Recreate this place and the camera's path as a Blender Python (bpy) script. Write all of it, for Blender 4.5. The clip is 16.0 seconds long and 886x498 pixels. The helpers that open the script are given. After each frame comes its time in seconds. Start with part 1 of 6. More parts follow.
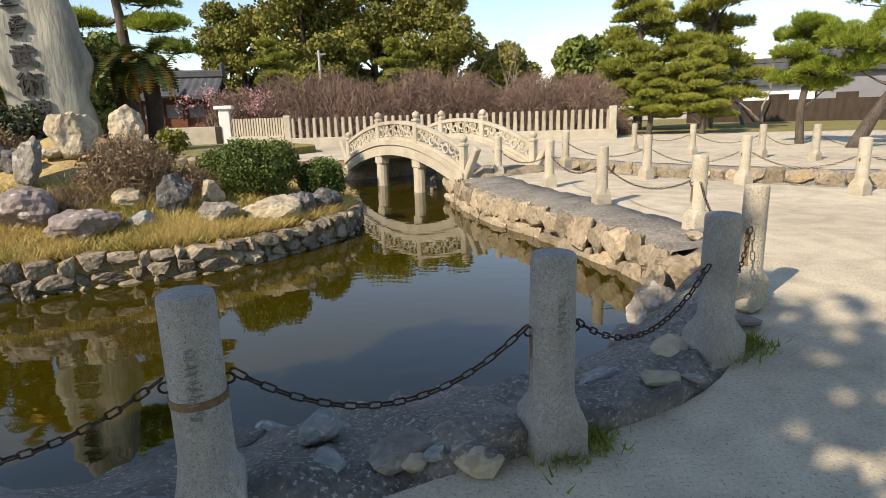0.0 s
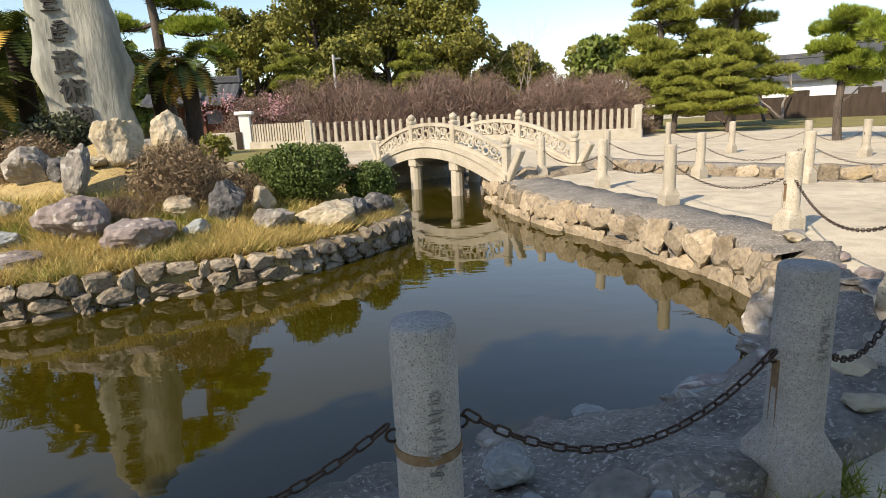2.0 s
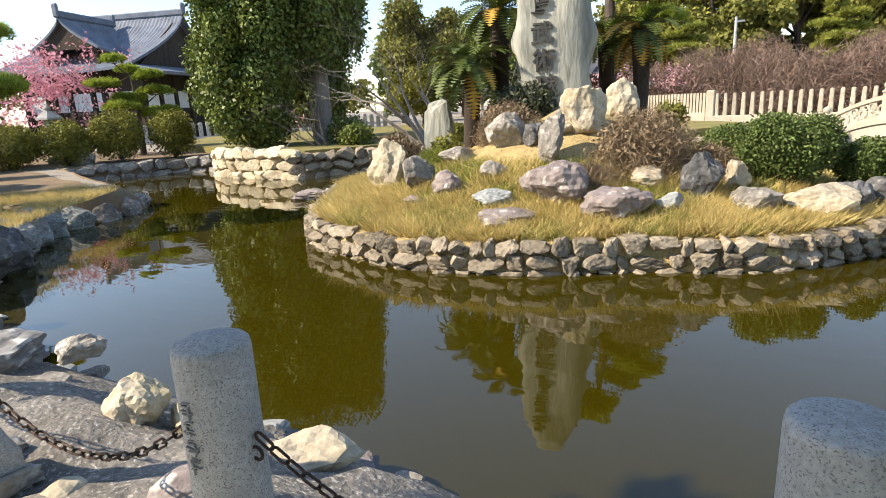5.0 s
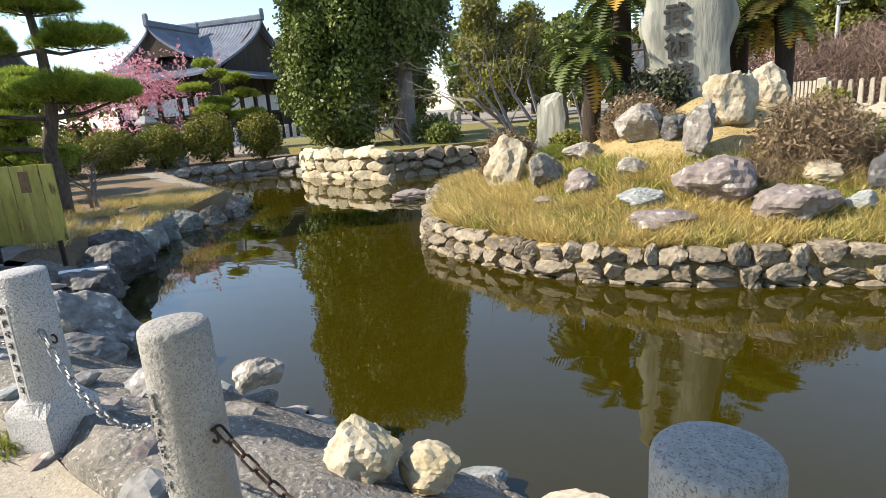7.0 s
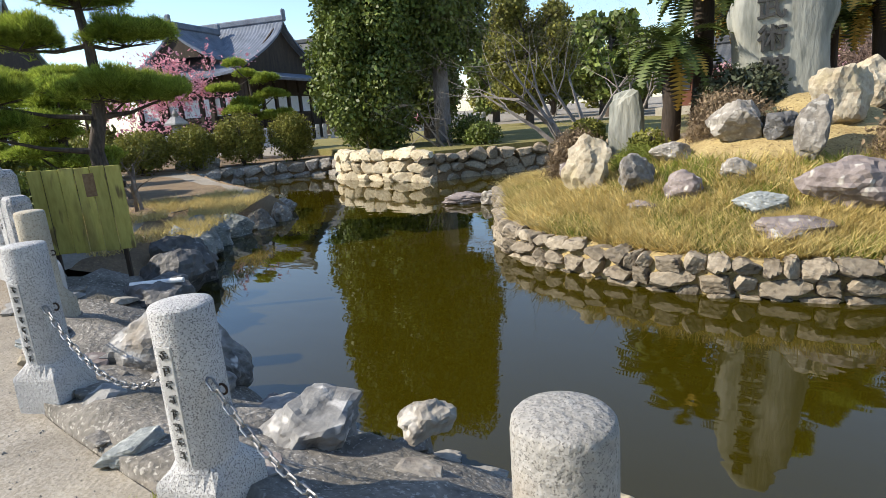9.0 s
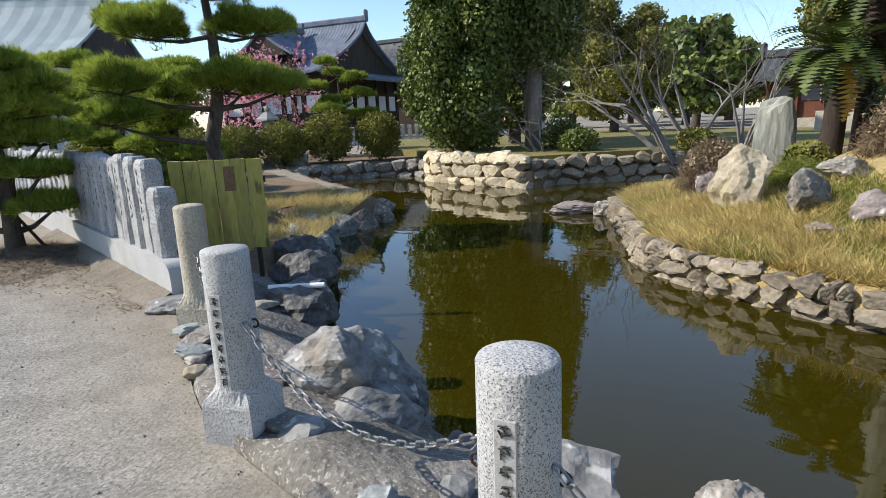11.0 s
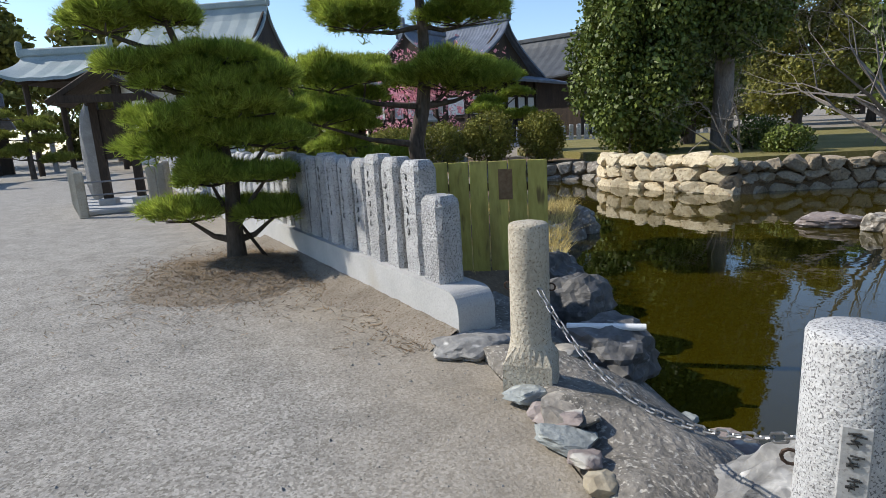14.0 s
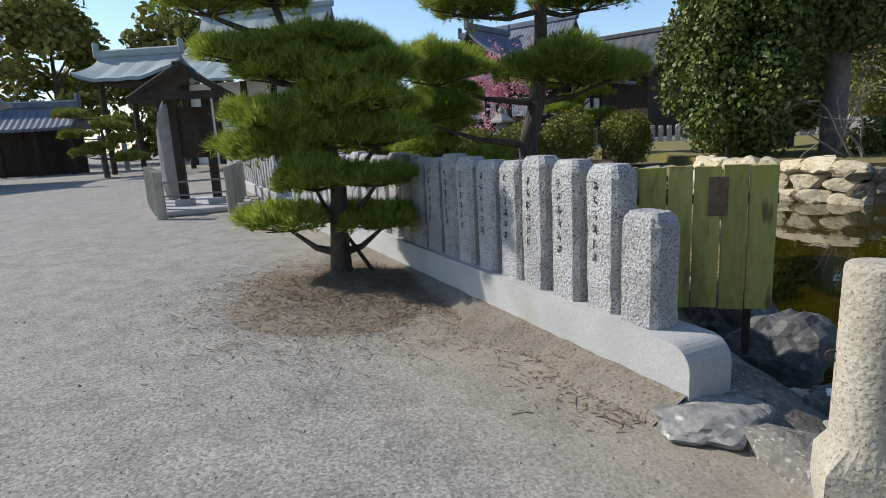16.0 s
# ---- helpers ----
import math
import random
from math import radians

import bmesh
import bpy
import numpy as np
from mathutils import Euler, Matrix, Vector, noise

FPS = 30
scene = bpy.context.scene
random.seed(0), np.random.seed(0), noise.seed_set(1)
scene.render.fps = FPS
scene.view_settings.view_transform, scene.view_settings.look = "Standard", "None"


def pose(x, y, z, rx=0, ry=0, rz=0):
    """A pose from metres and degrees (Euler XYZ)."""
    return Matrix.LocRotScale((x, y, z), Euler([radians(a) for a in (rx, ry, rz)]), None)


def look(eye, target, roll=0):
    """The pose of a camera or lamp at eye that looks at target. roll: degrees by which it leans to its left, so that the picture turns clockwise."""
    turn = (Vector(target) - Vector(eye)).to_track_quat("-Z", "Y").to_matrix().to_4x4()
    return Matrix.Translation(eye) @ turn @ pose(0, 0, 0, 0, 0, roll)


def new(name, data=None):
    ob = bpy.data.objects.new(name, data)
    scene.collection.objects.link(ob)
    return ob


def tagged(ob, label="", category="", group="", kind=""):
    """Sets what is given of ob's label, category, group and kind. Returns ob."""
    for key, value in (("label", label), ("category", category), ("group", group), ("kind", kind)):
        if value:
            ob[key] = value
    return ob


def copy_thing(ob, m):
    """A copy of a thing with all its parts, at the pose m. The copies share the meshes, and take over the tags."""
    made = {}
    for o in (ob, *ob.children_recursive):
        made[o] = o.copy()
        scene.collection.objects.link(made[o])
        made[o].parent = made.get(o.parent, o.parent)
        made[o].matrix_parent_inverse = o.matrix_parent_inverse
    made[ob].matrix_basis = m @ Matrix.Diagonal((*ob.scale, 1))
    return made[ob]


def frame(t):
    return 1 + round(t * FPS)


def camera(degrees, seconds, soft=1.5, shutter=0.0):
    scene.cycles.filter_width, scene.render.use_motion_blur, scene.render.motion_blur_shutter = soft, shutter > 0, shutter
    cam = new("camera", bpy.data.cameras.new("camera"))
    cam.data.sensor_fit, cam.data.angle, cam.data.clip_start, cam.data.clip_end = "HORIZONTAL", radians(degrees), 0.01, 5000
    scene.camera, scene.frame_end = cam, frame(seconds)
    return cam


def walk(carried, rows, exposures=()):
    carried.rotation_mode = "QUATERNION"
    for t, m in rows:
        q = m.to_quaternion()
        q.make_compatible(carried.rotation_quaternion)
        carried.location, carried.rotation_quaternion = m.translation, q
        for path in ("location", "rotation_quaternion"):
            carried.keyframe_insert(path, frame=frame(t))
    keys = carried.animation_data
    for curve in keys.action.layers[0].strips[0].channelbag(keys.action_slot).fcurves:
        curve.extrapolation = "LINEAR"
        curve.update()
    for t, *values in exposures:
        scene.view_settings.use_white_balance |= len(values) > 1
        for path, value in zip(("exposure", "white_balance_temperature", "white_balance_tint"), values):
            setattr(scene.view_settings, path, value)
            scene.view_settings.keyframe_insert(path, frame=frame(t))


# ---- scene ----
cam = camera(75.2, 16.0, soft=0.5)
# seconds, eye x y z, yaw, pitch, roll
PATH = [
    (0, 0.000, 0.000, 1.462, 0.26, -13.39, -1.76),
    (0.5, -0.137, 0.054, 1.466, -0.99, -13.37, -1.98),
    (1, -0.303, 0.155, 1.455, -1.18, -13.27, -2.22),
    (1.5, -0.500, 0.259, 1.454, -0.95, -13.16, -2.28),
    (2, -0.791, 0.340, 1.452, 0.99, -13.08, -2.70),
    (2.5, -1.031, 0.370, 1.448, 6.07, -12.73, -3.16),
    (3, -1.290, 0.388, 1.449, 13.56, -12.57, -2.59),
    (3.5, -1.570, 0.408, 1.446, 20.49, -12.53, -2.47),
    (4, -1.895, 0.385, 1.453, 26.30, -12.89, -2.05),
    (4.5, -2.215, 0.362, 1.458, 30.56, -13.51, -2.45),
    (5, -2.490, 0.385, 1.444, 34.90, -13.98, -2.88),
    (7.5, -3.928, 0.282, 1.436, 41.28, -13.66, -4.40),
    (8, -4.221, 0.252, 1.444, 41.45, -13.60, -4.57),
    (10.5, -5.584, -0.030, 1.438, 45.40, -12.95, -2.67),
    (11, -5.885, -0.086, 1.450, 47.73, -12.78, -2.46),
    (11.5, -6.240, -0.196, 1.460, 49.09, -12.72, -2.50),
    (12, -6.559, -0.280, 1.443, 50.62, -12.53, -2.45),
    (12.5, -6.893, -0.373, 1.443, 54.40, -12.26, -2.74),
    (13, -7.197, -0.447, 1.435, 57.13, -12.06, -2.84),
    (13.5, -7.541, -0.525, 1.444, 57.98, -12.01, -3.07),
    (14, -7.848, -0.545, 1.426, 59.45, -11.91, -3.29),
    (14.5, -8.198, -0.581, 1.432, 62.06, -11.85, -3.27),
    (15, -8.544, -0.653, 1.432, 62.85, -11.77, -3.39),
    (15.5, -8.851, -0.706, 1.424, 63.81, -11.60, -3.77),
    (16, -9.110, -0.803, 1.428, 64.28, -11.47, -3.01),
]

walk(cam, [(t, pose(x, y, z, 90 + pitch, 0, yaw) @ pose(0, 0, 0, 0, 0, roll)) for t, x, y, z, yaw, pitch, roll in PATH],
     [(0.0, 0.62, 7700, 13), (2.5, 0.78, 7550, 13), (5.0, 1.18, 7350, 12), (8.0, 0.95, 6950, 10), (11.0, 0.57, 6450, 10), (14.0, 0.36, 6400, 10), (16.0, 0.25, 6400, 10)])

# ---- world, sun ----
SUN_AZ, SUN_EL = math.atan2(-0.70, -0.71), radians(38)      # the sun stands behind the walker, a little to the west
world = bpy.data.worlds.new("world")
scene.world = world
world.use_nodes = True
wn = world.node_tree.nodes
sky = wn.new("ShaderNodeTexSky")
sky.sky_type, sky.sun_disc = "NISHITA", False
sky.sun_elevation, sky.sun_rotation = SUN_EL, SUN_AZ
sky.air_density, sky.dust_density, sky.ozone_density = 1.0, 0.4, 3.5
wn["Background"].inputs["Strength"].default_value = 0.15
world.node_tree.links.new(sky.outputs[0], wn["Background"].inputs["Color"])
sun_data = bpy.data.lights.new("sun", "SUN")
sun_data.energy, sun_data.angle, sun_data.color = 4.0, radians(0.6), (1.0, 0.94, 0.84)
sun = new("sun", sun_data)
SUN_DIR = Vector((math.sin(SUN_AZ) * math.cos(SUN_EL), math.cos(SUN_AZ) * math.cos(SUN_EL), math.sin(SUN_EL)))
sun.matrix_world = look(SUN_DIR * 50, (0, 0, 0))


# ---- materials ----
def material(name, dark, light, scale=3.0, rough=0.85, bump=0.3, fine=40.0, speck=None, speck_size=90.0, speck_part=0.5, vary=0.0,
             island=0.0, metal=0.0, spec=0.3, stain=None, stain_scale=0.8, stain_part=0.55, see=0.0, stretch=(1, 1, 1)):
    """Two tones mixed by coarse and fine noise in world metres, with specks, stains, relief and a difference from piece to piece."""
    m = bpy.data.materials.new(name)
    m.use_nodes = True
    t, n = m.node_tree, m.node_tree.nodes
    link = t.links.new
    bsdf = n["Principled BSDF"]
    bsdf.inputs["Roughness"].default_value = rough
    bsdf.inputs["Metallic"].default_value = metal
    bsdf.inputs["Specular IOR Level"].default_value = spec
    geo = n.new("ShaderNodeNewGeometry")
    mapping = n.new("ShaderNodeMapping")
    mapping.inputs["Scale"].default_value = stretch
    link(geo.outputs["Position"], mapping.inputs["Vector"])

    def noise_at(size, detail=4.0):
        x = n.new("ShaderNodeTexNoise")
        x.inputs["Scale"].default_value, x.inputs["Detail"].default_value = size, detail
        link(mapping.outputs[0], x.inputs["Vector"])
        return x.outputs["Fac"]

    def ramp(src, lo, hi):
        x = n.new("ShaderNodeMapRange")
        x.inputs["From Min"].default_value, x.inputs["From Max"].default_value = lo, hi
        link(src, x.inputs["Value"])
        return x.outputs[0]

    def mix(fac, a, b):
        x = n.new("ShaderNodeMix")
        x.data_type = "RGBA"
        for sock, v in ((x.inputs["Factor"], fac), (x.inputs["A"], a), (x.inputs["B"], b)):
            if isinstance(v, bpy.types.NodeSocket):
                link(v, sock)
            else:
                sock.default_value = v if isinstance(v, float) else (*v, 1)
        return x.outputs["Result"]

    coarse, small = noise_at(scale), noise_at(fine, 6.0)
    both = n.new("ShaderNodeMath")
    both.operation = "ADD"
    link(coarse, both.inputs[0])
    link(small, both.inputs[1])
    col = mix(ramp(both.outputs[0], 0.7, 1.3), dark, light)
    if speck:
        col = mix(ramp(noise_at(speck_size, 2.0), speck_part, speck_part + 0.08), col, speck)
    if stain:
        col = mix(ramp(noise_at(stain_scale, 5.0), stain_part, stain_part + 0.18), col, stain)
    if vary or island:
        src = n.new("ShaderNodeObjectInfo").outputs["Random"] if vary else geo.outputs["Random Per Island"]
        hsv = n.new("ShaderNodeHueSaturation")
        span = vary or island
        r = n.new("ShaderNodeMapRange")
        r.inputs["To Min"].default_value, r.inputs["To Max"].default_value = 1 - span, 1 + span
        link(src, r.inputs["Value"])
        link(r.outputs[0], hsv.inputs["Value"])
        link(col, hsv.inputs["Color"])
        col = hsv.outputs[0]
    link(col, bsdf.inputs["Base Color"])
    if bump:
        b = n.new("ShaderNodeBump")
        b.inputs["Strength"].default_value, b.inputs["Distance"].default_value = bump, 0.02
        link(both.outputs[0], b.inputs["Height"])
        link(b.outputs[0], bsdf.inputs["Normal"])
    if see:
        tr = n.new("ShaderNodeBsdfTranslucent")
        link(col, tr.inputs["Color"])
        mx = n.new("ShaderNodeMixShader")
        mx.inputs[0].default_value = see
        link(bsdf.outputs[0], mx.inputs[1])
        link(tr.outputs[0], mx.inputs[2])
        link(mx.outputs[0], n["Material Output"].inputs["Surface"])
    return m


M_SAND = material("sand", (0.42, 0.36, 0.265), (0.58, 0.515, 0.39), 0.5, 0.95, 0.4, 46, (0.30, 0.26, 0.20), 62, 0.60, stain=(0.38, 0.33, 0.25), stain_scale=0.3, stain_part=0.52)
M_GRAVEL = material("grey_gravel", (0.22, 0.21, 0.195), (0.36, 0.345, 0.325), 1.1, 0.95, 1.0, 42, (0.12, 0.115, 0.105), 55, 0.56, stain=(0.27, 0.235, 0.19), stain_scale=0.35, stain_part=0.52)
M_BANK = material("bank_mortar", (0.10, 0.092, 0.08), (0.27, 0.245, 0.21), 2.2, 0.92, 1.0, 24, (0.38, 0.355, 0.31), 42, 0.58, stain=(0.10, 0.09, 0.07), stain_scale=1.3)
M_EARTH = material("bare_earth", (0.13, 0.09, 0.055), (0.24, 0.17, 0.10), 1.5, 0.97, 0.8, 25, (0.30, 0.22, 0.12), 40, 0.6)
M_STRAW_GROUND = material("straw_covered_earth", (0.26, 0.185, 0.08), (0.50, 0.39, 0.18), 2.5, 0.97, 0.8, 30, (0.16, 0.11, 0.05), 25, 0.6)
M_LAWN = material("lawn", (0.12, 0.12, 0.03), (0.24, 0.20, 0.07), 0.7, 0.97, 0.6, 40, (0.30, 0.24, 0.11), 30, 0.55)
M_GRANITE = material("old_granite", (0.25, 0.24, 0.22), (0.40, 0.385, 0.36), 5, 0.85, 0.5, 60, (0.17, 0.16, 0.15), 190, 0.56, vary=0.1, stain=(0.24, 0.19, 0.13), stain_scale=2.5, stain_part=0.6)
M_GRANITE_NEW = material("new_granite", (0.36, 0.355, 0.35), (0.52, 0.515, 0.505), 5, 0.75, 0.4, 80, (0.15, 0.145, 0.145), 170, 0.54, vary=0.06)
M_PILLAR = material("fence_granite", (0.33, 0.325, 0.32), (0.54, 0.535, 0.525), 6, 0.8, 1.0, 60, (0.12, 0.115, 0.115), 95, 0.55, vary=0.1)
M_GRANITE_WARM = material("weathered_warm_granite", (0.34, 0.30, 0.23), (0.50, 0.45, 0.36), 4, 0.88, 0.5, 50, (0.22, 0.18, 0.13), 90, 0.58, vary=0.12, stain=(0.25, 0.18, 0.10), stain_scale=1.6, stain_part=0.62)
M_CONCRETE = material("smooth_granite_kerb", (0.36, 0.355, 0.345), (0.48, 0.475, 0.46), 3, 0.75, 0.15, 70, (0.30, 0.29, 0.28), 120, 0.6, stain=(0.36, 0.32, 0.26), stain_scale=1.2, stain_part=0.62)
M_BRIDGE = material("bridge_stone", (0.36, 0.32, 0.245), (0.53, 0.48, 0.385), 2.5, 0.85, 0.4, 35, (0.30, 0.26, 0.20), 45, 0.62, stain=(0.32, 0.27, 0.20), stain_scale=1.0, stain_part=0.6)
M_ROCK = material("garden_rock", (0.15, 0.13, 0.11), (0.35, 0.32, 0.27), 2.6, 0.9, 1.0, 16, (0.44, 0.41, 0.36), 9, 0.58, vary=0.22, stain=(0.11, 0.10, 0.09), stain_scale=3.0, stain_part=0.6)
M_ROCK_GREY = material("grey_veined_rock", (0.10, 0.098, 0.095), (0.34, 0.33, 0.31), 2.2, 0.85, 1.0, 11, (0.52, 0.50, 0.47), 7, 0.60, stain=(0.26, 0.21, 0.15), stain_scale=1.6, stain_part=0.6, stretch=(1, 1, 1.8))
M_ROCK_PALE = material("pale_rock", (0.28, 0.23, 0.155), (0.50, 0.44, 0.33), 3.0, 0.9, 0.9, 16, (0.30, 0.24, 0.17), 8, 0.6, vary=0.12, stain=(0.38, 0.32, 0.19), stain_scale=2.0, stain_part=0.55)
M_ROCK_MAUVE = material("mauve_rock", (0.16, 0.13, 0.12), (0.29, 0.245, 0.225), 3.0, 0.9, 0.8, 18, (0.46, 0.43, 0.38), 7, 0.6, vary=0.12)
M_ROCK_BLUE = material("blue_grey_rock", (0.17, 0.185, 0.18), (0.33, 0.345, 0.33), 3.0, 0.85, 0.9, 20, (0.42, 0.43, 0.40), 10, 0.6, vary=0.12, stretch=(1, 1, 3))
M_ROCK_DARK = material("dark_wet_rock", (0.045, 0.045, 0.045), (0.15, 0.145, 0.14), 3.0, 0.7, 1.0, 14, (0.26, 0.25, 0.24), 9, 0.63, vary=0.2, spec=0.5)
M_WALLSTONE = material("retaining_stone", (0.20, 0.155, 0.10), (0.40, 0.33, 0.235), 3.0, 0.9, 0.8, 18, (0.17, 0.14, 0.11), 12, 0.6, vary=0.3, stain=(0.42, 0.30, 0.14), stain_scale=1.4, stain_part=0.6)
M_ISLE_WALL = material("island_wall_stone", (0.165, 0.132, 0.092), (0.36, 0.305, 0.225), 3.0, 0.9, 0.8, 18, (0.11, 0.09, 0.07), 12, 0.6, vary=0.3)
M_STELE = material("stele_stone", (0.18, 0.185, 0.155), (0.37, 0.37, 0.32), 1.6, 0.88, 1.0, 9, (0.17, 0.175, 0.15), 5, 0.6, stain=(0.46, 0.44, 0.36), stain_scale=1.5, stretch=(1.6, 1.6, 0.35))
# shade of carved cuts put into a dark colour; also the posts' black lettering
M_INK_CUT_SHADE = material("carved_shadow", (0.03, 0.03, 0.03), (0.085, 0.085, 0.08), 6, 0.95, 0.1)
# fainter shade of worn cuts, likewise put into the colour
M_CUT_SHADE_SOFT = material("worn_carving_shade", (0.19, 0.18, 0.17), (0.27, 0.26, 0.245), 6, 0.95, 0.1)
M_IRON = material("rusty_iron", (0.035, 0.026, 0.022), (0.085, 0.055, 0.04), 20, 0.6, 0.3, 80, metal=0.6)
M_STEEL = material("dull_steel", (0.20, 0.20, 0.20), (0.34, 0.34, 0.34), 20, 0.4, 0.1, 80, metal=0.9)
M_RUST = material("rust_stain", (0.14, 0.085, 0.045), (0.24, 0.16, 0.09), 6, 0.95, 0.1)
M_BOARD = material("yellow_paint_board", (0.30, 0.265, 0.065), (0.47, 0.42, 0.12), 3.5, 0.85, 0.5, 30, (0.17, 0.13, 0.05), 12, 0.60, vary=0.18, stain=(0.15, 0.115, 0.05), stain_scale=3.0, stain_part=0.54, stretch=(1, 1, 0.25))
M_WOOD_DARK = material("dark_wood", (0.025, 0.018, 0.013), (0.065, 0.045, 0.03), 4, 0.8, 0.4, 40, stretch=(1, 1, 0.2))
M_WOOD_RED = material("red_brown_wood", (0.10, 0.035, 0.02), (0.18, 0.07, 0.04), 4, 0.7, 0.2, 30)
M_PLASTER = material("white_plaster", (0.70, 0.69, 0.66), (0.82, 0.81, 0.79), 1.5, 0.9, 0.1, 30)
M_TILE = material("blue_grey_tile", (0.09, 0.105, 0.135), (0.20, 0.225, 0.27), 1.2, 0.75, 0.3, 12, spec=0.25, vary=0.05)
M_TILE_DARK = material("dark_roof", (0.045, 0.047, 0.05), (0.095, 0.10, 0.105), 1.2, 0.6, 0.3, 12)
M_COPPER = material("green_copper", (0.22, 0.265, 0.265), (0.34, 0.385, 0.385), 0.6, 0.55, 0.15, 14, stain=(0.16, 0.23, 0.22), stain_scale=0.5)
M_BARK = material("bark", (0.05, 0.04, 0.032), (0.13, 0.105, 0.085), 6, 0.95, 1.0, 30, stretch=(1, 1, 0.3))
M_BARK_GREY = material("grey_bark", (0.14, 0.12, 0.105), (0.27, 0.24, 0.21), 6, 0.95, 0.7, 30, stretch=(1, 1, 0.3))
M_TWIG = material("plum_twigs", (0.125, 0.082, 0.064), (0.25, 0.17, 0.13), 0.5, 0.95, 0.0, 8, island=0.3)
M_PINE = material("pine_needles", (0.17, 0.24, 0.028), (0.40, 0.46, 0.08), 1.4, 0.75, 0.0, 9, island=0.5, see=0.45)
M_PINE_FAR = material("yellow_green_pine", (0.15, 0.17, 0.025), (0.33, 0.34, 0.065), 0.8, 0.8, 0.0, 6, island=0.35, see=0.2)
M_LEAF = material("evergreen_leaf", (0.055, 0.085, 0.016), (0.19, 0.225, 0.045), 1.0, 0.5, 0.0, 6, island=0.45, see=0.15, spec=0.3)
M_LEAF_CAMPHOR = material("camphor_leaf", (0.085, 0.095, 0.020), (0.27, 0.25, 0.05), 0.25, 0.7, 0.0, 3, island=0.4, see=0.2)
M_LEAF_OLIVE = material("olive_shrub_leaf", (0.10, 0.11, 0.018), (0.27, 0.25, 0.045), 1.4, 0.7, 0.0, 9, island=0.35, see=0.2)
M_LEAF_AZALEA = material("clipped_azalea_leaf", (0.05, 0.08, 0.016), (0.13, 0.175, 0.045), 2.0, 0.6, 0.0, 12, island=0.4, see=0.15)
M_LEAF_BROWN = material("brown_winter_shrub", (0.13, 0.09, 0.055), (0.30, 0.22, 0.135), 2.5, 0.9, 0.0, 12, island=0.35)
M_LEAF_DARK = material("dark_rhododendron_leaf", (0.03, 0.042, 0.018), (0.11, 0.12, 0.07), 2.0, 0.5, 0.0, 10, island=0.4, see=0.1)
M_CYCAD = material("cycad_frond", (0.04, 0.065, 0.012), (0.12, 0.15, 0.035), 2.0, 0.6, 0.0, 10, island=0.3, see=0.2)
M_CYCAD_DRY = material("dry_cycad_frond", (0.38, 0.22, 0.04), (0.60, 0.38, 0.07), 2.0, 0.7, 0.0, 10, island=0.2, see=0.2)
M_STRAW = material("dry_grass", (0.42, 0.32, 0.11), (0.70, 0.56, 0.24), 1.6, 0.9, 0.0, 9, island=0.35, see=0.3)
M_GRASS = material("green_grass", (0.15, 0.18, 0.03), (0.30, 0.32, 0.07), 1.6, 0.9, 0.0, 9, island=0.35, see=0.3)
M_PINK = material("pink_blossom", (0.56, 0.21, 0.27), (0.74, 0.42, 0.46), 2.0, 0.8, 0.0, 9, island=0.25, see=0.3)
M_PINK_PALE = material("pale_pink_blossom", (0.50, 0.26, 0.28), (0.66, 0.42, 0.42), 2.0, 0.8, 0.0, 9, island=0.25, see=0.3)
M_HOUSE = material("far_house_wall", (0.16, 0.16, 0.17), (0.24, 0.24, 0.25), 0.5, 0.9, 0.1)
M_WHITE = material("white_sign", (0.72, 0.72, 0.72), (0.80, 0.80, 0.80), 3, 0.6, 0.05)


def water_material():
    m = bpy.data.materials.new("pond_water")
    m.use_nodes = True
    n, link = m.node_tree.nodes, m.node_tree.links.new
    b = n["Principled BSDF"]
    b.inputs["Base Color"].default_value = (0.032, 0.025, 0.0012, 1)
    b.inputs["Roughness"].default_value = 0.02
    b.inputs["IOR"].default_value = 1.6
    geo = n.new("ShaderNodeNewGeometry")
    soft = n.new("ShaderNodeTexNoise")
    soft.inputs["Scale"].default_value, soft.inputs["Detail"].default_value = 2.2, 2.0
    mapping = n.new("ShaderNodeMapping")
    mapping.inputs["Scale"].default_value = (1.0, 2.0, 1.0)
    link(geo.outputs["Position"], mapping.inputs["Vector"])
    link(mapping.outputs[0], soft.inputs["Vector"])
    bump = n.new("ShaderNodeBump")
    bump.inputs["Strength"].default_value, bump.inputs["Distance"].default_value = 0.06, 0.03
    link(soft.outputs["Fac"], bump.inputs["Height"])
    link(bump.outputs[0], b.inputs["Normal"])
    return m


M_WATER = water_material()


# ---- building blocks ----
def from_lists(name, verts, faces, mat, parent=None, label="", smooth=False):
    me = bpy.data.meshes.new(name)
    me.from_pydata([tuple(v) for v in verts], [], faces)
    me.materials.append(mat)
    if smooth:
        me.polygons.foreach_set("use_smooth", [True] * len(me.polygons))
    ob = new(name, me)
    if parent:
        ob.parent = parent
    if label:
        ob["label"] = label
    return ob


def part(name, bm, mat, parent=None, label="", smooth=False):
    """Links a bmesh as one mesh object, under a thing or a part."""
    me = bpy.data.meshes.new(name)
    if smooth:
        for f in bm.faces:
            f.smooth = True
    bm.to_mesh(me)
    bm.free()
    me.materials.append(mat)
    ob = new(name, me)
    if parent:
        ob.parent = parent
    if label:
        ob["label"] = label
    return ob


def thing(name, label, category, m=None, group="", kind=""):
    ob = tagged(new(name), label, category, group, kind)
    if m is not None:
        ob.matrix_world = m
    return ob


def place_piece(name, me, m, parent):
    ob = new(name, me)
    ob.parent = parent
    ob.matrix_local = m
    return ob


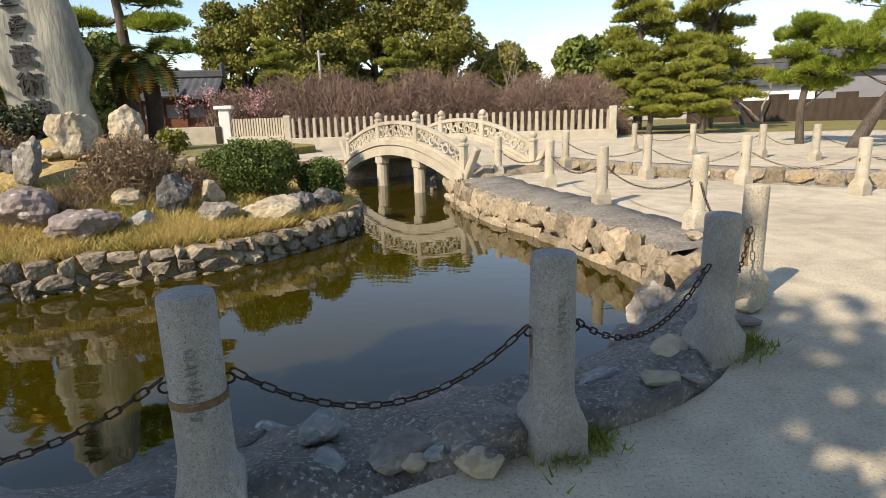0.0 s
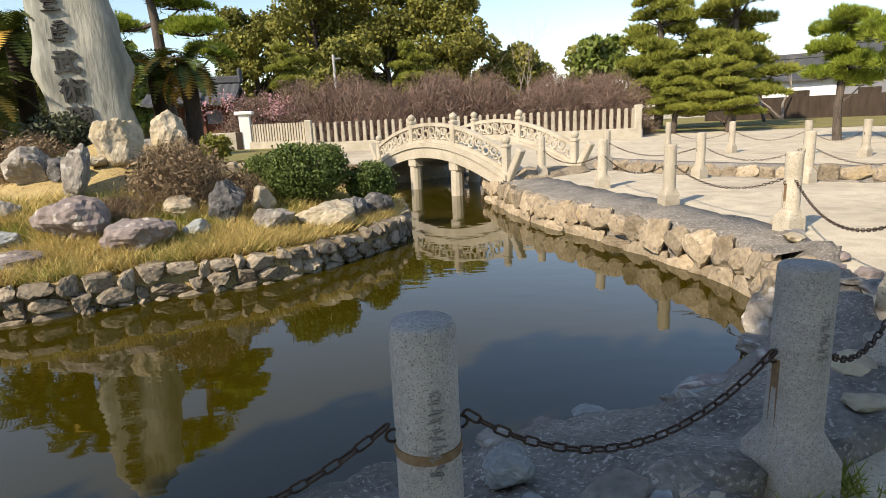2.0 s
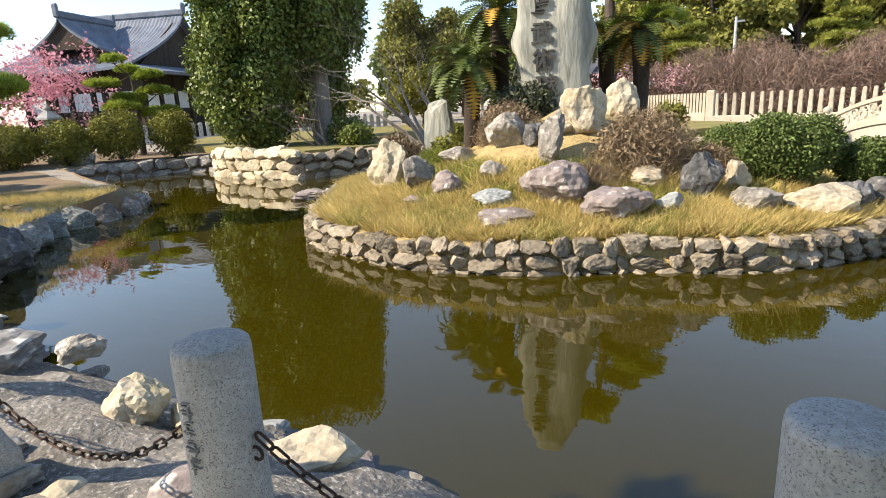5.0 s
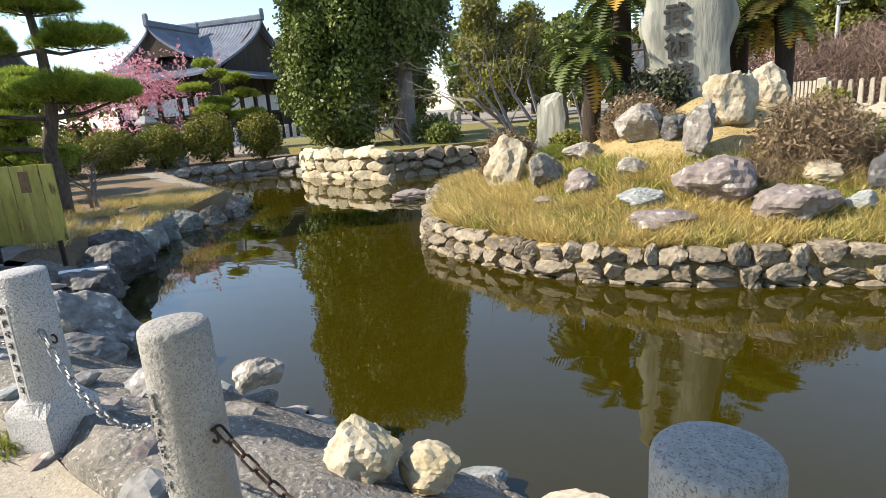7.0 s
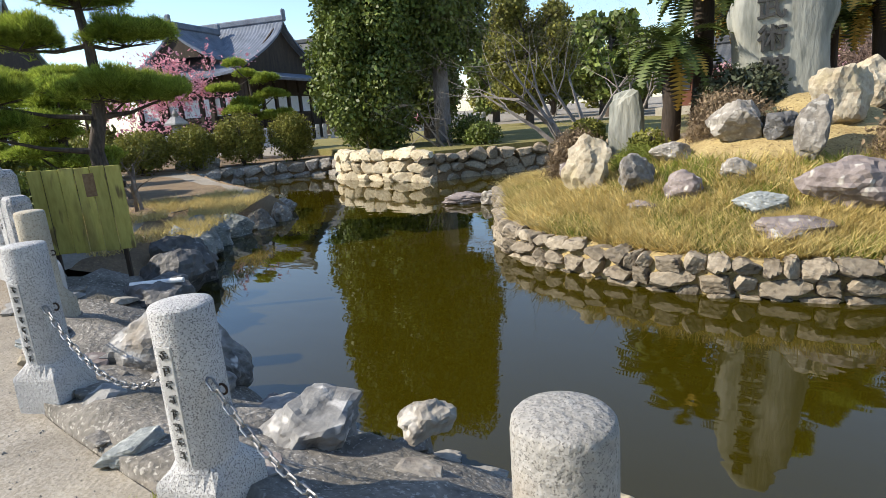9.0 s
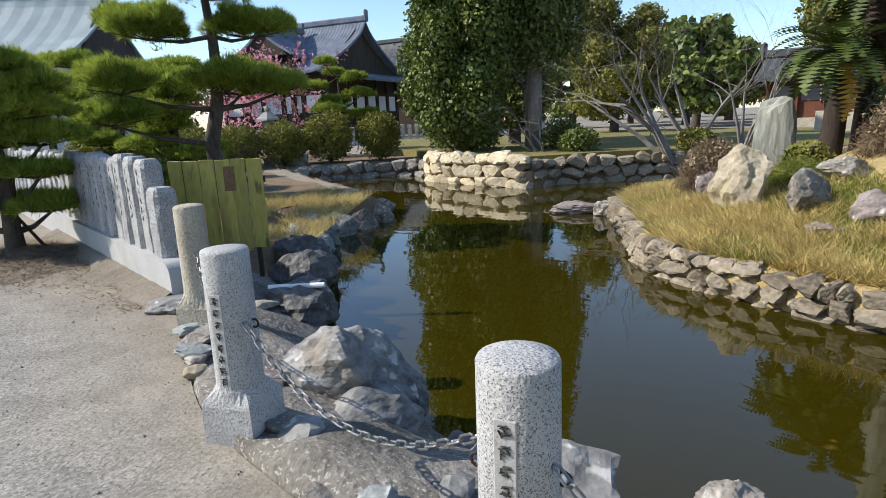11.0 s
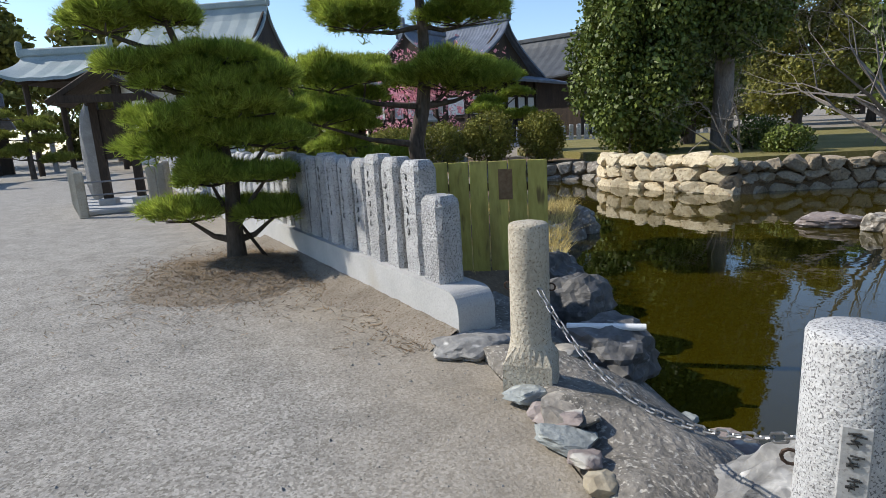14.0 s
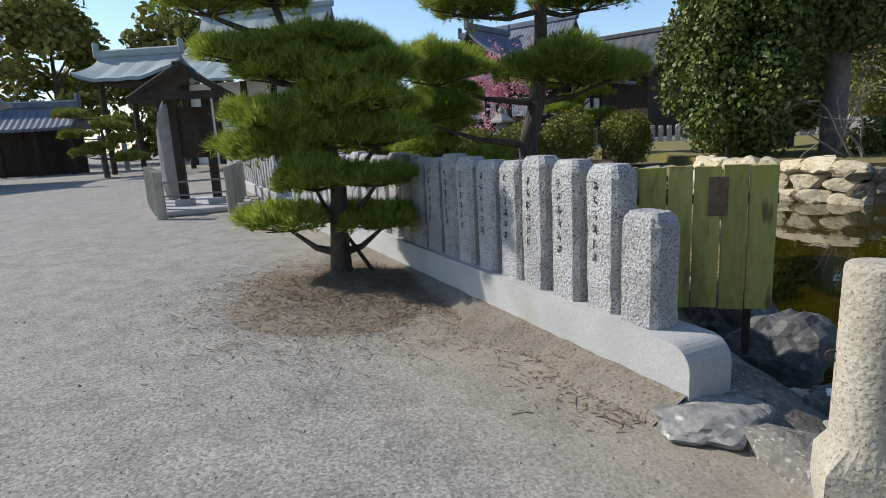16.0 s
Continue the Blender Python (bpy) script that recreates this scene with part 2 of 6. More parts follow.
def box(bm, sx, sy, sz, m=Matrix(), bevel=0.0, segments=1):
    made = bmesh.ops.create_cube(bm, size=1, matrix=m @ Matrix.Diagonal((sx, sy, sz, 1)))
    if bevel:
        edges = list({e for v in made["verts"] for e in v.link_edges})
        bmesh.ops.bevel(bm, geom=edges, offset=bevel, segments=segments, profile=0.5, affect="EDGES")
    return bm


def box_bm(sx, sy, sz, m=Matrix(), bevel=0.0, segments=1):
    return box(bmesh.new(), sx, sy, sz, m, bevel, segments)


def tube(bm, a, b, ra, rb, sides=8, caps=True):
    a, b = Vector(a), Vector(b)
    m = Matrix.Translation((a + b) / 2) @ (b - a).to_track_quat("Z", "Y").to_matrix().to_4x4()
    bmesh.ops.create_cone(bm, cap_ends=caps, segments=sides, radius1=ra, radius2=rb, depth=(b - a).length, matrix=m)
    return bm


def lathe(profile, sides=24, squares=()):
    """A turned solid from (radius, height) rows; rows whose index is in squares are square in plan."""
    bm = bmesh.new()
    rings = []
    for n, (r, z) in enumerate(profile):
        ring = []
        for k in range(sides):
            a = 2 * math.pi * (k + 0.5) / sides
            c, s = math.cos(a), math.sin(a)
            q = r / max(abs(c), abs(s)) if n in squares else r
            ring.append(bm.verts.new((q * c, q * s, z)))
        rings.append(ring)
    for a, b in zip(rings, rings[1:]):
        for k in range(sides):
            bm.faces.new((a[k], a[(k + 1) % sides], b[(k + 1) % sides], b[k]))
    bm.faces.new(rings[-1])
    bm.faces.new(rings[0][::-1])
    return bm


def rock_bm(seed, size=(1, 1, 1), detail=3, cuts=14, rough=0.10, square=0.0):
    """A broken stone: a ball cut by random planes, with uneven skin; size is its full width, depth and height."""
    rnd = random.Random(seed)
    planes = []
    for _ in range(cuts):
        d = Vector((rnd.gauss(0, 1), rnd.gauss(0, 1), rnd.gauss(0, 1))).normalized()
        planes.append((d, rnd.uniform(0.62, 0.95)))
    if square:
        for ax in ((1, 0, 0), (-1, 0, 0), (0, 1, 0), (0, -1, 0), (0, 0, 1), (0, 0, -1)):
            d = (Vector(ax) + 0.25 * Vector((rnd.gauss(0, 1), rnd.gauss(0, 1), rnd.gauss(0, 1)))).normalized()
            planes.append((d, square * rnd.uniform(0.9, 1.1)))
    bm = bmesh.new()
    bmesh.ops.create_icosphere(bm, subdivisions=detail, radius=1)
    off = Vector((seed * 3.7, seed * 1.3, seed * 7.1))
    for v in bm.verts:
        d = v.co.normalized()
        r = min([1.0] + [h / d.dot(p) for p, h in planes if d.dot(p) > 1e-3])
        r *= 1 + rough * noise.noise(d * 2.1 + off) + 0.5 * rough * noise.noise(d * 5.3 + off)
        r *= 1 + 0.22 * rough * noise.noise(d * 13.0 + off) + 0.12 * rough * noise.noise(d * 29.0 + off)
        v.co = d * r
    lo = [min(v.co[k] for v in bm.verts) for k in range(3)]
    hi = [max(v.co[k] for v in bm.verts) for k in range(3)]
    for v in bm.verts:
        v.co = Vector([((v.co[k] - lo[k]) / (hi[k] - lo[k]) - 0.5) * size[k] for k in range(3)])
    return bm


def rock(name, at, size, mat, label, turn=0.0, seed=1, sink=0.12, detail=4, group="", category="rock", cuts=18, tilt=0.0, rough=0.16):
    """A single stone whose foot is sunk a little into what bears it; at: the foot's middle."""
    ob = part(name, rock_bm(seed, size, detail, cuts, rough), mat)
    ob.matrix_world = pose(at[0], at[1], at[2] + size[2] * (0.5 - sink), tilt, 0, turn)
    return tagged(ob, label, category, group)


def leaf_cloud(name, blobs, count, leaf, mat, parent, seed=0, shell=0.35, upright=0.3, long=1.8, label=""):
    """Many small leaves through the outer shell of blobs (x, y, z, rx, ry, rz), each a bent pair of triangles."""
    rng = np.random.default_rng(seed)
    b = np.array(blobs, float)
    weight = (b[:, 3] * b[:, 4] * b[:, 5]) ** 0.67
    pick = rng.choice(len(b), count, p=weight / weight.sum())
    d = rng.normal(size=(count, 3))
    d /= np.linalg.norm(d, axis=1)[:, None]
    r = 1 - shell * rng.random(count) ** 1.6 + 0.08 * rng.normal(size=count)
    c = b[pick, :3] + d * b[pick, 3:] * r[:, None]
    ax = rng.normal(size=(count, 3)) + np.array([0, 0, upright]) + 0.5 * d
    ax /= np.linalg.norm(ax, axis=1)[:, None]
    side = np.cross(ax, d + 0.6 * rng.normal(size=(count, 3)))
    side /= np.linalg.norm(side, axis=1)[:, None] + 1e-9
    s = leaf * rng.uniform(0.6, 1.3, count)[:, None]
    v = np.stack([c - ax * s * long / 2, c + side * s / 2, c + ax * s * long / 2, c - side * s / 2], 1).reshape(-1, 3)
    f = np.arange(count * 4).reshape(-1, 4)
    return from_lists(name, v.tolist(), f.tolist(), mat, parent, label)


def needle_pads(name, pads, tufts, length, mat, parent, seed=0, blade=0.006, per=9, label=""):
    """Cushions of pine needles: tufts over pads (x, y, z, rx, ry, rz), each a brush of thin blades that point up and out."""
    rng = np.random.default_rng(seed)
    b = np.array(pads, float)
    weight = b[:, 3] * b[:, 4] + b[:, 5] * b[:, 3]
    pick = rng.choice(len(b), tufts, p=weight / weight.sum())
    d = rng.normal(size=(tufts, 3))
    d[:, 2] = np.where(d[:, 2] < -0.2, -d[:, 2] * 0.6, d[:, 2])
    d /= np.linalg.norm(d, axis=1)[:, None]
    lump = 1 + 0.16 * np.sin(d[:, 0] * 5 + pick) * np.cos(d[:, 1] * 6 + 2 * pick)
    c = b[pick, :3] + d * b[pick, 3:] * ((1 - 0.45 * rng.random(tufts) ** 2) * lump)[:, None]
    axis = d * np.array([0.8, 0.8, 0.5]) + np.array([0, 0, 0.75])
    axis = np.repeat(axis, per, 0) + 0.55 * rng.normal(size=(tufts * per, 3))
    axis /= np.linalg.norm(axis, axis=1)[:, None]
    root = np.repeat(c, per, 0)
    side = np.cross(axis, rng.normal(size=axis.shape))
    side /= np.linalg.norm(side, axis=1)[:, None]
    s = length * rng.uniform(0.7, 1.2, (len(root), 1))
    v = np.stack([root - side * blade, root + side * blade, root + axis * s], 1).reshape(-1, 3)
    f = np.arange(len(v)).reshape(-1, 3)
    return from_lists(name, v.tolist(), f.tolist(), mat, parent, label)


def limb(bm, points, radii, sides=7):
    """A crooked tapered limb through points."""
    for (a, ra), (b, rb) in zip(zip(points, radii), list(zip(points, radii))[1:]):
        tube(bm, a, Vector(b) + (Vector(b) - Vector(a)) * 0.04, ra, rb, sides, caps=False)


def branch_lists(start, way, length, radius, levels, rnd, verts, faces, droop=0.0, spread=0.7, split=(2, 4), bend=0.25):
    """Bare branching: three-sided tapered twigs, written into vertex and face lists."""
    p, d = Vector(start), Vector(way).normalized()
    steps = 3
    for k in range(steps):
        q = p + d * (length / steps)
        r0, r1 = radius * (1 - 0.28 * k), radius * (1 - 0.28 * (k + 1))
        u = d.orthogonal().normalized()
        w = d.cross(u)
        n = len(verts)
        for base, r in ((p, r0), (q, r1)):
            for a in (0, 2.1, 4.2):
                verts.append(base + (u * math.cos(a) + w * math.sin(a)) * r)
        faces.extend([(n, n + 1, n + 4, n + 3), (n + 1, n + 2, n + 5, n + 4), (n + 2, n, n + 3, n + 5)])
        p = q
        d = (d + Vector((rnd.gauss(0, bend), rnd.gauss(0, bend), rnd.gauss(0, bend) - droop))).normalized()
        if levels > 0 and k > 0:
            for _ in range(rnd.randint(*split) - 1):
                side = (d + spread * Vector((rnd.gauss(0, 1), rnd.gauss(0, 1), rnd.gauss(0.25, 0.8)))).normalized()
                branch_lists(p, side, length * rnd.uniform(0.5, 0.8), r1 * 0.62, levels - 1, rnd, verts, faces, droop, spread, split, bend)


def spline(points, step):
    """Evenly spaced points on a smooth open curve through rows of numbers."""
    p = np.array(points, float)
    out = []
    for n in range(len(p) - 1):
        a, b, c, d = p[max(n - 1, 0)], p[n], p[n + 1], p[min(n + 2, len(p) - 1)]
        count = max(1, int(np.linalg.norm((c - b)[:2]) / step))
        for k in range(count):
            t = k / count
            out.append(0.5 * (2 * b + (c - a) * t + (2 * a - 5 * b + 4 * c - d) * t * t + (3 * b - a - 3 * c + d) * t ** 3))
    out.append(p[-1])
    return np.array(out)


# ---- the pond's plan ----
WATER = -0.52
# water line and how far the edge of the ground stands back from it
RIGHT_WALL = [(0.10, 13.9, 1.05), (0.70, 10.85, 1.15), (1.45, 9.03, 1.0), (1.96, 7.55, 0.85), (2.26, 6.6, 0.75), (2.28, 5.8, 0.5)]
NEAR_BANK = [(2.28, 5.8, 0.5), (1.85, 5.0, 0.62), (1.2, 4.38, 1.0), (0.55, 3.88, 1.4), (-0.71, 3.48, 1.55), (-1.72, 2.95, 1.5), (-2.8, 2.68, 1.45), (-4.2, 2.47, 1.4),
             (-5.5, 2.42, 1.45), (-6.6, 2.32, 1.45), (-7.6, 2.12, 1.3), (-8.6, 2.15, 1.35), (-9.6, 2.4, 1.3), (-10.6, 2.7, 1.3), (-11.5, 3.0, 1.2)]
PENINSULA = [(-11.5, 3.0, 1.2), (-12.2, 3.5, 0.9), (-13.4, 4.2, 0.9), (-14.4, 4.85, 0.9), (-14.85, 5.9, 0.9), (-15.3, 7.1, 0.7), (-16.3, 7.75, 0.7), (-19.4, 8.5, 0.7), (-22.0, 9.0, 0.4), (-24.2, 9.4, 0.3)]
FAR_SHORE = [(-24.2, 9.4, 0.3), (-23.6, 10.4, 0.25), (-22.9, 12.0, 0.25), (-21.8, 13.2, 0.25), (-20.2, 12.6, 0.2), (-19.8, 12.3, 0.2), (-17.8, 12.15, 0.2), (-15.9, 12.4, 0.2), (-15.5, 13.6, 0.25),
             (-13.9, 15.6, 0.25), (-11.5, 17.4, 0.3), (-7.5, 18.8, 0.3), (-4.4, 19.0, 0.3), (-2.7, 18.35, 0.2)]
CHANNEL = [(-2.7, 18.35, 0.2), (-0.6, 19.7, 0.2), (1.4, 19.0, 0.2), (3.4, 17.4, 0.2), (5.0, 15.2, 0.2), (7.0, 13.2, 0.2), (9.5, 11.4, 0.2), (13.0, 9.6, 0.2), (16.5, 8.2, 0.2), (16.3, 6.6, 0.2), (12.5, 7.4, 0.2),
           (9.0, 9.0, 0.2), (6.6, 10.2, 0.2), (4.6, 12.2, 0.2), (3.0, 14.2, 0.2), (1.9, 15.3, 0.2), (0.9, 14.7, 0.3), (0.10, 13.9, 1.05)]
WALL_FORM = ((0.0, -1.0), (0.06, -0.5), (0.10, -0.06), (0.16, -0.02), (0.6, 0.01), (1.0, 0.03), (1.015, -0.02))
SLOPE_FORM = ((0.0, -1.0), (0.02, -0.56), (0.10, -0.42), (0.25, -0.26), (0.45, -0.10), (0.65, 0.0), (0.86, 0.06), (0.985, 0.05), (1.0, -0.03))
STEEP_FORM = ((0.0, -1.0), (0.15, -0.5), (0.4, -0.25), (0.7, -0.08), (1.0, 0.02), (1.03, -0.02))


def shore(name, rows, form, mat, label, rough, step=0.14):
    """A bank along a stretch of the water line: rows of x, y, width; form: parts of the width and heights. Returns the ground's edge."""
    p = spline(rows, step)
    d = np.gradient(p[:, :2], axis=0)
    d /= np.linalg.norm(d, axis=1)[:, None] + 1e-9
    out = np.stack([-d[:, 1], d[:, 0]], 1) * SIDE
    verts, faces, w = [], [], len(form)
    for (x, y, width), o in zip(p, out):
        for k, (s, z) in enumerate(form):
            px, py = x + o[0] * width * s, y + o[1] * width * s
            n = 0 if k == w - 1 else rough * (noise.noise(Vector((px * 2.3, py * 2.3, z))) + 0.5 * noise.noise(Vector((px * 6.1, py * 6.1, 3 + z))))
            verts.append((px + 0.5 * n * o[0], py + 0.5 * n * o[1], z + n))
    for n in range(len(p) - 1):
        for k in range(w - 1):
            a = n * w + k
            faces.append((a, a + w, a + w + 1, a + 1))
    ob = from_lists(name, verts, faces, mat, smooth=True)
    tagged(ob, label, "bank", kind="structure")
    return [(verts[n * w + w - 1][0], verts[n * w + w - 1][1]) for n in range(len(p))]


SIDE = 1
edge = []
edge += shore("bank_east", RIGHT_WALL, WALL_FORM, M_BANK, "grey mortar strip along the top of the pond's stone wall", 0.03)[:-1]
edge += shore("bank_near", [(2.26, 6.5, 0.7)] + NEAR_BANK, SLOPE_FORM, M_BANK, "rough grey mortar bank sloping down to the pond", 0.13, 0.10)[7:-1]
edge += shore("bank_west", PENINSULA, STEEP_FORM, M_EARTH, "bare earth bank of the small headland", 0.08)[:-1]
edge += shore("bank_far", FAR_SHORE, STEEP_FORM, M_EARTH, "earth bank behind the far retaining wall", 0.04)[:-1]
edge += shore("bank_channel", CHANNEL, WALL_FORM, M_BANK, "grey stone bank of the narrow channel", 0.03)[:-1]

# one sheet of ground to the horizon, open over the pond
bm = bmesh.new()
loop = [bm.verts.new((x, y, 0)) for x, y in edge]
ring = [bm.verts.new((x, y, 0)) for x, y in ((-300, -250), (300, -250), (300, 400), (-300, 400))]
lines = [bm.edges.new((a, b)) for some in (loop, ring) for a, b in zip(some, some[1:] + some[:1])]
bmesh.ops.triangle_fill(bm, use_beauty=True, use_dissolve=False, edges=lines)
for f in bm.faces:
    if f.normal.z < 0:
        f.normal_flip()
sand_tree = M_SAND.node_tree
old_base = sand_tree.nodes["Principled BSDF"].inputs["Base Color"].links[0].from_socket
gn = sand_tree.nodes
where = gn.new("ShaderNodeSeparateXYZ")
at_node = gn.new("ShaderNodeNewGeometry")
sand_tree.links.new(at_node.outputs["Position"], where.inputs[0])
wob = gn.new("ShaderNodeTexNoise")
wob.inputs["Scale"].default_value = 0.5
sand_tree.links.new(at_node.outputs["Position"], wob.inputs["Vector"])
addn = gn.new("ShaderNodeMath")
addn.operation = "MULTIPLY_ADD"
addn.inputs[1].default_value = 5.0
sand_tree.links.new(wob.outputs["Fac"], addn.inputs[0])
sand_tree.links.new(where.outputs["X"], addn.inputs[2])
share = gn.new("ShaderNodeMapRange")
share.inputs["From Min"].default_value, share.inputs["From Max"].default_value = -6.5, -1.0
sand_tree.links.new(addn.outputs[0], share.inputs["Value"])
pebble = gn.new("ShaderNodeTexVoronoi")
pebble.inputs["Scale"].default_value = 75
sand_tree.links.new(at_node.outputs["Position"], pebble.inputs["Vector"])
tone = gn.new("ShaderNodeMix")
tone.data_type = "RGBA"
tone.inputs["A"].default_value, tone.inputs["B"].default_value = (0.075, 0.071, 0.066, 1), (0.38, 0.365, 0.34, 1)
sand_tree.links.new(pebble.outputs["Color"], tone.inputs["Factor"])
blend = gn.new("ShaderNodeMix")
blend.data_type = "RGBA"
half = gn.new("ShaderNodeMix")
half.data_type = "RGBA"
half.inputs["Factor"].default_value = 0.15
sand_tree.links.new(tone.outputs["Result"], half.inputs["A"])
sand_tree.links.new(old_base, half.inputs["B"])
sand_tree.links.new(share.outputs[0], blend.inputs["Factor"])
sand_tree.links.new(half.outputs["Result"], blend.inputs["A"])
sand_tree.links.new(old_base, blend.inputs["B"])
edge_way = gn.new("ShaderNodeMath")
edge_way.operation = "MULTIPLY_ADD"
edge_way.inputs[1].default_value = 1.6
sand_tree.links.new(wob.outputs["Fac"], edge_way.inputs[0])
sand_tree.links.new(where.outputs["Y"], edge_way.inputs[2])
near_edge = gn.new("ShaderNodeMapRange")
near_edge.inputs["From Min"].default_value, near_edge.inputs["From Max"].default_value = 0.7, 1.9
near_edge.inputs["To Max"].default_value = 0.62
sand_tree.links.new(edge_way.outputs[0], near_edge.inputs["Value"])
trodden = gn.new("ShaderNodeMix")
trodden.data_type = "RGBA"
trodden.inputs["B"].default_value = (0.27, 0.225, 0.165, 1)
sand_tree.links.new(near_edge.outputs[0], trodden.inputs["Factor"])
sand_tree.links.new(half.outputs["Result"], trodden.inputs["A"])
sand_tree.links.new(trodden.outputs["Result"], blend.inputs["A"])
scuff = gn.new("ShaderNodeTexNoise")
scuff.inputs["Scale"].default_value, scuff.inputs["Detail"].default_value, scuff.inputs["Distortion"].default_value = 3.2, 8.0, 0.6
sand_tree.links.new(at_node.outputs["Position"], scuff.inputs["Vector"])
scuff_part = gn.new("ShaderNodeMapRange")
scuff_part.inputs["From Min"].default_value, scuff_part.inputs["From Max"].default_value = 0.40, 0.66
scuff_part.inputs["To Min"].default_value, scuff_part.inputs["To Max"].default_value = 1.10, 0.86
sand_tree.links.new(scuff.outputs["Fac"], scuff_part.inputs["Value"])
worn = gn.new("ShaderNodeHueSaturation")
sand_tree.links.new(scuff_part.outputs[0], worn.inputs["Value"])
sand_tree.links.new(blend.outputs["Result"], worn.inputs["Color"])
sand_tree.links.new(worn.outputs[0], gn["Principled BSDF"].inputs["Base Color"])
tagged(part("ground", bm, M_SAND), "pale beige sand and fine gravel ground", "ground", kind="structure")
tagged(from_lists("water", [(-32, -2, WATER), (25, -2, WATER), (25, 26, WATER), (-32, 26, WATER)], [(0, 1, 2, 3)], M_WATER), "still murky olive-green pond water with reflections", "water", kind="structure")

# ---- the island ----
ISLAND = [(-11.7, 9.6), (-10.6, 8.2), (-9.6, 6.8), (-8.7, 6.2), (-7.5, 5.9), (-6.6, 5.85), (-5.3, 6.25), (-4.4, 6.8), (-3.0, 7.5), (-2.06, 8.7), (-1.65, 9.5), (-1.6, 10.6),
          (-1.9, 12.0), (-3.0, 13.5), (-5.0, 14.3), (-8.0, 13.8), (-10.5, 12.3), (-11.8, 10.8)]
ISLE = (-6.4, 10.1)
rim = spline([(x, y, 0) for x, y in ISLAND + ISLAND[:1]], 0.2)[:-1, :2]


def isle_height(s):
    return -0.17 + 1.57 * max(0.0, 1 - s) ** 1.45


RIM_ANGLE = np.arctan2(rim[:, 1] - ISLE[1], rim[:, 0] - ISLE[0])
RIM_FAR = np.hypot(rim[:, 0] - ISLE[0], rim[:, 1] - ISLE[1])
RIM_ORDER = np.argsort(RIM_ANGLE)


def isle_share(x, y):
    a = math.atan2(y - ISLE[1], x - ISLE[0])
    r = np.interp(a, RIM_ANGLE[RIM_ORDER], RIM_FAR[RIM_ORDER], period=2 * math.pi)
    return math.hypot(x - ISLE[0], y - ISLE[1]) / r


def isle_ground(x, y):
    return isle_height(isle_share(x, y))


verts, faces = [], []
shares = [1.0, 0.995, 0.96, 0.9, 0.82, 0.73, 0.63, 0.53, 0.43, 0.33, 0.23, 0.13, 0.04]
for k, s in enumerate(shares):
    for x, y in rim:
        px, py = ISLE[0] + (x - ISLE[0]) * s, ISLE[1] + (y - ISLE[1]) * s
        z = -0.95 if k == 0 else isle_height(s) + 0.05 * noise.noise(Vector((px * 1.7, py * 1.7, 0))) * (k > 1)
        verts.append((px, py, z))
w = len(rim)
for k in range(len(shares) - 1):
    for n in range(w):
        faces.append((k * w + n, k * w + (n + 1) % w, (k + 1) * w + (n + 1) % w, (k + 1) * w + n))
faces.append(tuple(range((len(shares) - 1) * w, len(shares) * w)))
island = tagged(from_lists("island_ground", verts, faces, M_STRAW_GROUND, smooth=True), "earth mound of the pond's island with dry grass", "island", kind="structure")

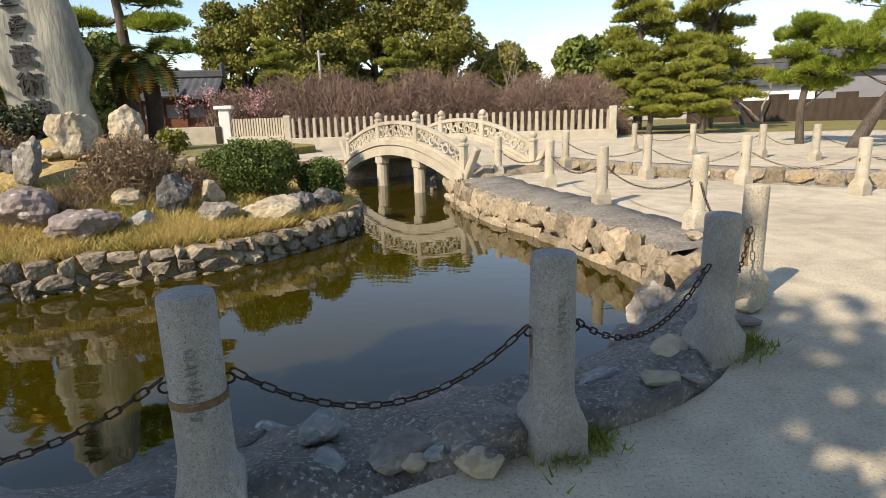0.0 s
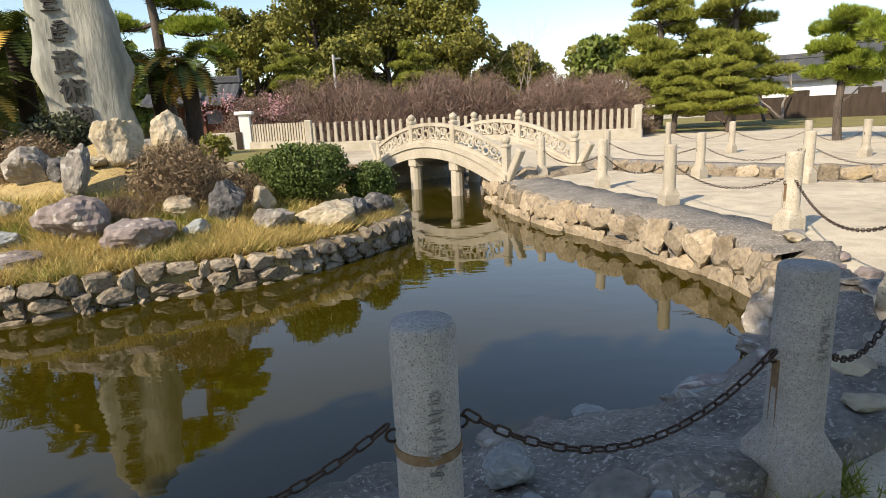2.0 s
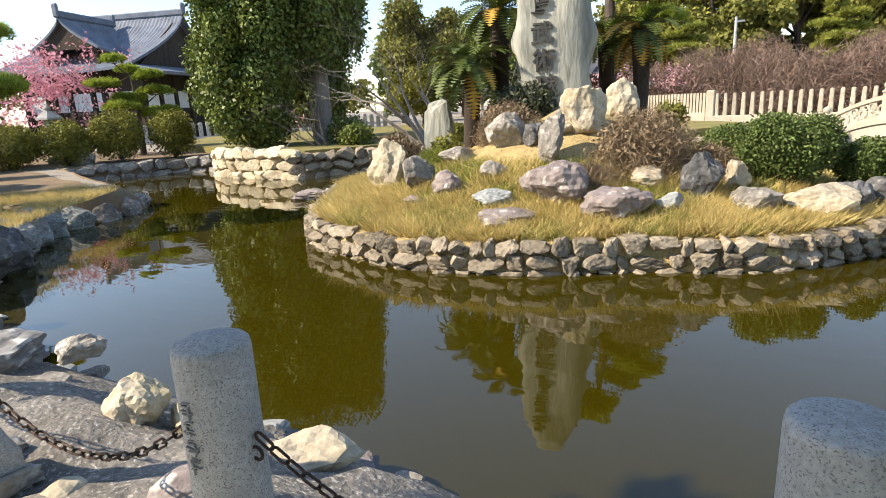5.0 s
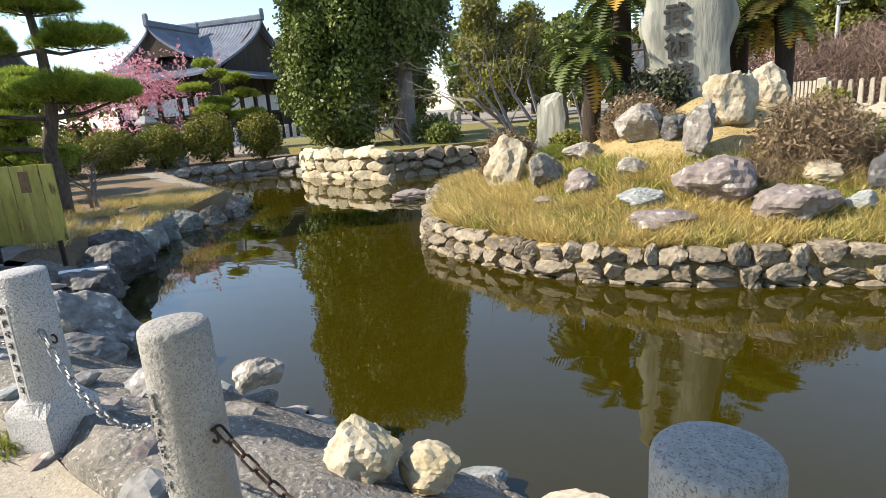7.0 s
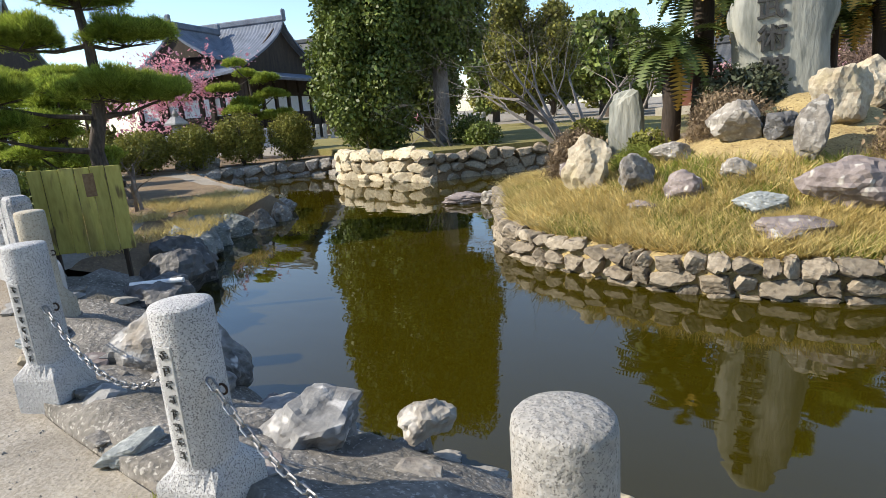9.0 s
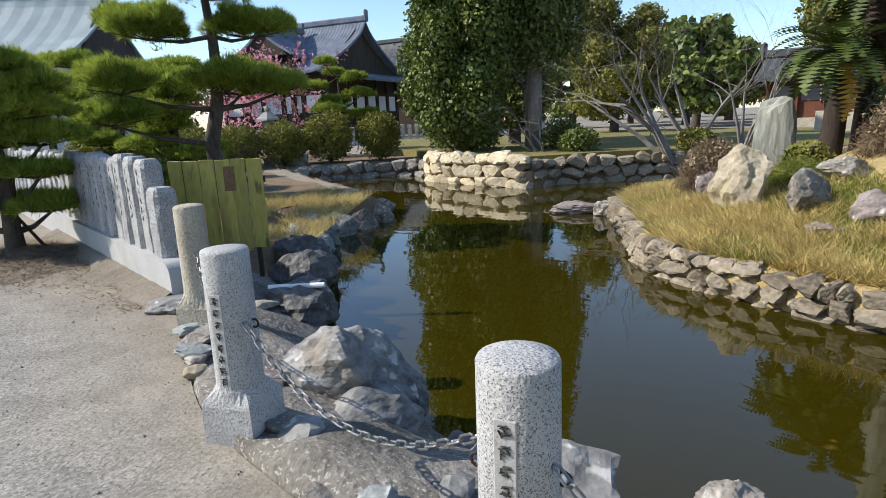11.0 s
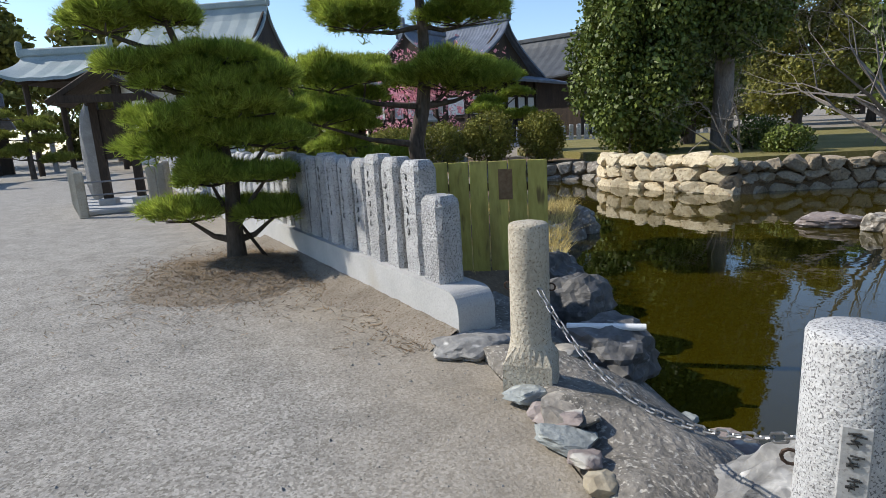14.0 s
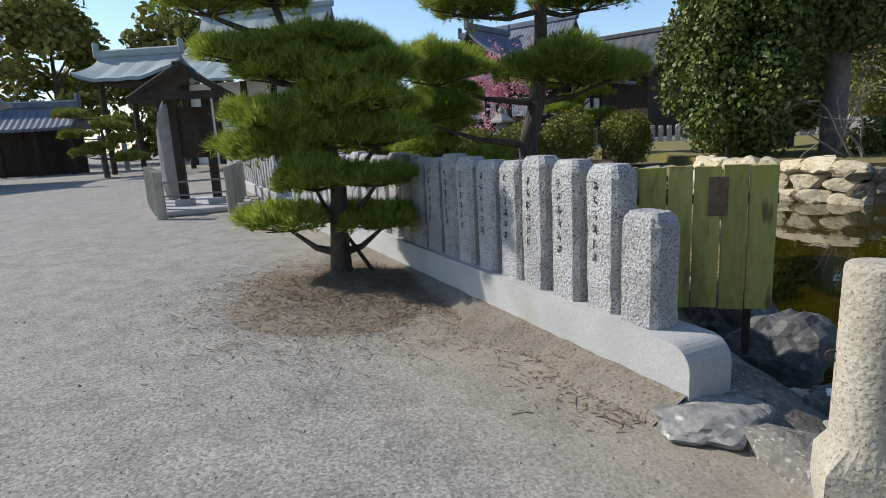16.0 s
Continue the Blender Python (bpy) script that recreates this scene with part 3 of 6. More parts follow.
ISLE_ROCKS = (
    # name, x, y, width, height, turn, material, words
    ("boulder", -8.86, 8.0, 0.80, 1.05, 20, M_ROCK_PALE, "tall pale brown standing boulder on the island"),
    ("boulder", -7.95, 7.65, 0.60, 0.62, 60, M_ROCK, "grey upright garden boulder in dry grass"),
    ("boulder", -7.23, 7.35, 0.50, 0.45, 10, M_ROCK_MAUVE, "rounded mauve-grey garden boulder"),
    ("boulder", -7.84, 8.6, 0.65, 0.35, 30, M_ROCK, "low flat grey garden stone"),
    ("boulder", -7.1, 8.9, 0.85, 0.66, -15, M_ROCK, "slanting grey slab of rock below the stele"),
    ("boulder", -6.5, 8.85, 0.5, 0.40, 0, M_ROCK_DARK, "short dark round stone between slabs"),
    ("boulder", -6.1, 8.5, 0.42, 0.92, 0, M_ROCK, "narrow leaning grey rock on the slope"),
    ("boulder", -5.95, 9.45, 0.80, 0.82, 40, M_ROCK_PALE, "pale yellow lichen-covered standing rock"),
    ("boulder", -5.75, 10.75, 0.66, 0.95, 15, M_ROCK_PALE, "pale buff pointed standing rock"),
    ("boulder", -6.19, 9.25, 0.42, 0.2, 70, M_ROCK_PALE, "small white stone beside the yellow rock"),
    ("boulder", -5.6, 7.5, 0.98, 0.66, 0, M_ROCK_MAUVE, "large domed mauve-grey boulder in dry grass"),
    ("boulder", -4.75, 7.45, 0.95, 0.48, 25, M_ROCK_MAUVE, "broad low mauve boulder in dry grass"),
    ("boulder", -6.31, 7.1, 0.62, 0.30, 10, M_ROCK_BLUE, "blue-grey layered stone in dry grass"),
    ("boulder", -5.9, 6.68, 0.80, 0.26, 25, M_ROCK_MAUVE, "flat mauve stone at the grass edge"),
    ("boulder", -4.2, 7.9, 0.42, 0.28, 45, M_ROCK_BLUE, "small angular pale grey stone"),
    ("boulder", -3.3, 8.35, 0.64, 0.40, 5, M_ROCK, "rounded grey boulder under the clipped bush"),
    ("boulder", -2.62, 8.8, 1.0, 0.46, 35, M_ROCK_PALE, "broad brown and white boulder under the bush"),
    ("boulder", -3.62, 8.95, 0.5, 0.5, 80, M_ROCK_PALE, "pale upright stone beside the bush"),
    ("boulder", -3.95, 8.4, 0.55, 0.72, 15, M_ROCK_DARK, "dark upright rock below the shrub"),
    ("boulder", -2.0, 9.65, 0.62, 0.5, 10, M_ROCK_DARK, "dark rock at the island's tip"),
    ("boulder", -2.3, 9.2, 0.6, 0.5, 60, M_ROCK_DARK, "dark rock in the bush's shade"),
    ("boulder", -4.6, 8.35, 0.5, 0.35, 20, M_ROCK_PALE, "brownish stone below the twiggy shrub"),
    ("boulder", -6.75, 7.9, 0.45, 0.3, 20, M_ROCK, "grey stone half sunk in dry grass"),
    ("boulder", -7.6, 7.05, 0.42, 0.16, 20, M_ROCK_MAUVE, "flat purple stone sunk in dry grass"),
    ("boulder", -9.6, 9.0, 0.6, 0.5, 20, M_ROCK_MAUVE, "dark mauve rock at the island's end"),
)
for n, (name, x, y, wide, high, turn, mat, words) in enumerate(ISLE_ROCKS):
    rock(name, (x, y, isle_ground(x, y)), (wide * 0.95, wide * 0.7, high * 0.95), mat, words, turn, seed=11 + n, group="island boulders", tilt=-22 if "leaning" in words else 0)
rock("stepping_stone", (-12.6, 9.75, WATER - 0.05), (1.15, 0.75, 0.32), M_ROCK_MAUVE, "flat brown rock standing in the pond water", 20, 71)
rock("stepping_stone", (-11.9, 9.75, WATER - 0.1), (0.55, 0.5, 0.45), M_ROCK, "grey rock at the island's end in the water", 50, 72)

# the carved stele: a tall slab with a worn outline
bm = bmesh.new()
rows = 26
for k in range(rows + 1):
    z = k / rows
    half = 0.58 + 0.09 * math.sin(3.1 * z) - 0.05 * z * z + 0.07 * noise.noise(Vector((0, z * 6, 1))) - (0.26 * (z - 0.84) / 0.16 if z > 0.84 else 0)
    shift = -0.07 * z + 0.05 * noise.noise(Vector((7, z * 4, 0)))
    ringv = []
    for a in range(20):
        t = 2 * math.pi * a / 20
        c, s = math.cos(t), math.sin(t)
        q = (abs(c) ** 4 + abs(s) ** 4) ** -0.25
        bumpy = 1 + 0.16 * noise.noise(Vector((c * 2, s * 2, z * 6)))
        ringv.append(bm.verts.new((half * c * q * bumpy + shift, 0.24 * s * q * bumpy, z * 3.5)))
    if k:
        for a in range(20):
            bm.faces.new((last[a], last[(a + 1) % 20], ringv[(a + 1) % 20], ringv[a]))
    last = ringv
bm.faces.new(last)
stele = thing("stone_stele", "tall grey-green stone stele carved with a column of large characters", "stele", pose(-6.84, 10.5, isle_ground(-6.7, 10.5) - 0.1, 0, -1.5, 22))
part("slab", bm, M_STELE, stele, smooth=True)


def brush_character(parent, at, size, seed, mat, depth=0.012, strokes=9, facing=None):
    """A carved character as strokes of a brush: short tapering bars, in the plane y = at[1], facing -y."""
    rnd = random.Random(seed)
    bm = bmesh.new()
    for k in range(strokes):
        flat = k % 3 != 2
        length = size * rnd.uniform(0.35, 0.85)
        ang = rnd.choice((4, -6, 8)) if flat else rnd.choice((90, 84, 60, 120))
        cx, cz = at[0] + size * rnd.uniform(-0.16, 0.16) * (2 if not flat else 1), at[2] + size * (0.42 - 0.84 * k / max(1, strokes - 1)) * (1 if flat else 0.5)
        m = pose(cx, at[1], cz, 0, -ang, 0)
        box(bm, length, depth * 2, size * rnd.uniform(0.045, 0.075), m)
    return part("carved_character", bm, mat, parent)


def glyph(parent, body, at, size, mat, depth=0.012):
    """A written character as a thin solid in the plane y = at[1], facing -y."""
    curve = bpy.data.curves.new("glyph", "FONT")
    curve.body, curve.size, curve.extrude, curve.align_x, curve.offset = body, size, depth, "CENTER", 0.006
    curve.materials.append(mat)
    ob = new("carved_character", curve)
    ob.parent = parent
    ob.matrix_local = pose(at[0], at[1], at[2] - size * 0.35, 90, 0, 0)
    return ob


# raised strokes whose dark colour carries the shade of the carved cuts
glyph(stele, "\u7891", (-0.16, -0.255, 0.66), 0.40, M_INK_CUT_SHADE, 0.03)
glyph(stele, "\u8853", (-0.20, -0.255, 1.10), 0.40, M_INK_CUT_SHADE, 0.03)
glyph(stele, "\u6b66", (-0.22, -0.255, 1.55), 0.40, M_INK_CUT_SHADE, 0.03)
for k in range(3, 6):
    brush_character(stele, (-0.19 - 0.018 * k, -0.255, 0.66 + 0.46 * k), 0.34, 40 + k, M_INK_CUT_SHADE, 0.03, 8)

# small greenish slab behind the shrubs
bm = rock_bm(5, (0.62, 0.26, 1.35), 3, 10, 0.08, 0.75)
tagged(part("small_stele", bm, M_STELE), "small weathered green-grey upright stone slab", "stele").matrix_world = pose(-9.1, 9.95, isle_ground(-9.1, 9.95) + 0.5, 0, 0, 20)


# ---- shrubs ----
def shrub(name, at, size, leaf, count, mat, words, seed, lumps=9, group="", twigs=M_BARK):
    """A bush of many leaves over short stems; size: half widths and height."""
    ob = thing(name, words, "shrub", pose(*at), group)
    rnd = random.Random(seed)
    bm = bmesh.new()
    for _ in range(5):
        limb(bm, [(rnd.uniform(-0.1, 0.1), rnd.uniform(-0.1, 0.1), -0.05), (rnd.uniform(-0.5, 0.5) * size[0], rnd.uniform(-0.5, 0.5) * size[1], size[2] * 0.7)], [0.03, 0.012], 5)
    part("stem", bm, twigs, ob)
    blobs = [(0, 0, size[2] * 0.5, size[0] * 0.86, size[1] * 0.86, size[2] * 0.48)]
    for _ in range(lumps):
        a, r = rnd.uniform(0, 6.28), rnd.uniform(0.35, 0.62)
        blobs.append((size[0] * r * math.cos(a), size[1] * r * math.sin(a), size[2] * rnd.uniform(0.35, 0.72), size[0] * 0.42, size[1] * 0.42, size[2] * 0.3))
    leaf_cloud("foliage", blobs, count, leaf, mat, ob, seed, 0.4)
    return ob


def twig_shrub(name, at, size, count, mat, words, seed, thick=0.004, length=0.16, leaves=None):
    """A dry bush of bare upward twigs."""
    ob = thing(name, words, "shrub", pose(*at))
    rng = np.random.default_rng(seed)
    d = rng.normal(size=(count, 3))
    d[:, 2] = np.abs(d[:, 2])
    d /= np.linalg.norm(d, axis=1)[:, None]
    c = d * np.array([size[0], size[1], size[2]]) * (rng.random((count, 1)) ** 0.45) * (1 + 0.1 * np.sin(d[:, :1] * 9) * np.cos(d[:, 1:2] * 7))
    ax = d * 0.9 + np.array([0, 0, 0.35]) + 0.75 * rng.normal(size=(count, 3))
    ax /= np.linalg.norm(ax, axis=1)[:, None]
    side = np.cross(ax, rng.normal(size=(count, 3)))
    side /= np.linalg.norm(side, axis=1)[:, None]
    s = length * rng.uniform(0.6, 1.4, (count, 1))
    v = np.stack([c - ax * s - side * thick, c - ax * s + side * thick, c + ax * s * 0.4], 1).reshape(-1, 3)
    from_lists("foliage", v.tolist(), np.arange(len(v)).reshape(-1, 3).tolist(), mat, ob)
    if leaves:
        leaf_cloud("leaves", [(0, 0, size[2] * 0.45, size[0] * 0.9, size[1] * 0.9, size[2] * 0.5)], count // 5, 0.035, leaves, ob, seed, 0.8)
    return ob


shrub("azalea_bush", (-3.15, 9.75, 0.12), (0.74, 0.66, 1.0), 0.028, 26000, M_LEAF_AZALEA, "rounded clipped green azalea bush on island rocks", 1)
shrub("azalea_bush", (-2.12, 10.15, -0.02), (0.46, 0.44, 0.78), 0.028, 10000, M_LEAF_AZALEA, "smaller rounded clipped bush beside the large one", 2)
shrub("azalea_bush", (-3.95, 10.2, 0.35), (0.42, 0.4, 0.62), 0.028, 8000, M_LEAF_AZALEA, "low dark green bush behind the twiggy shrub", 3)
twig_shrub("twiggy_shrub", (-4.85, 8.95, 0.22), (0.82, 0.7, 1.08), 15000, M_LEAF_BROWN, "leafless brown twiggy shrub on the island slope", 4, leaves=M_LEAF_BROWN)
twig_shrub("twiggy_shrub", (-7.35, 9.5, 0.75), (0.62, 0.5, 0.72), 9000, M_LEAF_BROWN, "rounded brown winter shrub beside the stele", 5, leaves=M_LEAF_BROWN)
twig_shrub("twiggy_shrub", (-9.75, 9.35, 0.15), (0.58, 0.5, 0.85), 9000, M_LEAF_BROWN, "rounded rusty brown shrub at the island's end", 6, leaves=M_LEAF_BROWN)
twig_shrub("twiggy_shrub", (-4.0, 9.1, 0.2), (0.42, 0.4, 0.6), 5000, M_LEAF_BROWN, "small brown twiggy shrub between rocks", 14, leaves=M_LEAF_BROWN)
twig_shrub("twiggy_shrub", (-6.7, 9.3, 0.75), (0.4, 0.35, 0.4), 3500, M_LEAF_BROWN, "low brown twiggy growth below the stele", 15, leaves=M_LEAF_DARK)
twig_shrub("twiggy_shrub", (-5.35, 8.2, 0.25), (0.5, 0.4, 0.35), 4500, M_LEAF_BROWN, "low dry rusty growth on the island slope", 16)
twig_shrub("twiggy_shrub", (-8.35, 8.7, 0.35), (0.45, 0.4, 0.4), 3500, M_GRASS, "green weeds between the island rocks", 17, 0.006)
shrub("rhododendron", (-7.35, 10.1, 0.85), (0.72, 0.55, 0.95), 0.05, 7000, M_LEAF_DARK, "dark glossy-leaved shrub with pale undersides beside the stele", 7)
shrub("low_shrub", (-4.9, 10.6, 0.8), (0.3, 0.3, 0.55), 0.05, 1200, M_LEAF_OLIVE, "sprawling yellow-green low shrub on the mound", 8)
shrub("low_shrub", (-8.4, 9.2, 0.45), (0.35, 0.3, 0.5), 0.045, 1500, M_LEAF_OLIVE, "small grey-green weedy shrub between rocks", 9)


# ---- dry grass on the island: uncountable ----
def blades(name, spots, high, wide, mat, words, lean=0.5, seed=0):
    rng = np.random.default_rng(seed)
    p = np.array(spots, float)
    n = len(p)
    side = rng.normal(size=(n, 3)) * np.array([1, 1, 0])
    side /= np.linalg.norm(side, axis=1)[:, None]
    tip = rng.normal(size=(n, 3)) * lean
    tip[:, 2] = 1.0
    s = high * rng.uniform(0.5, 1.3, (n, 1))
    v = np.stack([p - side * wide, p + side * wide, p + tip * s], 1).reshape(-1, 3)
    ob = from_lists(name, v.tolist(), np.arange(3 * n).reshape(-1, 3).tolist(), mat)
    return tagged(ob, words, "grass", kind="stuff")


rng = np.random.default_rng(5)
straw, green = [], []
while len(straw) < 78000:
    x, y = rng.uniform(-11.6, -1.6), rng.uniform(5.8, 11.5)
    s = isle_share(x, y)
    if s > 0.965 or s < 0.42 or rng.random() > (s - 0.25):
        continue
    patch = noise.noise(Vector((x * 1.3, y * 1.3, 4)))
    (green if rng.random() < (0.6 if patch > 0.15 else 0.06) + (0.25 if s < 0.72 else 0.0) else straw).append((x, y, isle_ground(x, y) - 0.02))
blades("dry_grass", straw, 0.18, 0.011, M_STRAW, "matted straw-coloured dry grass on the island", 0.8, 1)
blades("green_grass", green, 0.14, 0.009, M_GRASS, "green grass tufts between the dry grass", 0.6, 2)

# ---- posts and chains ----
POST_OLD = lathe([(0.113, -0.12), (0.113, 0.0), (0.110, 0.17), (0.095, 0.27), (0.092, 0.30), (0.090, 0.6), (0.089, 0.885), (0.0865, 0.901), (0.080, 0.909), (0.05, 0.916), (0.0005, 0.92)], 28, (0, 1, 2))
POST_NEW = lathe([(0.114, -0.12), (0.114, 0.0), (0.112, 0.19), (0.109, 0.205), (0.100, 0.265), (0.094, 0.275), (0.093, 0.285), (0.091, 0.6), (0.090, 0.908), (0.086, 0.918), (0.04, 0.924), (0.0005, 0.925)], 28, (0, 1, 2, 3))
post_meshes = {}
for key, bm in (("old", POST_OLD), ("new", POST_NEW), ("warm", POST_OLD.copy())):
    me = bpy.data.meshes.new("shaft")
    for f in bm.faces:
        f.smooth = all(v.co.z > 0.24 for v in f.verts) and f.normal.z < 0.8
    bm.to_mesh(me)
    bm.free()
    me.materials.append({"old": M_GRANITE, "new": M_GRANITE_NEW, "warm": M_GRANITE_WARM}[key])
    post_meshes[key] = me


def torus(bm, r, t, m, long=0.0, around=10, across=6):
    """A ring, drawn out along x by long, as a chain's link is."""
    rows = []
    for k in range(around):
        a = 2 * math.pi * k / around
        c = Vector((r * math.cos(a) + (long / 2 if math.cos(a) > 0 else -long / 2), r * math.sin(a), 0))
        o = Vector((math.cos(a), math.sin(a), 0))
        rows.append([bm.verts.new(m @ (c + (o * math.cos(b) + Vector((0, 0, 1)) * math.sin(b)) * t)) for b in [2 * math.pi * j / across for j in range(across)]])
    for k in range(around):
        p, q = rows[k], rows[(k + 1) % around]
        for j in range(across):
            bm.faces.new((p[j], p[(j + 1) % across], q[(j + 1) % across], q[j]))
    return bm


link_bm = torus(bmesh.new(), 0.013, 0.0045, Matrix(), 0.03)
LINK = bpy.data.meshes.new("link")
link_bm.to_mesh(LINK)
link_bm.free()
LINK.materials.append(M_IRON)
LINK_STEEL = LINK.copy()
LINK_STEEL.materials.clear()
LINK_STEEL.materials.append(M_STEEL)


def post(x, y, key, words, turn=0.0, high=0.98, lean=0.0, chars=0, rust=False, band=False, group="pond posts", girth=1.0):
    ob = thing("chain_post", words, "post", pose(x, y, 0.0, lean, 0, turn), group)
    s = place_piece("shaft", post_meshes[key], Matrix.Diagonal((girth, girth, high, 1)), ob)
    for side in (0, 180):
        m = pose(0, 0, 0.57 * high, 0, 0, side) @ pose(0.098 * girth, 0, 0, 90, 0, 0)
        part("eye_ring", torus(bmesh.new(), 0.02, 0.005, m, 0.0), M_IRON, ob)
    if band:
        part("collar", lathe([(r_ * girth, z_) for r_, z_ in ((0.0915, 0.50), (0.0945, 0.50), (0.0945, 0.53), (0.0915, 0.53))], 24), M_RUST, ob, "rusty iron band round the shaft")
    if rust:
        part("rust_streak", box_bm(0.02, 0.035, 0.26, pose(-0.081 * girth, 0, 0.42)), M_RUST, ob, "brown rust streak below the chain ring")
    if chars:
        mat = M_INK_CUT_SHADE if key == "new" else M_CUT_SHADE_SOFT
        if key == "new":
            part("smooth_panel", box_bm(0.062, 0.012, 0.46, pose(0, -0.086 * girth, 0.50), 0.003), M_CONCRETE, ob, "smooth polished strip for the inscription")
        for k in range(chars):
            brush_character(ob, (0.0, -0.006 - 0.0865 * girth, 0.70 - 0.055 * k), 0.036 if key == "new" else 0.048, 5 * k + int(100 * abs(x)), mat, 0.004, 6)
    return ob


def chain(a, b, sag=0.22, mesh=None, words="rusty iron chain hanging between two stone posts"):
    a, b = Vector(a), Vector(b)
    ob = thing("chain", words, "chain", Matrix.Translation((a + b) / 2), "post chains")
    flat = (b - a).length
    count = max(6, int((flat + 8 * sag * sag / (3 * flat)) / 0.052))
    pts = [a.lerp(b, k / count) - Vector((0, 0, 4 * sag * (k / count) * (1 - k / count))) for k in range(count + 1)]
    base = (a + b) / 2
    for k, (p, q) in enumerate(zip(pts, pts[1:])):
        m = Matrix.Translation((p + q) / 2 - base) @ (q - p).to_track_quat("X", "Z").to_matrix().to_4x4() @ pose(0, 0, 0, 90 * (k % 2))
        place_piece("link", mesh or LINK, m @ Matrix.Diagonal(((q - p).length / 0.052, 1, 1, 1)), ob)
    return ob


OLD = "weathered grey granite post with square foot"
WARM = "weathered warm grey granite post with rust stains"
NEW = "new pale speckled granite post with square foot and carved characters"
NEAR_POSTS = [(2.98, 6.7, "warm", WARM), (2.27, 4.15, "warm", WARM), (1.56, 3.17, "old", OLD), (0.44, 2.28, "old", OLD), (-0.887, 1.863, "old", OLD), (-2.43, 1.535, "old", OLD), (-3.86, 1.22, "old", OLD),
              (-5.256, 0.973, "old", OLD), (-6.776, 0.965, "new", NEW), (-8.436, 0.895, "new", NEW), (-10.16, 1.34, "warm", WARM)]
HIGH = (0.98, 0.97, 0.95, 0.98, 0.985, 0.95, 0.94, 0.985, 0.93, 1.0, 1.01)
GIRTH = (1.0, 0.95, 1.08, 1.06, 1.07, 1.15, 1.18, 1.1, 1.22, 1.18, 1.18)
FAR_POSTS = [(2.98, 6.7), (2.42, 8.79), (2.02, 10.99), (1.25, 13.18)]
for n, (x, y, key, words) in enumerate(NEAR_POSTS):
    post(x, y, key, words, turn=(14, 40, 20, 12, 18, 12, 8, 6, 22, 30, 40)[n], chars=(0, 0, 0, 3, 5, 4, 4, 6, 8, 8, 0)[n], rust=n in (0, 1, 3, 10), band=n == 4, high=HIGH[n], girth=GIRTH[n])
for x, y in FAR_POSTS[1:]:
    post(x, y, "warm", WARM, turn=10)
for row in (NEAR_POSTS, [(x, y) for x, y in FAR_POSTS]):
    for p, q in zip(row, row[1:]):
        d = (Vector(q[:2]) - Vector(p[:2])).normalized() * 0.115
        chain((p[0] + d.x, p[1] + d.y, 0.59), (q[0] - d.x, q[1] - d.y, 0.59), 0.24 if row is NEAR_POSTS else 0.2, LINK_STEEL if -10.2 < q[0] < -6 else None)
CHANNEL_POSTS = [(3.15, 14.9), (4.15, 11.8), (5.5, 10.55), (6.5, 8.95), (9.5, 8.1)]
BACK_POSTS = [(6.5, 19.8), (7.45, 17.4), (8.6, 15.7), (9.35, 14.6), (10.6, 13.5), (13.5, 11.2)]
for row in (CHANNEL_POSTS, BACK_POSTS):
    for x, y in row:
        post(x, y, "warm", WARM, turn=25, group="channel posts")
    for p, q in zip(row, row[1:]):
        d = (Vector(q) - Vector(p)).normalized() * 0.115
        chain((p[0] + d.x, p[1] + d.y, 0.59), (q[0] - d.x, q[1] - d.y, 0.59), 0.22)

# ---- the arched stone bridge ----
U = Vector((0.562, -0.827, 0))                 # along the bridge, towards the walker
ACROSS = Vector((0.827, 0.562, 0))
B0 = Vector((-2.85, 18.02, 0))
SPAN = 5.95
bridge = thing("stone_bridge", "arched pale stone footbridge with carved openwork railings", "bridge", Matrix.Translation(B0))


def deck_z(s):
    return 0.10 + 0.62 * (1 - (2 * s - 1) ** 2)


def along(s, side, z):
    """A place on the bridge: s from 0 to 1 along it, side metres across it, seen from its first post."""
    return U * (SPAN * s) + ACROSS * side + Vector((0, 0, z))


def arch(name, s0, s1, side0, side1, low, high, mat, parent, steps=28, label=""):
    bm = bmesh.new()
    last = None
    for k in range(steps + 1):
        s = s0 + (s1 - s0) * k / steps
        ringv = [bm.verts.new(along(s, a, deck_z(s) + b)) for a, b in ((side0, low), (side1, low), (side1, high), (side0, high))]
        if last:
            for j in range(4):
                bm.faces.new((last[j], last[(j + 1) % 4], ringv[(j + 1) % 4], ringv[j]))
        else:
            bm.faces.new(ringv[::-1])
        last = ringv
    bm.faces.new(last)
    bmesh.ops.recalc_face_normals(bm, faces=bm.faces)
    return part(name, bm, mat, parent, label)


arch("deck", -0.08, 1.08, -0.02, 2.08, -0.22, 0.0, M_BRIDGE, bridge)
for side in (-0.14, 1.98):
    arch("edge_beam", 0.0, 1.0, side, side + 0.22, -0.34, -0.06, M_BRIDGE, bridge)
    arch("kerb", -0.02, 1.02, side - 0.04, side + 0.26, -0.06, 0.06, M_BRIDGE, bridge)
finial = lathe([(0.085, 0.0), (0.085, 0.62), (0.10, 0.63), (0.10, 0.67), (0.065, 0.69), (0.065, 0.71), (0.09, 0.74), (0.10, 0.785), (0.085, 0.83), (0.04, 0.86), (0.0005, 0.885)], 16, (0, 1, 2, 3))
FINIAL = bpy.data.meshes.new("railing_post")
finial.to_mesh(FINIAL)
finial.free()
FINIAL.materials.append(M_BRIDGE)
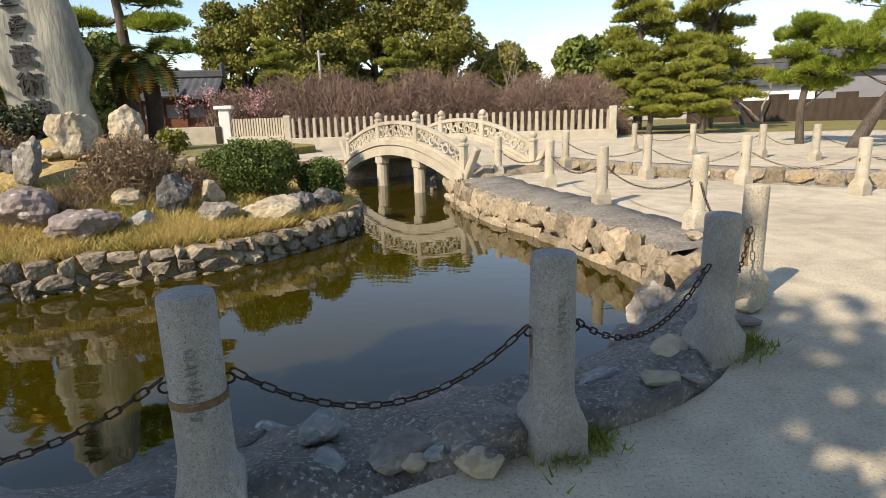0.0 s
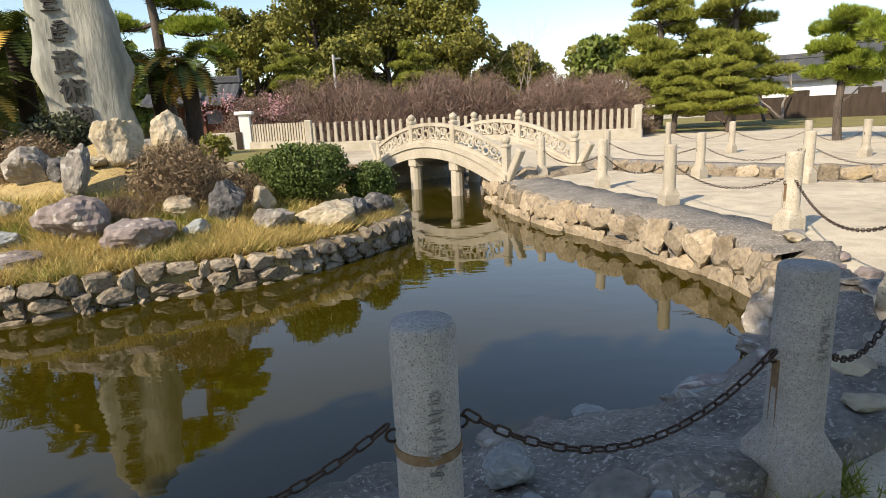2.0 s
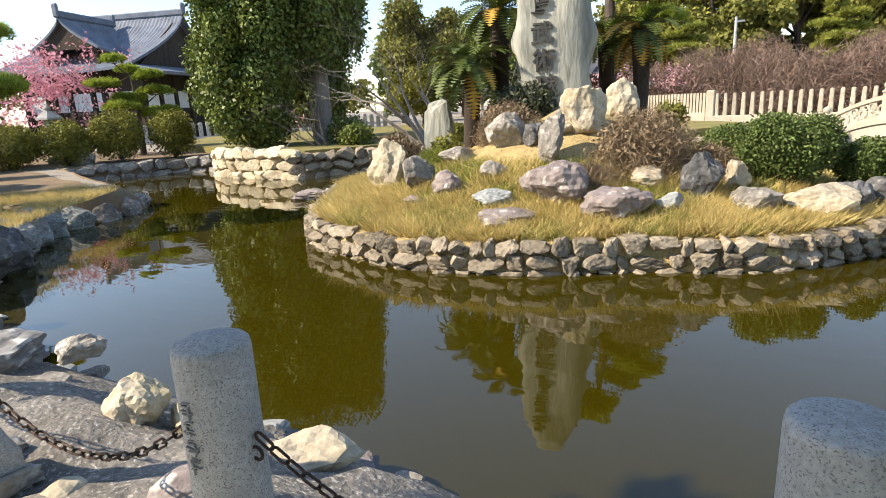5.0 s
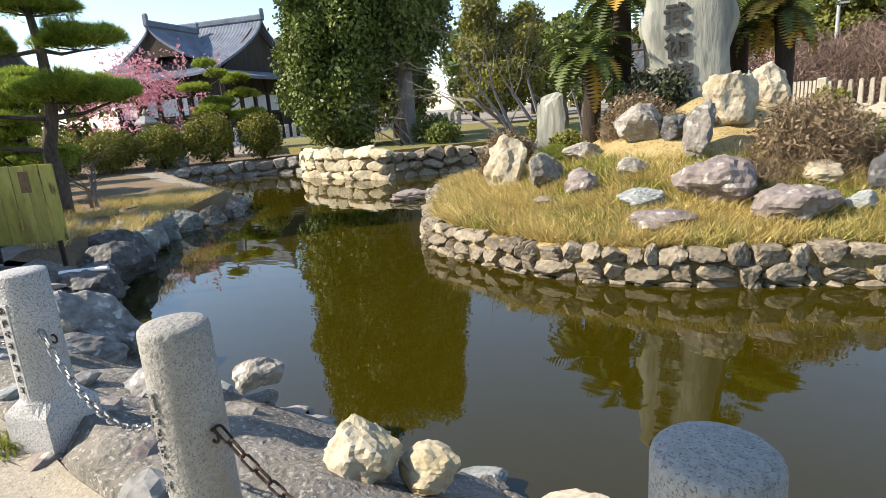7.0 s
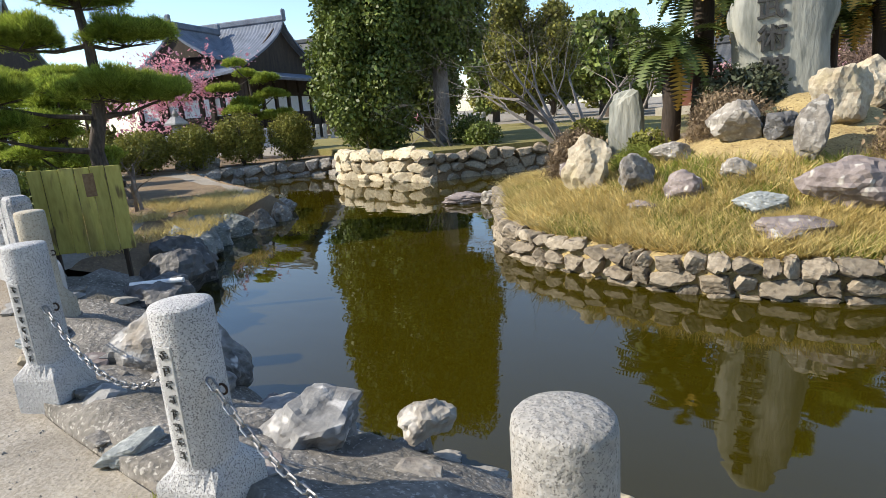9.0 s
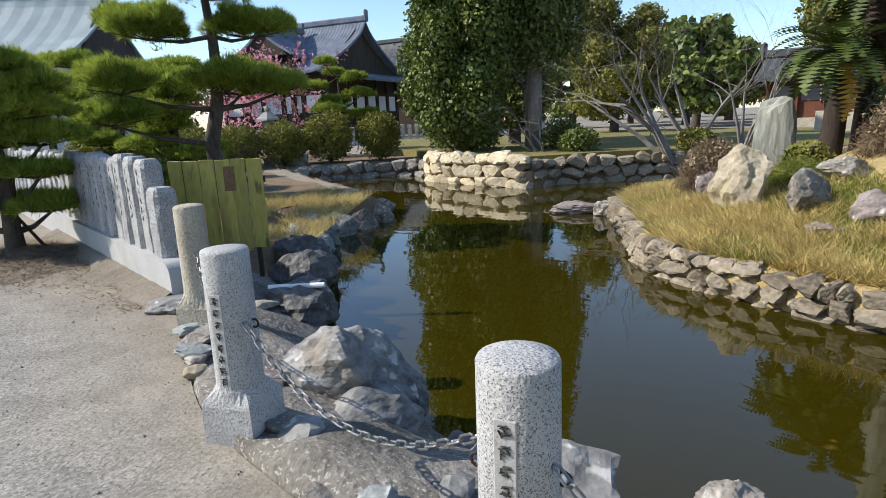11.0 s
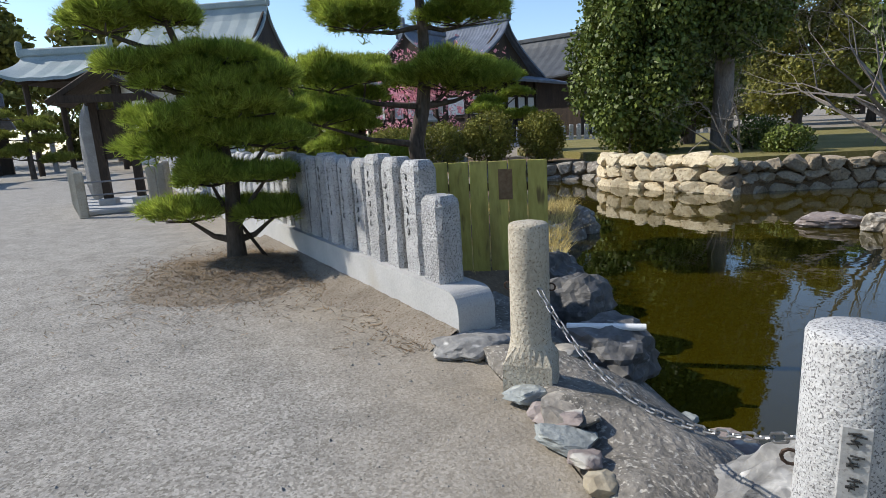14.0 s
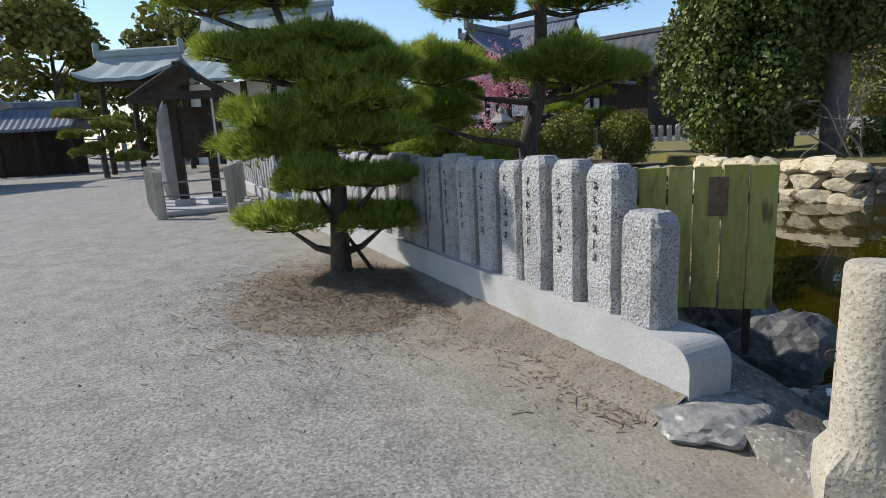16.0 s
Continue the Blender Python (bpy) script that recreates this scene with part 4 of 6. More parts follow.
for side in (-0.03, 2.09):
    stops = [0.0, 1 / 3, 2 / 3, 1.0]
    for s in stops:
        place_piece("railing_post", FINIAL, Matrix.Translation(along(s, side, deck_z(s) - 0.02)) @ pose(0, 0, 0, 0, 0, -56), bridge)
    for s0, s1 in zip(stops, stops[1:]):
        panel = arch("railing_panel", s0 + 0.014, s1 - 0.014, side - 0.05, side + 0.05, 0.47, 0.56, M_BRIDGE, bridge, 8)
        arch("bottom_rail", s0 + 0.014, s1 - 0.014, side - 0.05, side + 0.05, 0.06, 0.14, M_BRIDGE, panel, 8).parent = panel
        bm = bmesh.new()
        for k in range(7):
            s = s0 + (s1 - s0) * (k + 0.5) / 7
            face = Matrix((( U.x, 0, ACROSS.x, 0), (U.y, 0, ACROSS.y, 0), (0, 1, 0, 0), (0, 0, 0, 1)))
            up = 0.36 if k % 2 else 0.26
            torus(bm, 0.095, 0.03, Matrix.Translation(along(s, side, deck_z(s) + up)) @ face, 0.02, 12, 5)
            torus(bm, 0.045, 0.022, Matrix.Translation(along(s + 0.012, side, deck_z(s) + (0.22 if k % 2 else 0.41))) @ face, 0.05, 10, 5)
        part("scroll_carving", bm, M_BRIDGE, panel, "carved cloud scrolls in the railing")
    for s, out in ((0.0, -1), (1.0, 1)):
        m = Matrix.Translation(along(s, side, 0.32) + U * (0.28 * out)) @ pose(0, 0, 0, 0, 0, -55.8) @ pose(0, 0, 0, 0, 32 * -out * -1, 0)
        part("buttress", box_bm(0.16, 0.16, 0.86, m @ pose(0, 0, 0), 0.02), M_BRIDGE, bridge)
for side in (0.03, 2.03):
    for s in (1 / 3, 2 / 3):
        bm = lathe([(0.17, -0.75), (0.165, 0.1), (0.15, deck_z(s) - 0.55)], 12)
        pier = part("pier", bm, M_BRIDGE, bridge)
        pier.matrix_local = Matrix.Translation(along(s, side, 0))
        part("bracket", box_bm(0.36, 0.30, 0.30, Matrix.Translation(along(s, side, deck_z(s) - 0.42)) @ pose(0, 0, 0, 0, 0, -56), 0.04), M_BRIDGE, bridge)
for s in (1 / 3, 2 / 3):
    part("cross_beam", box_bm(0.24, 2.2, 0.2, Matrix.Translation(along(s, 1.03, deck_z(s) - 0.32)) @ pose(0, 0, 0, 0, 0, -56)), M_BRIDGE, bridge)
for s, words in ((-0.02, "stone abutment"), (1.02, "stone abutment")):
    bm = rock_bm(9, (0.9, 2.7, 1.5), 3, 6, 0.06, 0.7)
    ob = part("abutment", bm, M_WALLSTONE)
    ob.matrix_world = Matrix.Translation(B0 + along(s, 1.03, -0.52)) @ pose(0, 0, 0, 0, 0, -56)
    tagged(ob, "rough stone abutment at the bridge's end", "abutment", kind="structure")

# ---- granite fence beside the path ----
def fence_pillar_bm(wide, deep, high, seed):
    rnd = random.Random(seed)
    bm = bmesh.new()
    c = 0.03
    plan = [(-wide / 2 + c, -deep / 2), (wide / 2 - c, -deep / 2), (wide / 2, -deep / 2 + c), (wide / 2, deep / 2 - c), (wide / 2 - c, deep / 2), (-wide / 2 + c, deep / 2), (-wide / 2, deep / 2 - c), (-wide / 2, -deep / 2 + c)]
    last = None
    for z, k in [(h * high / 9, 1.0) for h in range(9)] + [(high - 0.07, 1.0), (high - 0.03, 0.9), (high, 0.7)]:
        ringv = [bm.verts.new((x * k + rnd.uniform(-0.004, 0.004), y * k + rnd.uniform(-0.004, 0.004), z)) for x, y in plan]
        if last:
            for j in range(8):
                bm.faces.new((last[j], last[(j + 1) % 8], ringv[(j + 1) % 8], ringv[j]))
        last = ringv
    bm.faces.new(last)
    return bm


FENCE_Y = 1.525
granite_fence = thing("granite_fence", "row of upright carved granite pillars on a low granite kerb", "fence", pose(-11.345, FENCE_Y, 0, 0, 0, 180))
base_bm = box_bm(9.75, 0.30, 0.36, pose(4.48, 0, 0.16))
end_edges = [e for e in base_bm.edges if all(v.co.x < -0.37 and v.co.z > 0.3 for v in e.verts)]
bmesh.ops.bevel(base_bm, geom=end_edges, offset=0.13, segments=8, profile=0.5, affect="EDGES")
part("base", base_bm, M_CONCRETE, granite_fence)
pillars = []
for k in range(4):
    me = bpy.data.meshes.new("pillar")
    b = fence_pillar_bm(0.26, 0.19, 0.88 + 0.02 * (k % 3), k)
    b.to_mesh(me)
    b.free()
    me.materials.append(M_PILLAR)
    pillars.append(me)
me = bpy.data.meshes.new("end_pillar")
b = fence_pillar_bm(0.27, 0.20, 0.64, 9)
b.to_mesh(me)
b.free()
me.materials.append(M_PILLAR)
place_piece("end_pillar", me, pose(0.02, 0, 0.32), granite_fence)
for k in range(27):
    p = place_piece("pillar", pillars[k % 4], pose(0.33 + 0.325 * k, 0.01 * ((k * 7) % 3 - 1), 0.32, 0, 0, 180), granite_fence)
    if k < 8:
        for c in range(6):
            brush_character(p, (-0.03, -0.097, 0.76 - 0.085 * c), 0.055, 30 * k + c, M_INK_CUT_SHADE, 0.002, 6)
far_fence = thing("granite_fence", "far stretch of white granite pillars behind the pine", "fence", pose(-20.4, FENCE_Y + 0.1, 0, 0, 0, 180))
part("base", box_bm(12, 0.3, 0.3, pose(6, 0, 0.15), 0.02), M_CONCRETE, far_fence)
for k in range(30):
    place_piece("pillar", pillars[k % 4], pose(0.2 + 0.39 * k, 0, 0.28, 0, 0, 180), far_fence)

hall_fence = thing("granite_fence", "low white stone pillar fence before the tiled hall", "fence", pose(-41.5, 15.5, 0, 0, 0, 50))
part("base", box_bm(21, 0.3, 0.3, pose(10.5, 0, 0.15), 0.02), M_CONCRETE, hall_fence)
for k in range(46):
    place_piece("pillar", pillars[k % 4], pose(0.3 + 0.45 * k, 0, 0.28, 0, 0, 180), hall_fence)

# yellow board fence at the headland
board = thing("board_fence", "yellow painted plank hoarding with peeling paint on stakes", "hoarding", pose(-11.93, 1.77, 0.24, 0, 0, 47))
for k in range(6):
    wide = (0.14, 0.17, 0.15, 0.16, 0.15, 0.16)[k]
    x = 0.02 + sum((0.14, 0.17, 0.15, 0.16, 0.15, 0.16)[:k]) + wide / 2
    part("plank", box_bm(wide - 0.010, 0.018, 0.90 - 0.012 * (k % 2), pose(x, 0.004 * (k % 2), 0.46), 0.003), M_BOARD, board)
part("rusty_patch", box_bm(0.11, 0.004, 0.24, pose(0.62, -0.0125, 0.72)), M_RUST, board, "brown stained rectangle on the planks")
for x in (0.12, 0.82):
    part("stake", box_bm(0.04, 0.04, 1.2, pose(x, 0.045, 0.30)), M_WOOD_DARK, board)
part("rail", box_bm(0.95, 0.03, 0.06, pose(0.48, 0.028, 0.7)), M_WOOD_DARK, board)


# ---- pines ----
PLUMP = 1.2


def lumpy(pads, seed):
    """Breaks each cushion into a few uneven smaller ones."""
    rnd = random.Random(seed)
    out = []
    for x, y, z, rx, ry, rz in pads:
        out.append((x, y, z, rx * 0.72, ry * 0.72, rz * PLUMP))
        for k in range(5):
            a, q = 1.26 * k + rnd.uniform(0, 0.8), rnd.uniform(0.45, 0.68)
            out.append((x + rx * q * math.cos(a), y + ry * q * math.sin(a), z + rz * rnd.uniform(-0.5, 0.45), rx * rnd.uniform(0.36, 0.52), ry * rnd.uniform(0.36, 0.52), rz * rnd.uniform(0.8, 1.25)))
    return out
def cloud_pine(name, at, trunk, radii, pads, tufts, words, seed, length=0.10, mat=None, blade=0.005, per=9, stems=True):
    """A trained pine: crooked trunk, limbs out to flat cushions of needles. trunk and pads in metres from its foot."""
    ob = thing(name, words, "pine tree", pose(*at))
    bm = bmesh.new()
    limb(bm, trunk, radii, 9)
    part("trunk", bm, M_BARK, ob, smooth=True)
    if stems:
        for x, y, z, rx, ry, rz in pads:
            near = min(range(len(trunk)), key=lambda k: (Vector(trunk[k]) - Vector((x, y, z - 0.25))).length)
            a, b = Vector(trunk[near]), Vector((x, y, z - rz * 0.55))
            mid = a.lerp(b, 0.5) + Vector((0, 0, -0.06))
            bm = bmesh.new()
            limb(bm, [a, mid, b], [radii[near] * 0.5, 0.03, 0.016], 6)
            for k in range(7):
                t = 2 * math.pi * k / 7
                tube(bm, b, (x + rx * 0.7 * math.cos(t), y + ry * 0.7 * math.sin(t), z - rz * 0.2), 0.014, 0.006, 4, caps=False)
            part("limb", bm, M_BARK, ob)
    needle_pads("foliage", lumpy(pads, seed), int(tufts * 1.35), length, mat or M_PINE, ob, seed, blade, per)
    return ob


cloud_pine("garden_pine", (-14.65, 0.72, 0.0),
           [(0, 0, -0.1), (0.02, 0.0, 0.3), (0.06, 0.0, 0.6), (-0.02, 0.05, 0.95), (-0.05, 0.0, 1.4), (-0.1, -0.1, 1.9), (-0.1, -0.3, 2.4), (-0.15, -0.45, 2.9)],
           [0.13, 0.10, 0.085, 0.08, 0.065, 0.05, 0.04, 0.02],
           [(-0.18, -0.42, 0.62, 0.50, 0.50, 0.13), (0.12, 0.42, 0.58, 0.42, 0.45, 0.12), (-0.1, -0.15, 1.02, 0.55, 0.42, 0.17), (0.2, 0.35, 1.0, 0.40, 0.40, 0.10), (-0.2, -0.25, 1.38, 0.62, 0.80, 0.19), (0.05, 0.45, 1.42, 0.5, 0.55, 0.17),
            (0.05, 0.15, 1.72, 0.55, 0.72, 0.16), (-0.1, -0.4, 1.62, 0.5, 0.5, 0.15), (0.1, 0.3, 1.98, 0.5, 0.62, 0.14), (-0.1, -0.25, 2.02, 0.5, 0.6, 0.15), (-0.15, -0.7, 2.2, 0.4, 0.55, 0.12), (0.0, 0.1, 2.28, 0.5, 0.6, 0.12),
            (-0.15, -0.95, 2.62, 0.42, 0.36, 0.15), (-0.15, -0.35, 2.72, 0.42, 0.36, 0.15), (-0.15, -0.7, 2.88, 0.36, 0.36, 0.12)],
           17000, "trained pine with stepped cushions of needles and short crooked trunk", 21, 0.125)
part_prop = tagged(part("prop_stake", tube(bmesh.new(), (-14.45, 1.05, 0.0), (-14.62, 0.78, 0.5), 0.022, 0.02, 8), M_WOOD_DARK), "short wooden stake propping the pine trunk", "stake")
cloud_pine("garden_pine", (-15.65, 3.7, 0.0),
           [(0, 0, -0.1), (0.0, 0.05, 0.6), (-0.02, 0.0, 1.2), (0.0, 0.15, 1.75), (0.05, 0.2, 2.3), (0.05, 0.2, 2.9), (0.05, 0.15, 3.5), (0.0, 0.1, 4.2)],
           [0.17, 0.14, 0.12, 0.11, 0.09, 0.08, 0.06, 0.03],
           [(0.1, 0.55, 2.12, 0.75, 0.95, 0.27), (0.3, 1.1, 2.1, 0.5, 0.5, 0.2), (-0.3, -1.2, 2.15, 0.55, 0.62, 0.26), (-0.3, -1.35, 1.66, 0.6, 0.62, 0.22), (-0.1, -0.75, 2.95, 0.6, 0.75, 0.25), (0.25, 0.75, 3.0, 0.6, 0.75, 0.22),
            (0.1, 0.2, 3.55, 0.6, 0.8, 0.2), (0.0, -0.2, 3.95, 0.5, 0.55, 0.2), (0.0, 0.1, 4.3, 0.4, 0.4, 0.2)],
           17000, "tall trained pine with broad needle cushions behind the stone fence", 22, 0.13)
for n, (x, y, k) in enumerate(((-18.6, 4.0, 1.0), (-21.5, 3.6, 1.15), (-24.5, 4.5, 1.3))):
    rnd = random.Random(n)
    cloud_pine("garden_pine", (x, y, 0), [(0, 0, -0.1), (0.1, 0, 0.8), (0, 0.1, 1.7), (0.05, 0, 2.7 * k)], [0.14, 0.11, 0.08, 0.03],
               [(rnd.uniform(-0.7, 0.7), rnd.uniform(-0.7, 0.7), 0.9 + 0.3 * j * k, 0.6, 0.6, 0.17) for j in range(7)], 7000, "trained garden pine beyond the stone fence", 30 + n, 0.12, M_PINE, 0.008, 7)
cloud_pine("garden_pine", (-44, -3.2, 0), [(0, 0, -0.1), (0.1, 0, 1), (0, 0.1, 2), (0, 0, 3)], [0.15, 0.12, 0.08, 0.03],
           [(math.sin(3 * j) * 1.0, math.cos(2.3 * j) * 1.2, 0.9 + 0.32 * j, 0.8, 0.8, 0.2) for j in range(8)], 3500, "pale trained pine near the gate", 35, 0.25, M_PINE_FAR, 0.02, 6)

# bare ground round the first pine
bm = bmesh.new()
c = bm.verts.new((0, 0, 0.13))
rings = []
for r, z in ((0.4, 0.10), (0.8, 0.05), (1.1, 0.012), (1.3, -0.03)):
    rings.append([bm.verts.new((r * math.cos(a) * (1.05 + 0.5 * noise.noise(Vector((math.cos(a), math.sin(a), r)))), r * math.sin(a) * (0.85 + 0.5 * noise.noise(Vector((math.cos(a), math.sin(a), 5)))), z)) for a in [2 * math.pi * k / 40 for k in range(40)]])
for k in range(40):
    bm.faces.new((c, rings[0][k], rings[0][(k + 1) % 40]))
    for a, b in zip(rings, rings[1:]):
        bm.faces.new((a[k], b[k], b[(k + 1) % 40], a[(k + 1) % 40]))
bmesh.ops.recalc_face_normals(bm, faces=bm.faces)
M_NEEDLE_LITTER = material("needle_litter", (0.15, 0.125, 0.095), (0.28, 0.245, 0.20), 3.0, 0.97, 0.6, 45, (0.11, 0.07, 0.04), 60, 0.58)
ob = tagged(part("earth_mound", bm, M_NEEDLE_LITTER, smooth=True), "low mound of brown earth and fallen needles round the pine", "mound", kind="structure")
ob.matrix_world = pose(-14.35, 0.62, 0.0)
rng = np.random.default_rng(31)
spots = rng.normal(size=(9000, 3)) * np.array([0.75, 0.62, 0]) + np.array([-14.3, 0.65, 0.0])
spots[:, 2] = 0.12 * np.exp(-((spots[:, 0] + 14.35) ** 2 + (spots[:, 1] - 0.62) ** 2) / 0.7) + 0.004
blades("needle_litter", spots.tolist(), 0.022, 0.006, M_LEAF_BROWN, "fallen brown pine needles round the trunk", 3.0, 33)


# ---- broadleaf and bare trees ----
def leafy_tree(name, at, high, spread, words, mat, seed, leaf=0.2, count=9000, clear=0.25, lumps=26, trunk=0.3, bark=None):
    """Tapered trunk, limbs and an uneven crown of leaf clumps with gaps."""
    rnd = random.Random(seed)
    ob = thing(name, words, "tree", pose(*at))
    bm = bmesh.new()
    top = Vector((rnd.uniform(-0.3, 0.3), rnd.uniform(-0.3, 0.3), high * 0.75))
    limb(bm, [(0, 0, -0.2), (0.1, 0, high * clear), top], [trunk, trunk * 0.75, trunk * 0.2], 8)
    part("trunk", bm, bark or M_BARK, ob, smooth=True)
    blobs = []
    bm = bmesh.new()
    for k in range(lumps):
        a, z = rnd.uniform(0, 6.28), rnd.uniform(clear, 0.93)
        mid = 1 - abs(z - 0.55) * 1.15
        r = spread * mid * rnd.uniform(0.35, 0.85)
        c = (r * math.cos(a), r * math.sin(a), high * z)
        s = spread * rnd.uniform(0.2, 0.36)
        blobs.append((*c, s, s, s * 0.75))
        if k % 2 == 0:
            limb(bm, [(0, 0, high * max(clear * 0.8, z - 0.25)), c], [trunk * 0.3, 0.03], 5)
    part("bough", bm, bark or M_BARK, ob)
    leaf_cloud("crown", blobs, count, leaf, mat, ob, seed, 0.55, 0.1, 1.5)
    return ob


def bare_tree(name, at, high, words, seed, levels=4, stems=3, mat=None, spread=0.6, radius=0.07, droop=0.0, blossom=None, blossom_count=0, lean=(0, 0)):
    rnd = random.Random(seed)
    ob = thing(name, words, "tree", pose(*at))
    verts, faces = [], []
    for _ in range(stems):
        branch_lists((rnd.uniform(-0.06, 0.06), rnd.uniform(-0.06, 0.06), -0.1), (lean[0] + rnd.gauss(0, 0.35), lean[1] + rnd.gauss(0, 0.35), 1), high * 0.45, radius, levels, rnd, verts, faces, droop, spread)
    from_lists("branchwork", verts, faces, mat or M_BARK_GREY, ob)
    if blossom:
        v = [p for p in verts if p.z > high * 0.3]
        rng = np.random.default_rng(seed)
        c = np.array([tuple(v[i]) for i in rng.integers(0, len(v), blossom_count)]) + rng.normal(size=(blossom_count, 3)) * 0.07
        a, b = rng.normal(size=(2, blossom_count, 3)) * 0.035
        q = np.stack([c - a, c + b, c + a, c - b], 1).reshape(-1, 3)
        from_lists("blossom", q.tolist(), np.arange(len(q)).reshape(-1, 4).tolist(), blossom, ob)
    return ob




def ivy_tree(at, high, radius, low, words, seed, count, clear=0.0):
    """An upright tree wrapped in hanging ivy: a trunk, short boughs and a tall uneven column of drooping leaf masses."""
    rnd = random.Random(seed)
    ob = thing("ivy_clad_tree", words, "tree", pose(*at))
    bm = bmesh.new()
    limb(bm, [(0, 0, -0.3), (0.05, 0.02, high * 0.4), (0, 0, high * 0.9)], [0.34, 0.26, 0.08], 10)
    part("trunk", bm, M_BARK_GREY, ob, smooth=True)
    bm = bmesh.new()
    blobs = []
    for k in range(90):
        z = low + (high - low) * (k + rnd.random()) / 90
        a = 2.4 * k + rnd.uniform(-0.3, 0.3)
        body = radius * (0.72 + 0.28 * math.sin(math.pi * min(1, (z - low) / (high - low) + 0.15)))
        r = body * rnd.uniform(0.35, 0.75)
        q = radius * rnd.uniform(0.22, 0.34)
        blobs.append((r * math.cos(a), r * math.sin(a), z, q, q, q * rnd.uniform(1.1, 1.9)))
        if k % 6 == 0:
            limb(bm, [(0, 0, max(low, z - 0.6)), (r * math.cos(a), r * math.sin(a), z)], [0.07, 0.02], 5)
    part("bough", bm, M_BARK_GREY, ob)
    leaf_cloud("crown", blobs, count, 0.105, M_LEAF, ob, seed, 0.5, -0.5, 1.5)
    return ob


ivy_tree((-20.9, 14.8, 0.25), 9.5, 2.35, 0.9, "tall tree wholly wrapped in dense dark glossy ivy", 41, 95000)
ivy_tree((-19.4, 16.9, 0.25), 9.5, 2.3, 3.4, "grey-trunked evergreen beside the ivy-clad tree", 42, 52000)
leafy_tree("evergreen_tree", (-22.6, 19.6, 0.2), 10.0, 2.8, "dark evergreen filling the gap behind the ivy-clad tree", M_LEAF, 44, 0.13, 30000, 0.12, 36, 0.3)
leafy_tree("evergreen_tree", (-24.3, 30.5, 0), 7.5, 3.5, "dense evergreen behind the bare trees", M_LEAF_CAMPHOR, 43, 0.14, 26000, 0.2, 30, 0.3)
bare_tree("bare_tree", (-13.9, 17.6, 0.0), 6.5, "leafless grey tree with spreading branches", 51, 5, 4, radius=0.11)
bare_tree("bare_tree", (-18.5, 15.6, 0.0), 4.2, "low leafless tree arching over the water", 52, 5, 3, radius=0.07, lean=(0.5, -0.3))
bare_tree("bare_tree", (-13.6, 15.9, 0.0), 7.5, "spreading leafless grey tree behind the far wall", 61, 5, 5, radius=0.10, spread=0.75, lean=(-0.3, -0.4))
bare_tree("bare_tree", (-17.6, 15.3, 0.0), 4.6, "low leafless grey tree reaching over the water", 62, 5, 4, radius=0.06, spread=0.8, lean=(-0.2, -0.5))
bare_tree("bare_tree", (-12.6, 18.2, 0.0), 6.5, "leafless grey tree with fine twigs", 63, 5, 4, radius=0.075, spread=0.7)
bare_tree("bare_tree", (-16.2, 4.4, 0.0), 1.9, "small gnarled leafless plum with whitish lichen on the headland", 53, 4, 2, radius=0.05, spread=0.9)
bare_tree("bare_tree", (-18.7, 5.2, 0.0), 2.2, "gnarled leafless plum tree behind the pine", 57, 4, 3, radius=0.05, spread=0.9)
bare_tree("plum_tree", (-29.9, 12.5, 0.0), 4.6, "plum tree in full pink blossom", 54, 5, 4, M_BARK, 0.5, 0.06, blossom=M_PINK, blossom_count=3800)
bare_tree("plum_tree", (-33.0, 8.5, 0.0), 4.0, "leafless mauve plum tree with scattered blossom", 55, 5, 4, M_TWIG, 0.6, 0.05)
bare_tree("plum_tree", (-34.0, 12.5, 0.0), 4.2, "leafless mauve plum tree near the hall", 58, 5, 4, M_TWIG, 0.6, 0.05)
bare_tree("plum_tree", (-27.5, 15.5, 0.0), 3.4, "leafless plum tree before the hall", 59, 5, 4, M_TWIG, 0.6, 0.05)
bare_tree("plum_tree", (-22.5, 18.3, 0.0), 2.6, "small plum tree with a few pink flowers", 56, 4, 3, M_BARK_GREY, 0.6, 0.04, blossom=M_PINK, blossom_count=260)
cloud_pine("garden_pine", (-27.3, 13.8, 0), [(0, 0, -0.1), (0.1, 0, 1), (0, 0.1, 2), (0, 0, 3.3)], [0.14, 0.1, 0.08, 0.03],
           [(math.sin(3 * j) * 0.8, math.cos(2.3 * j) * 1.0, 1.7 + 0.3 * j, 0.8 - 0.06 * j, 0.9 - 0.06 * j, 0.2) for j in range(8)], 5000, "trained dark green pine before the hall", 36, 0.16, M_PINE, 0.012, 7)
for n, (x, y, r, h) in enumerate(((-25.8, 8.3, 1.0, 1.5), (-25.2, 9.9, 1.0, 1.6), (-24.6, 11.5, 1.05, 1.95), (-23.7, 13.1, 1.0, 1.8), (-25.6, 6.6, 1.0, 1.4), (-25.2, 5.0, 1.0, 1.3), (-27.4, 6.9, 1.1, 1.6), (-23.8, 3.7, 1.0, 1.35), (-27.5, 9.0, 1.1, 1.5), (-21.8, 3.4, 0.9, 1.2))):
    shrub("round_shrub", (x, y, 0), (r, r, h), 0.055, 9000, M_LEAF_OLIVE, "rounded clipped yellow-green shrub on the far bank", 60 + n, 7, "far bank shrubs")
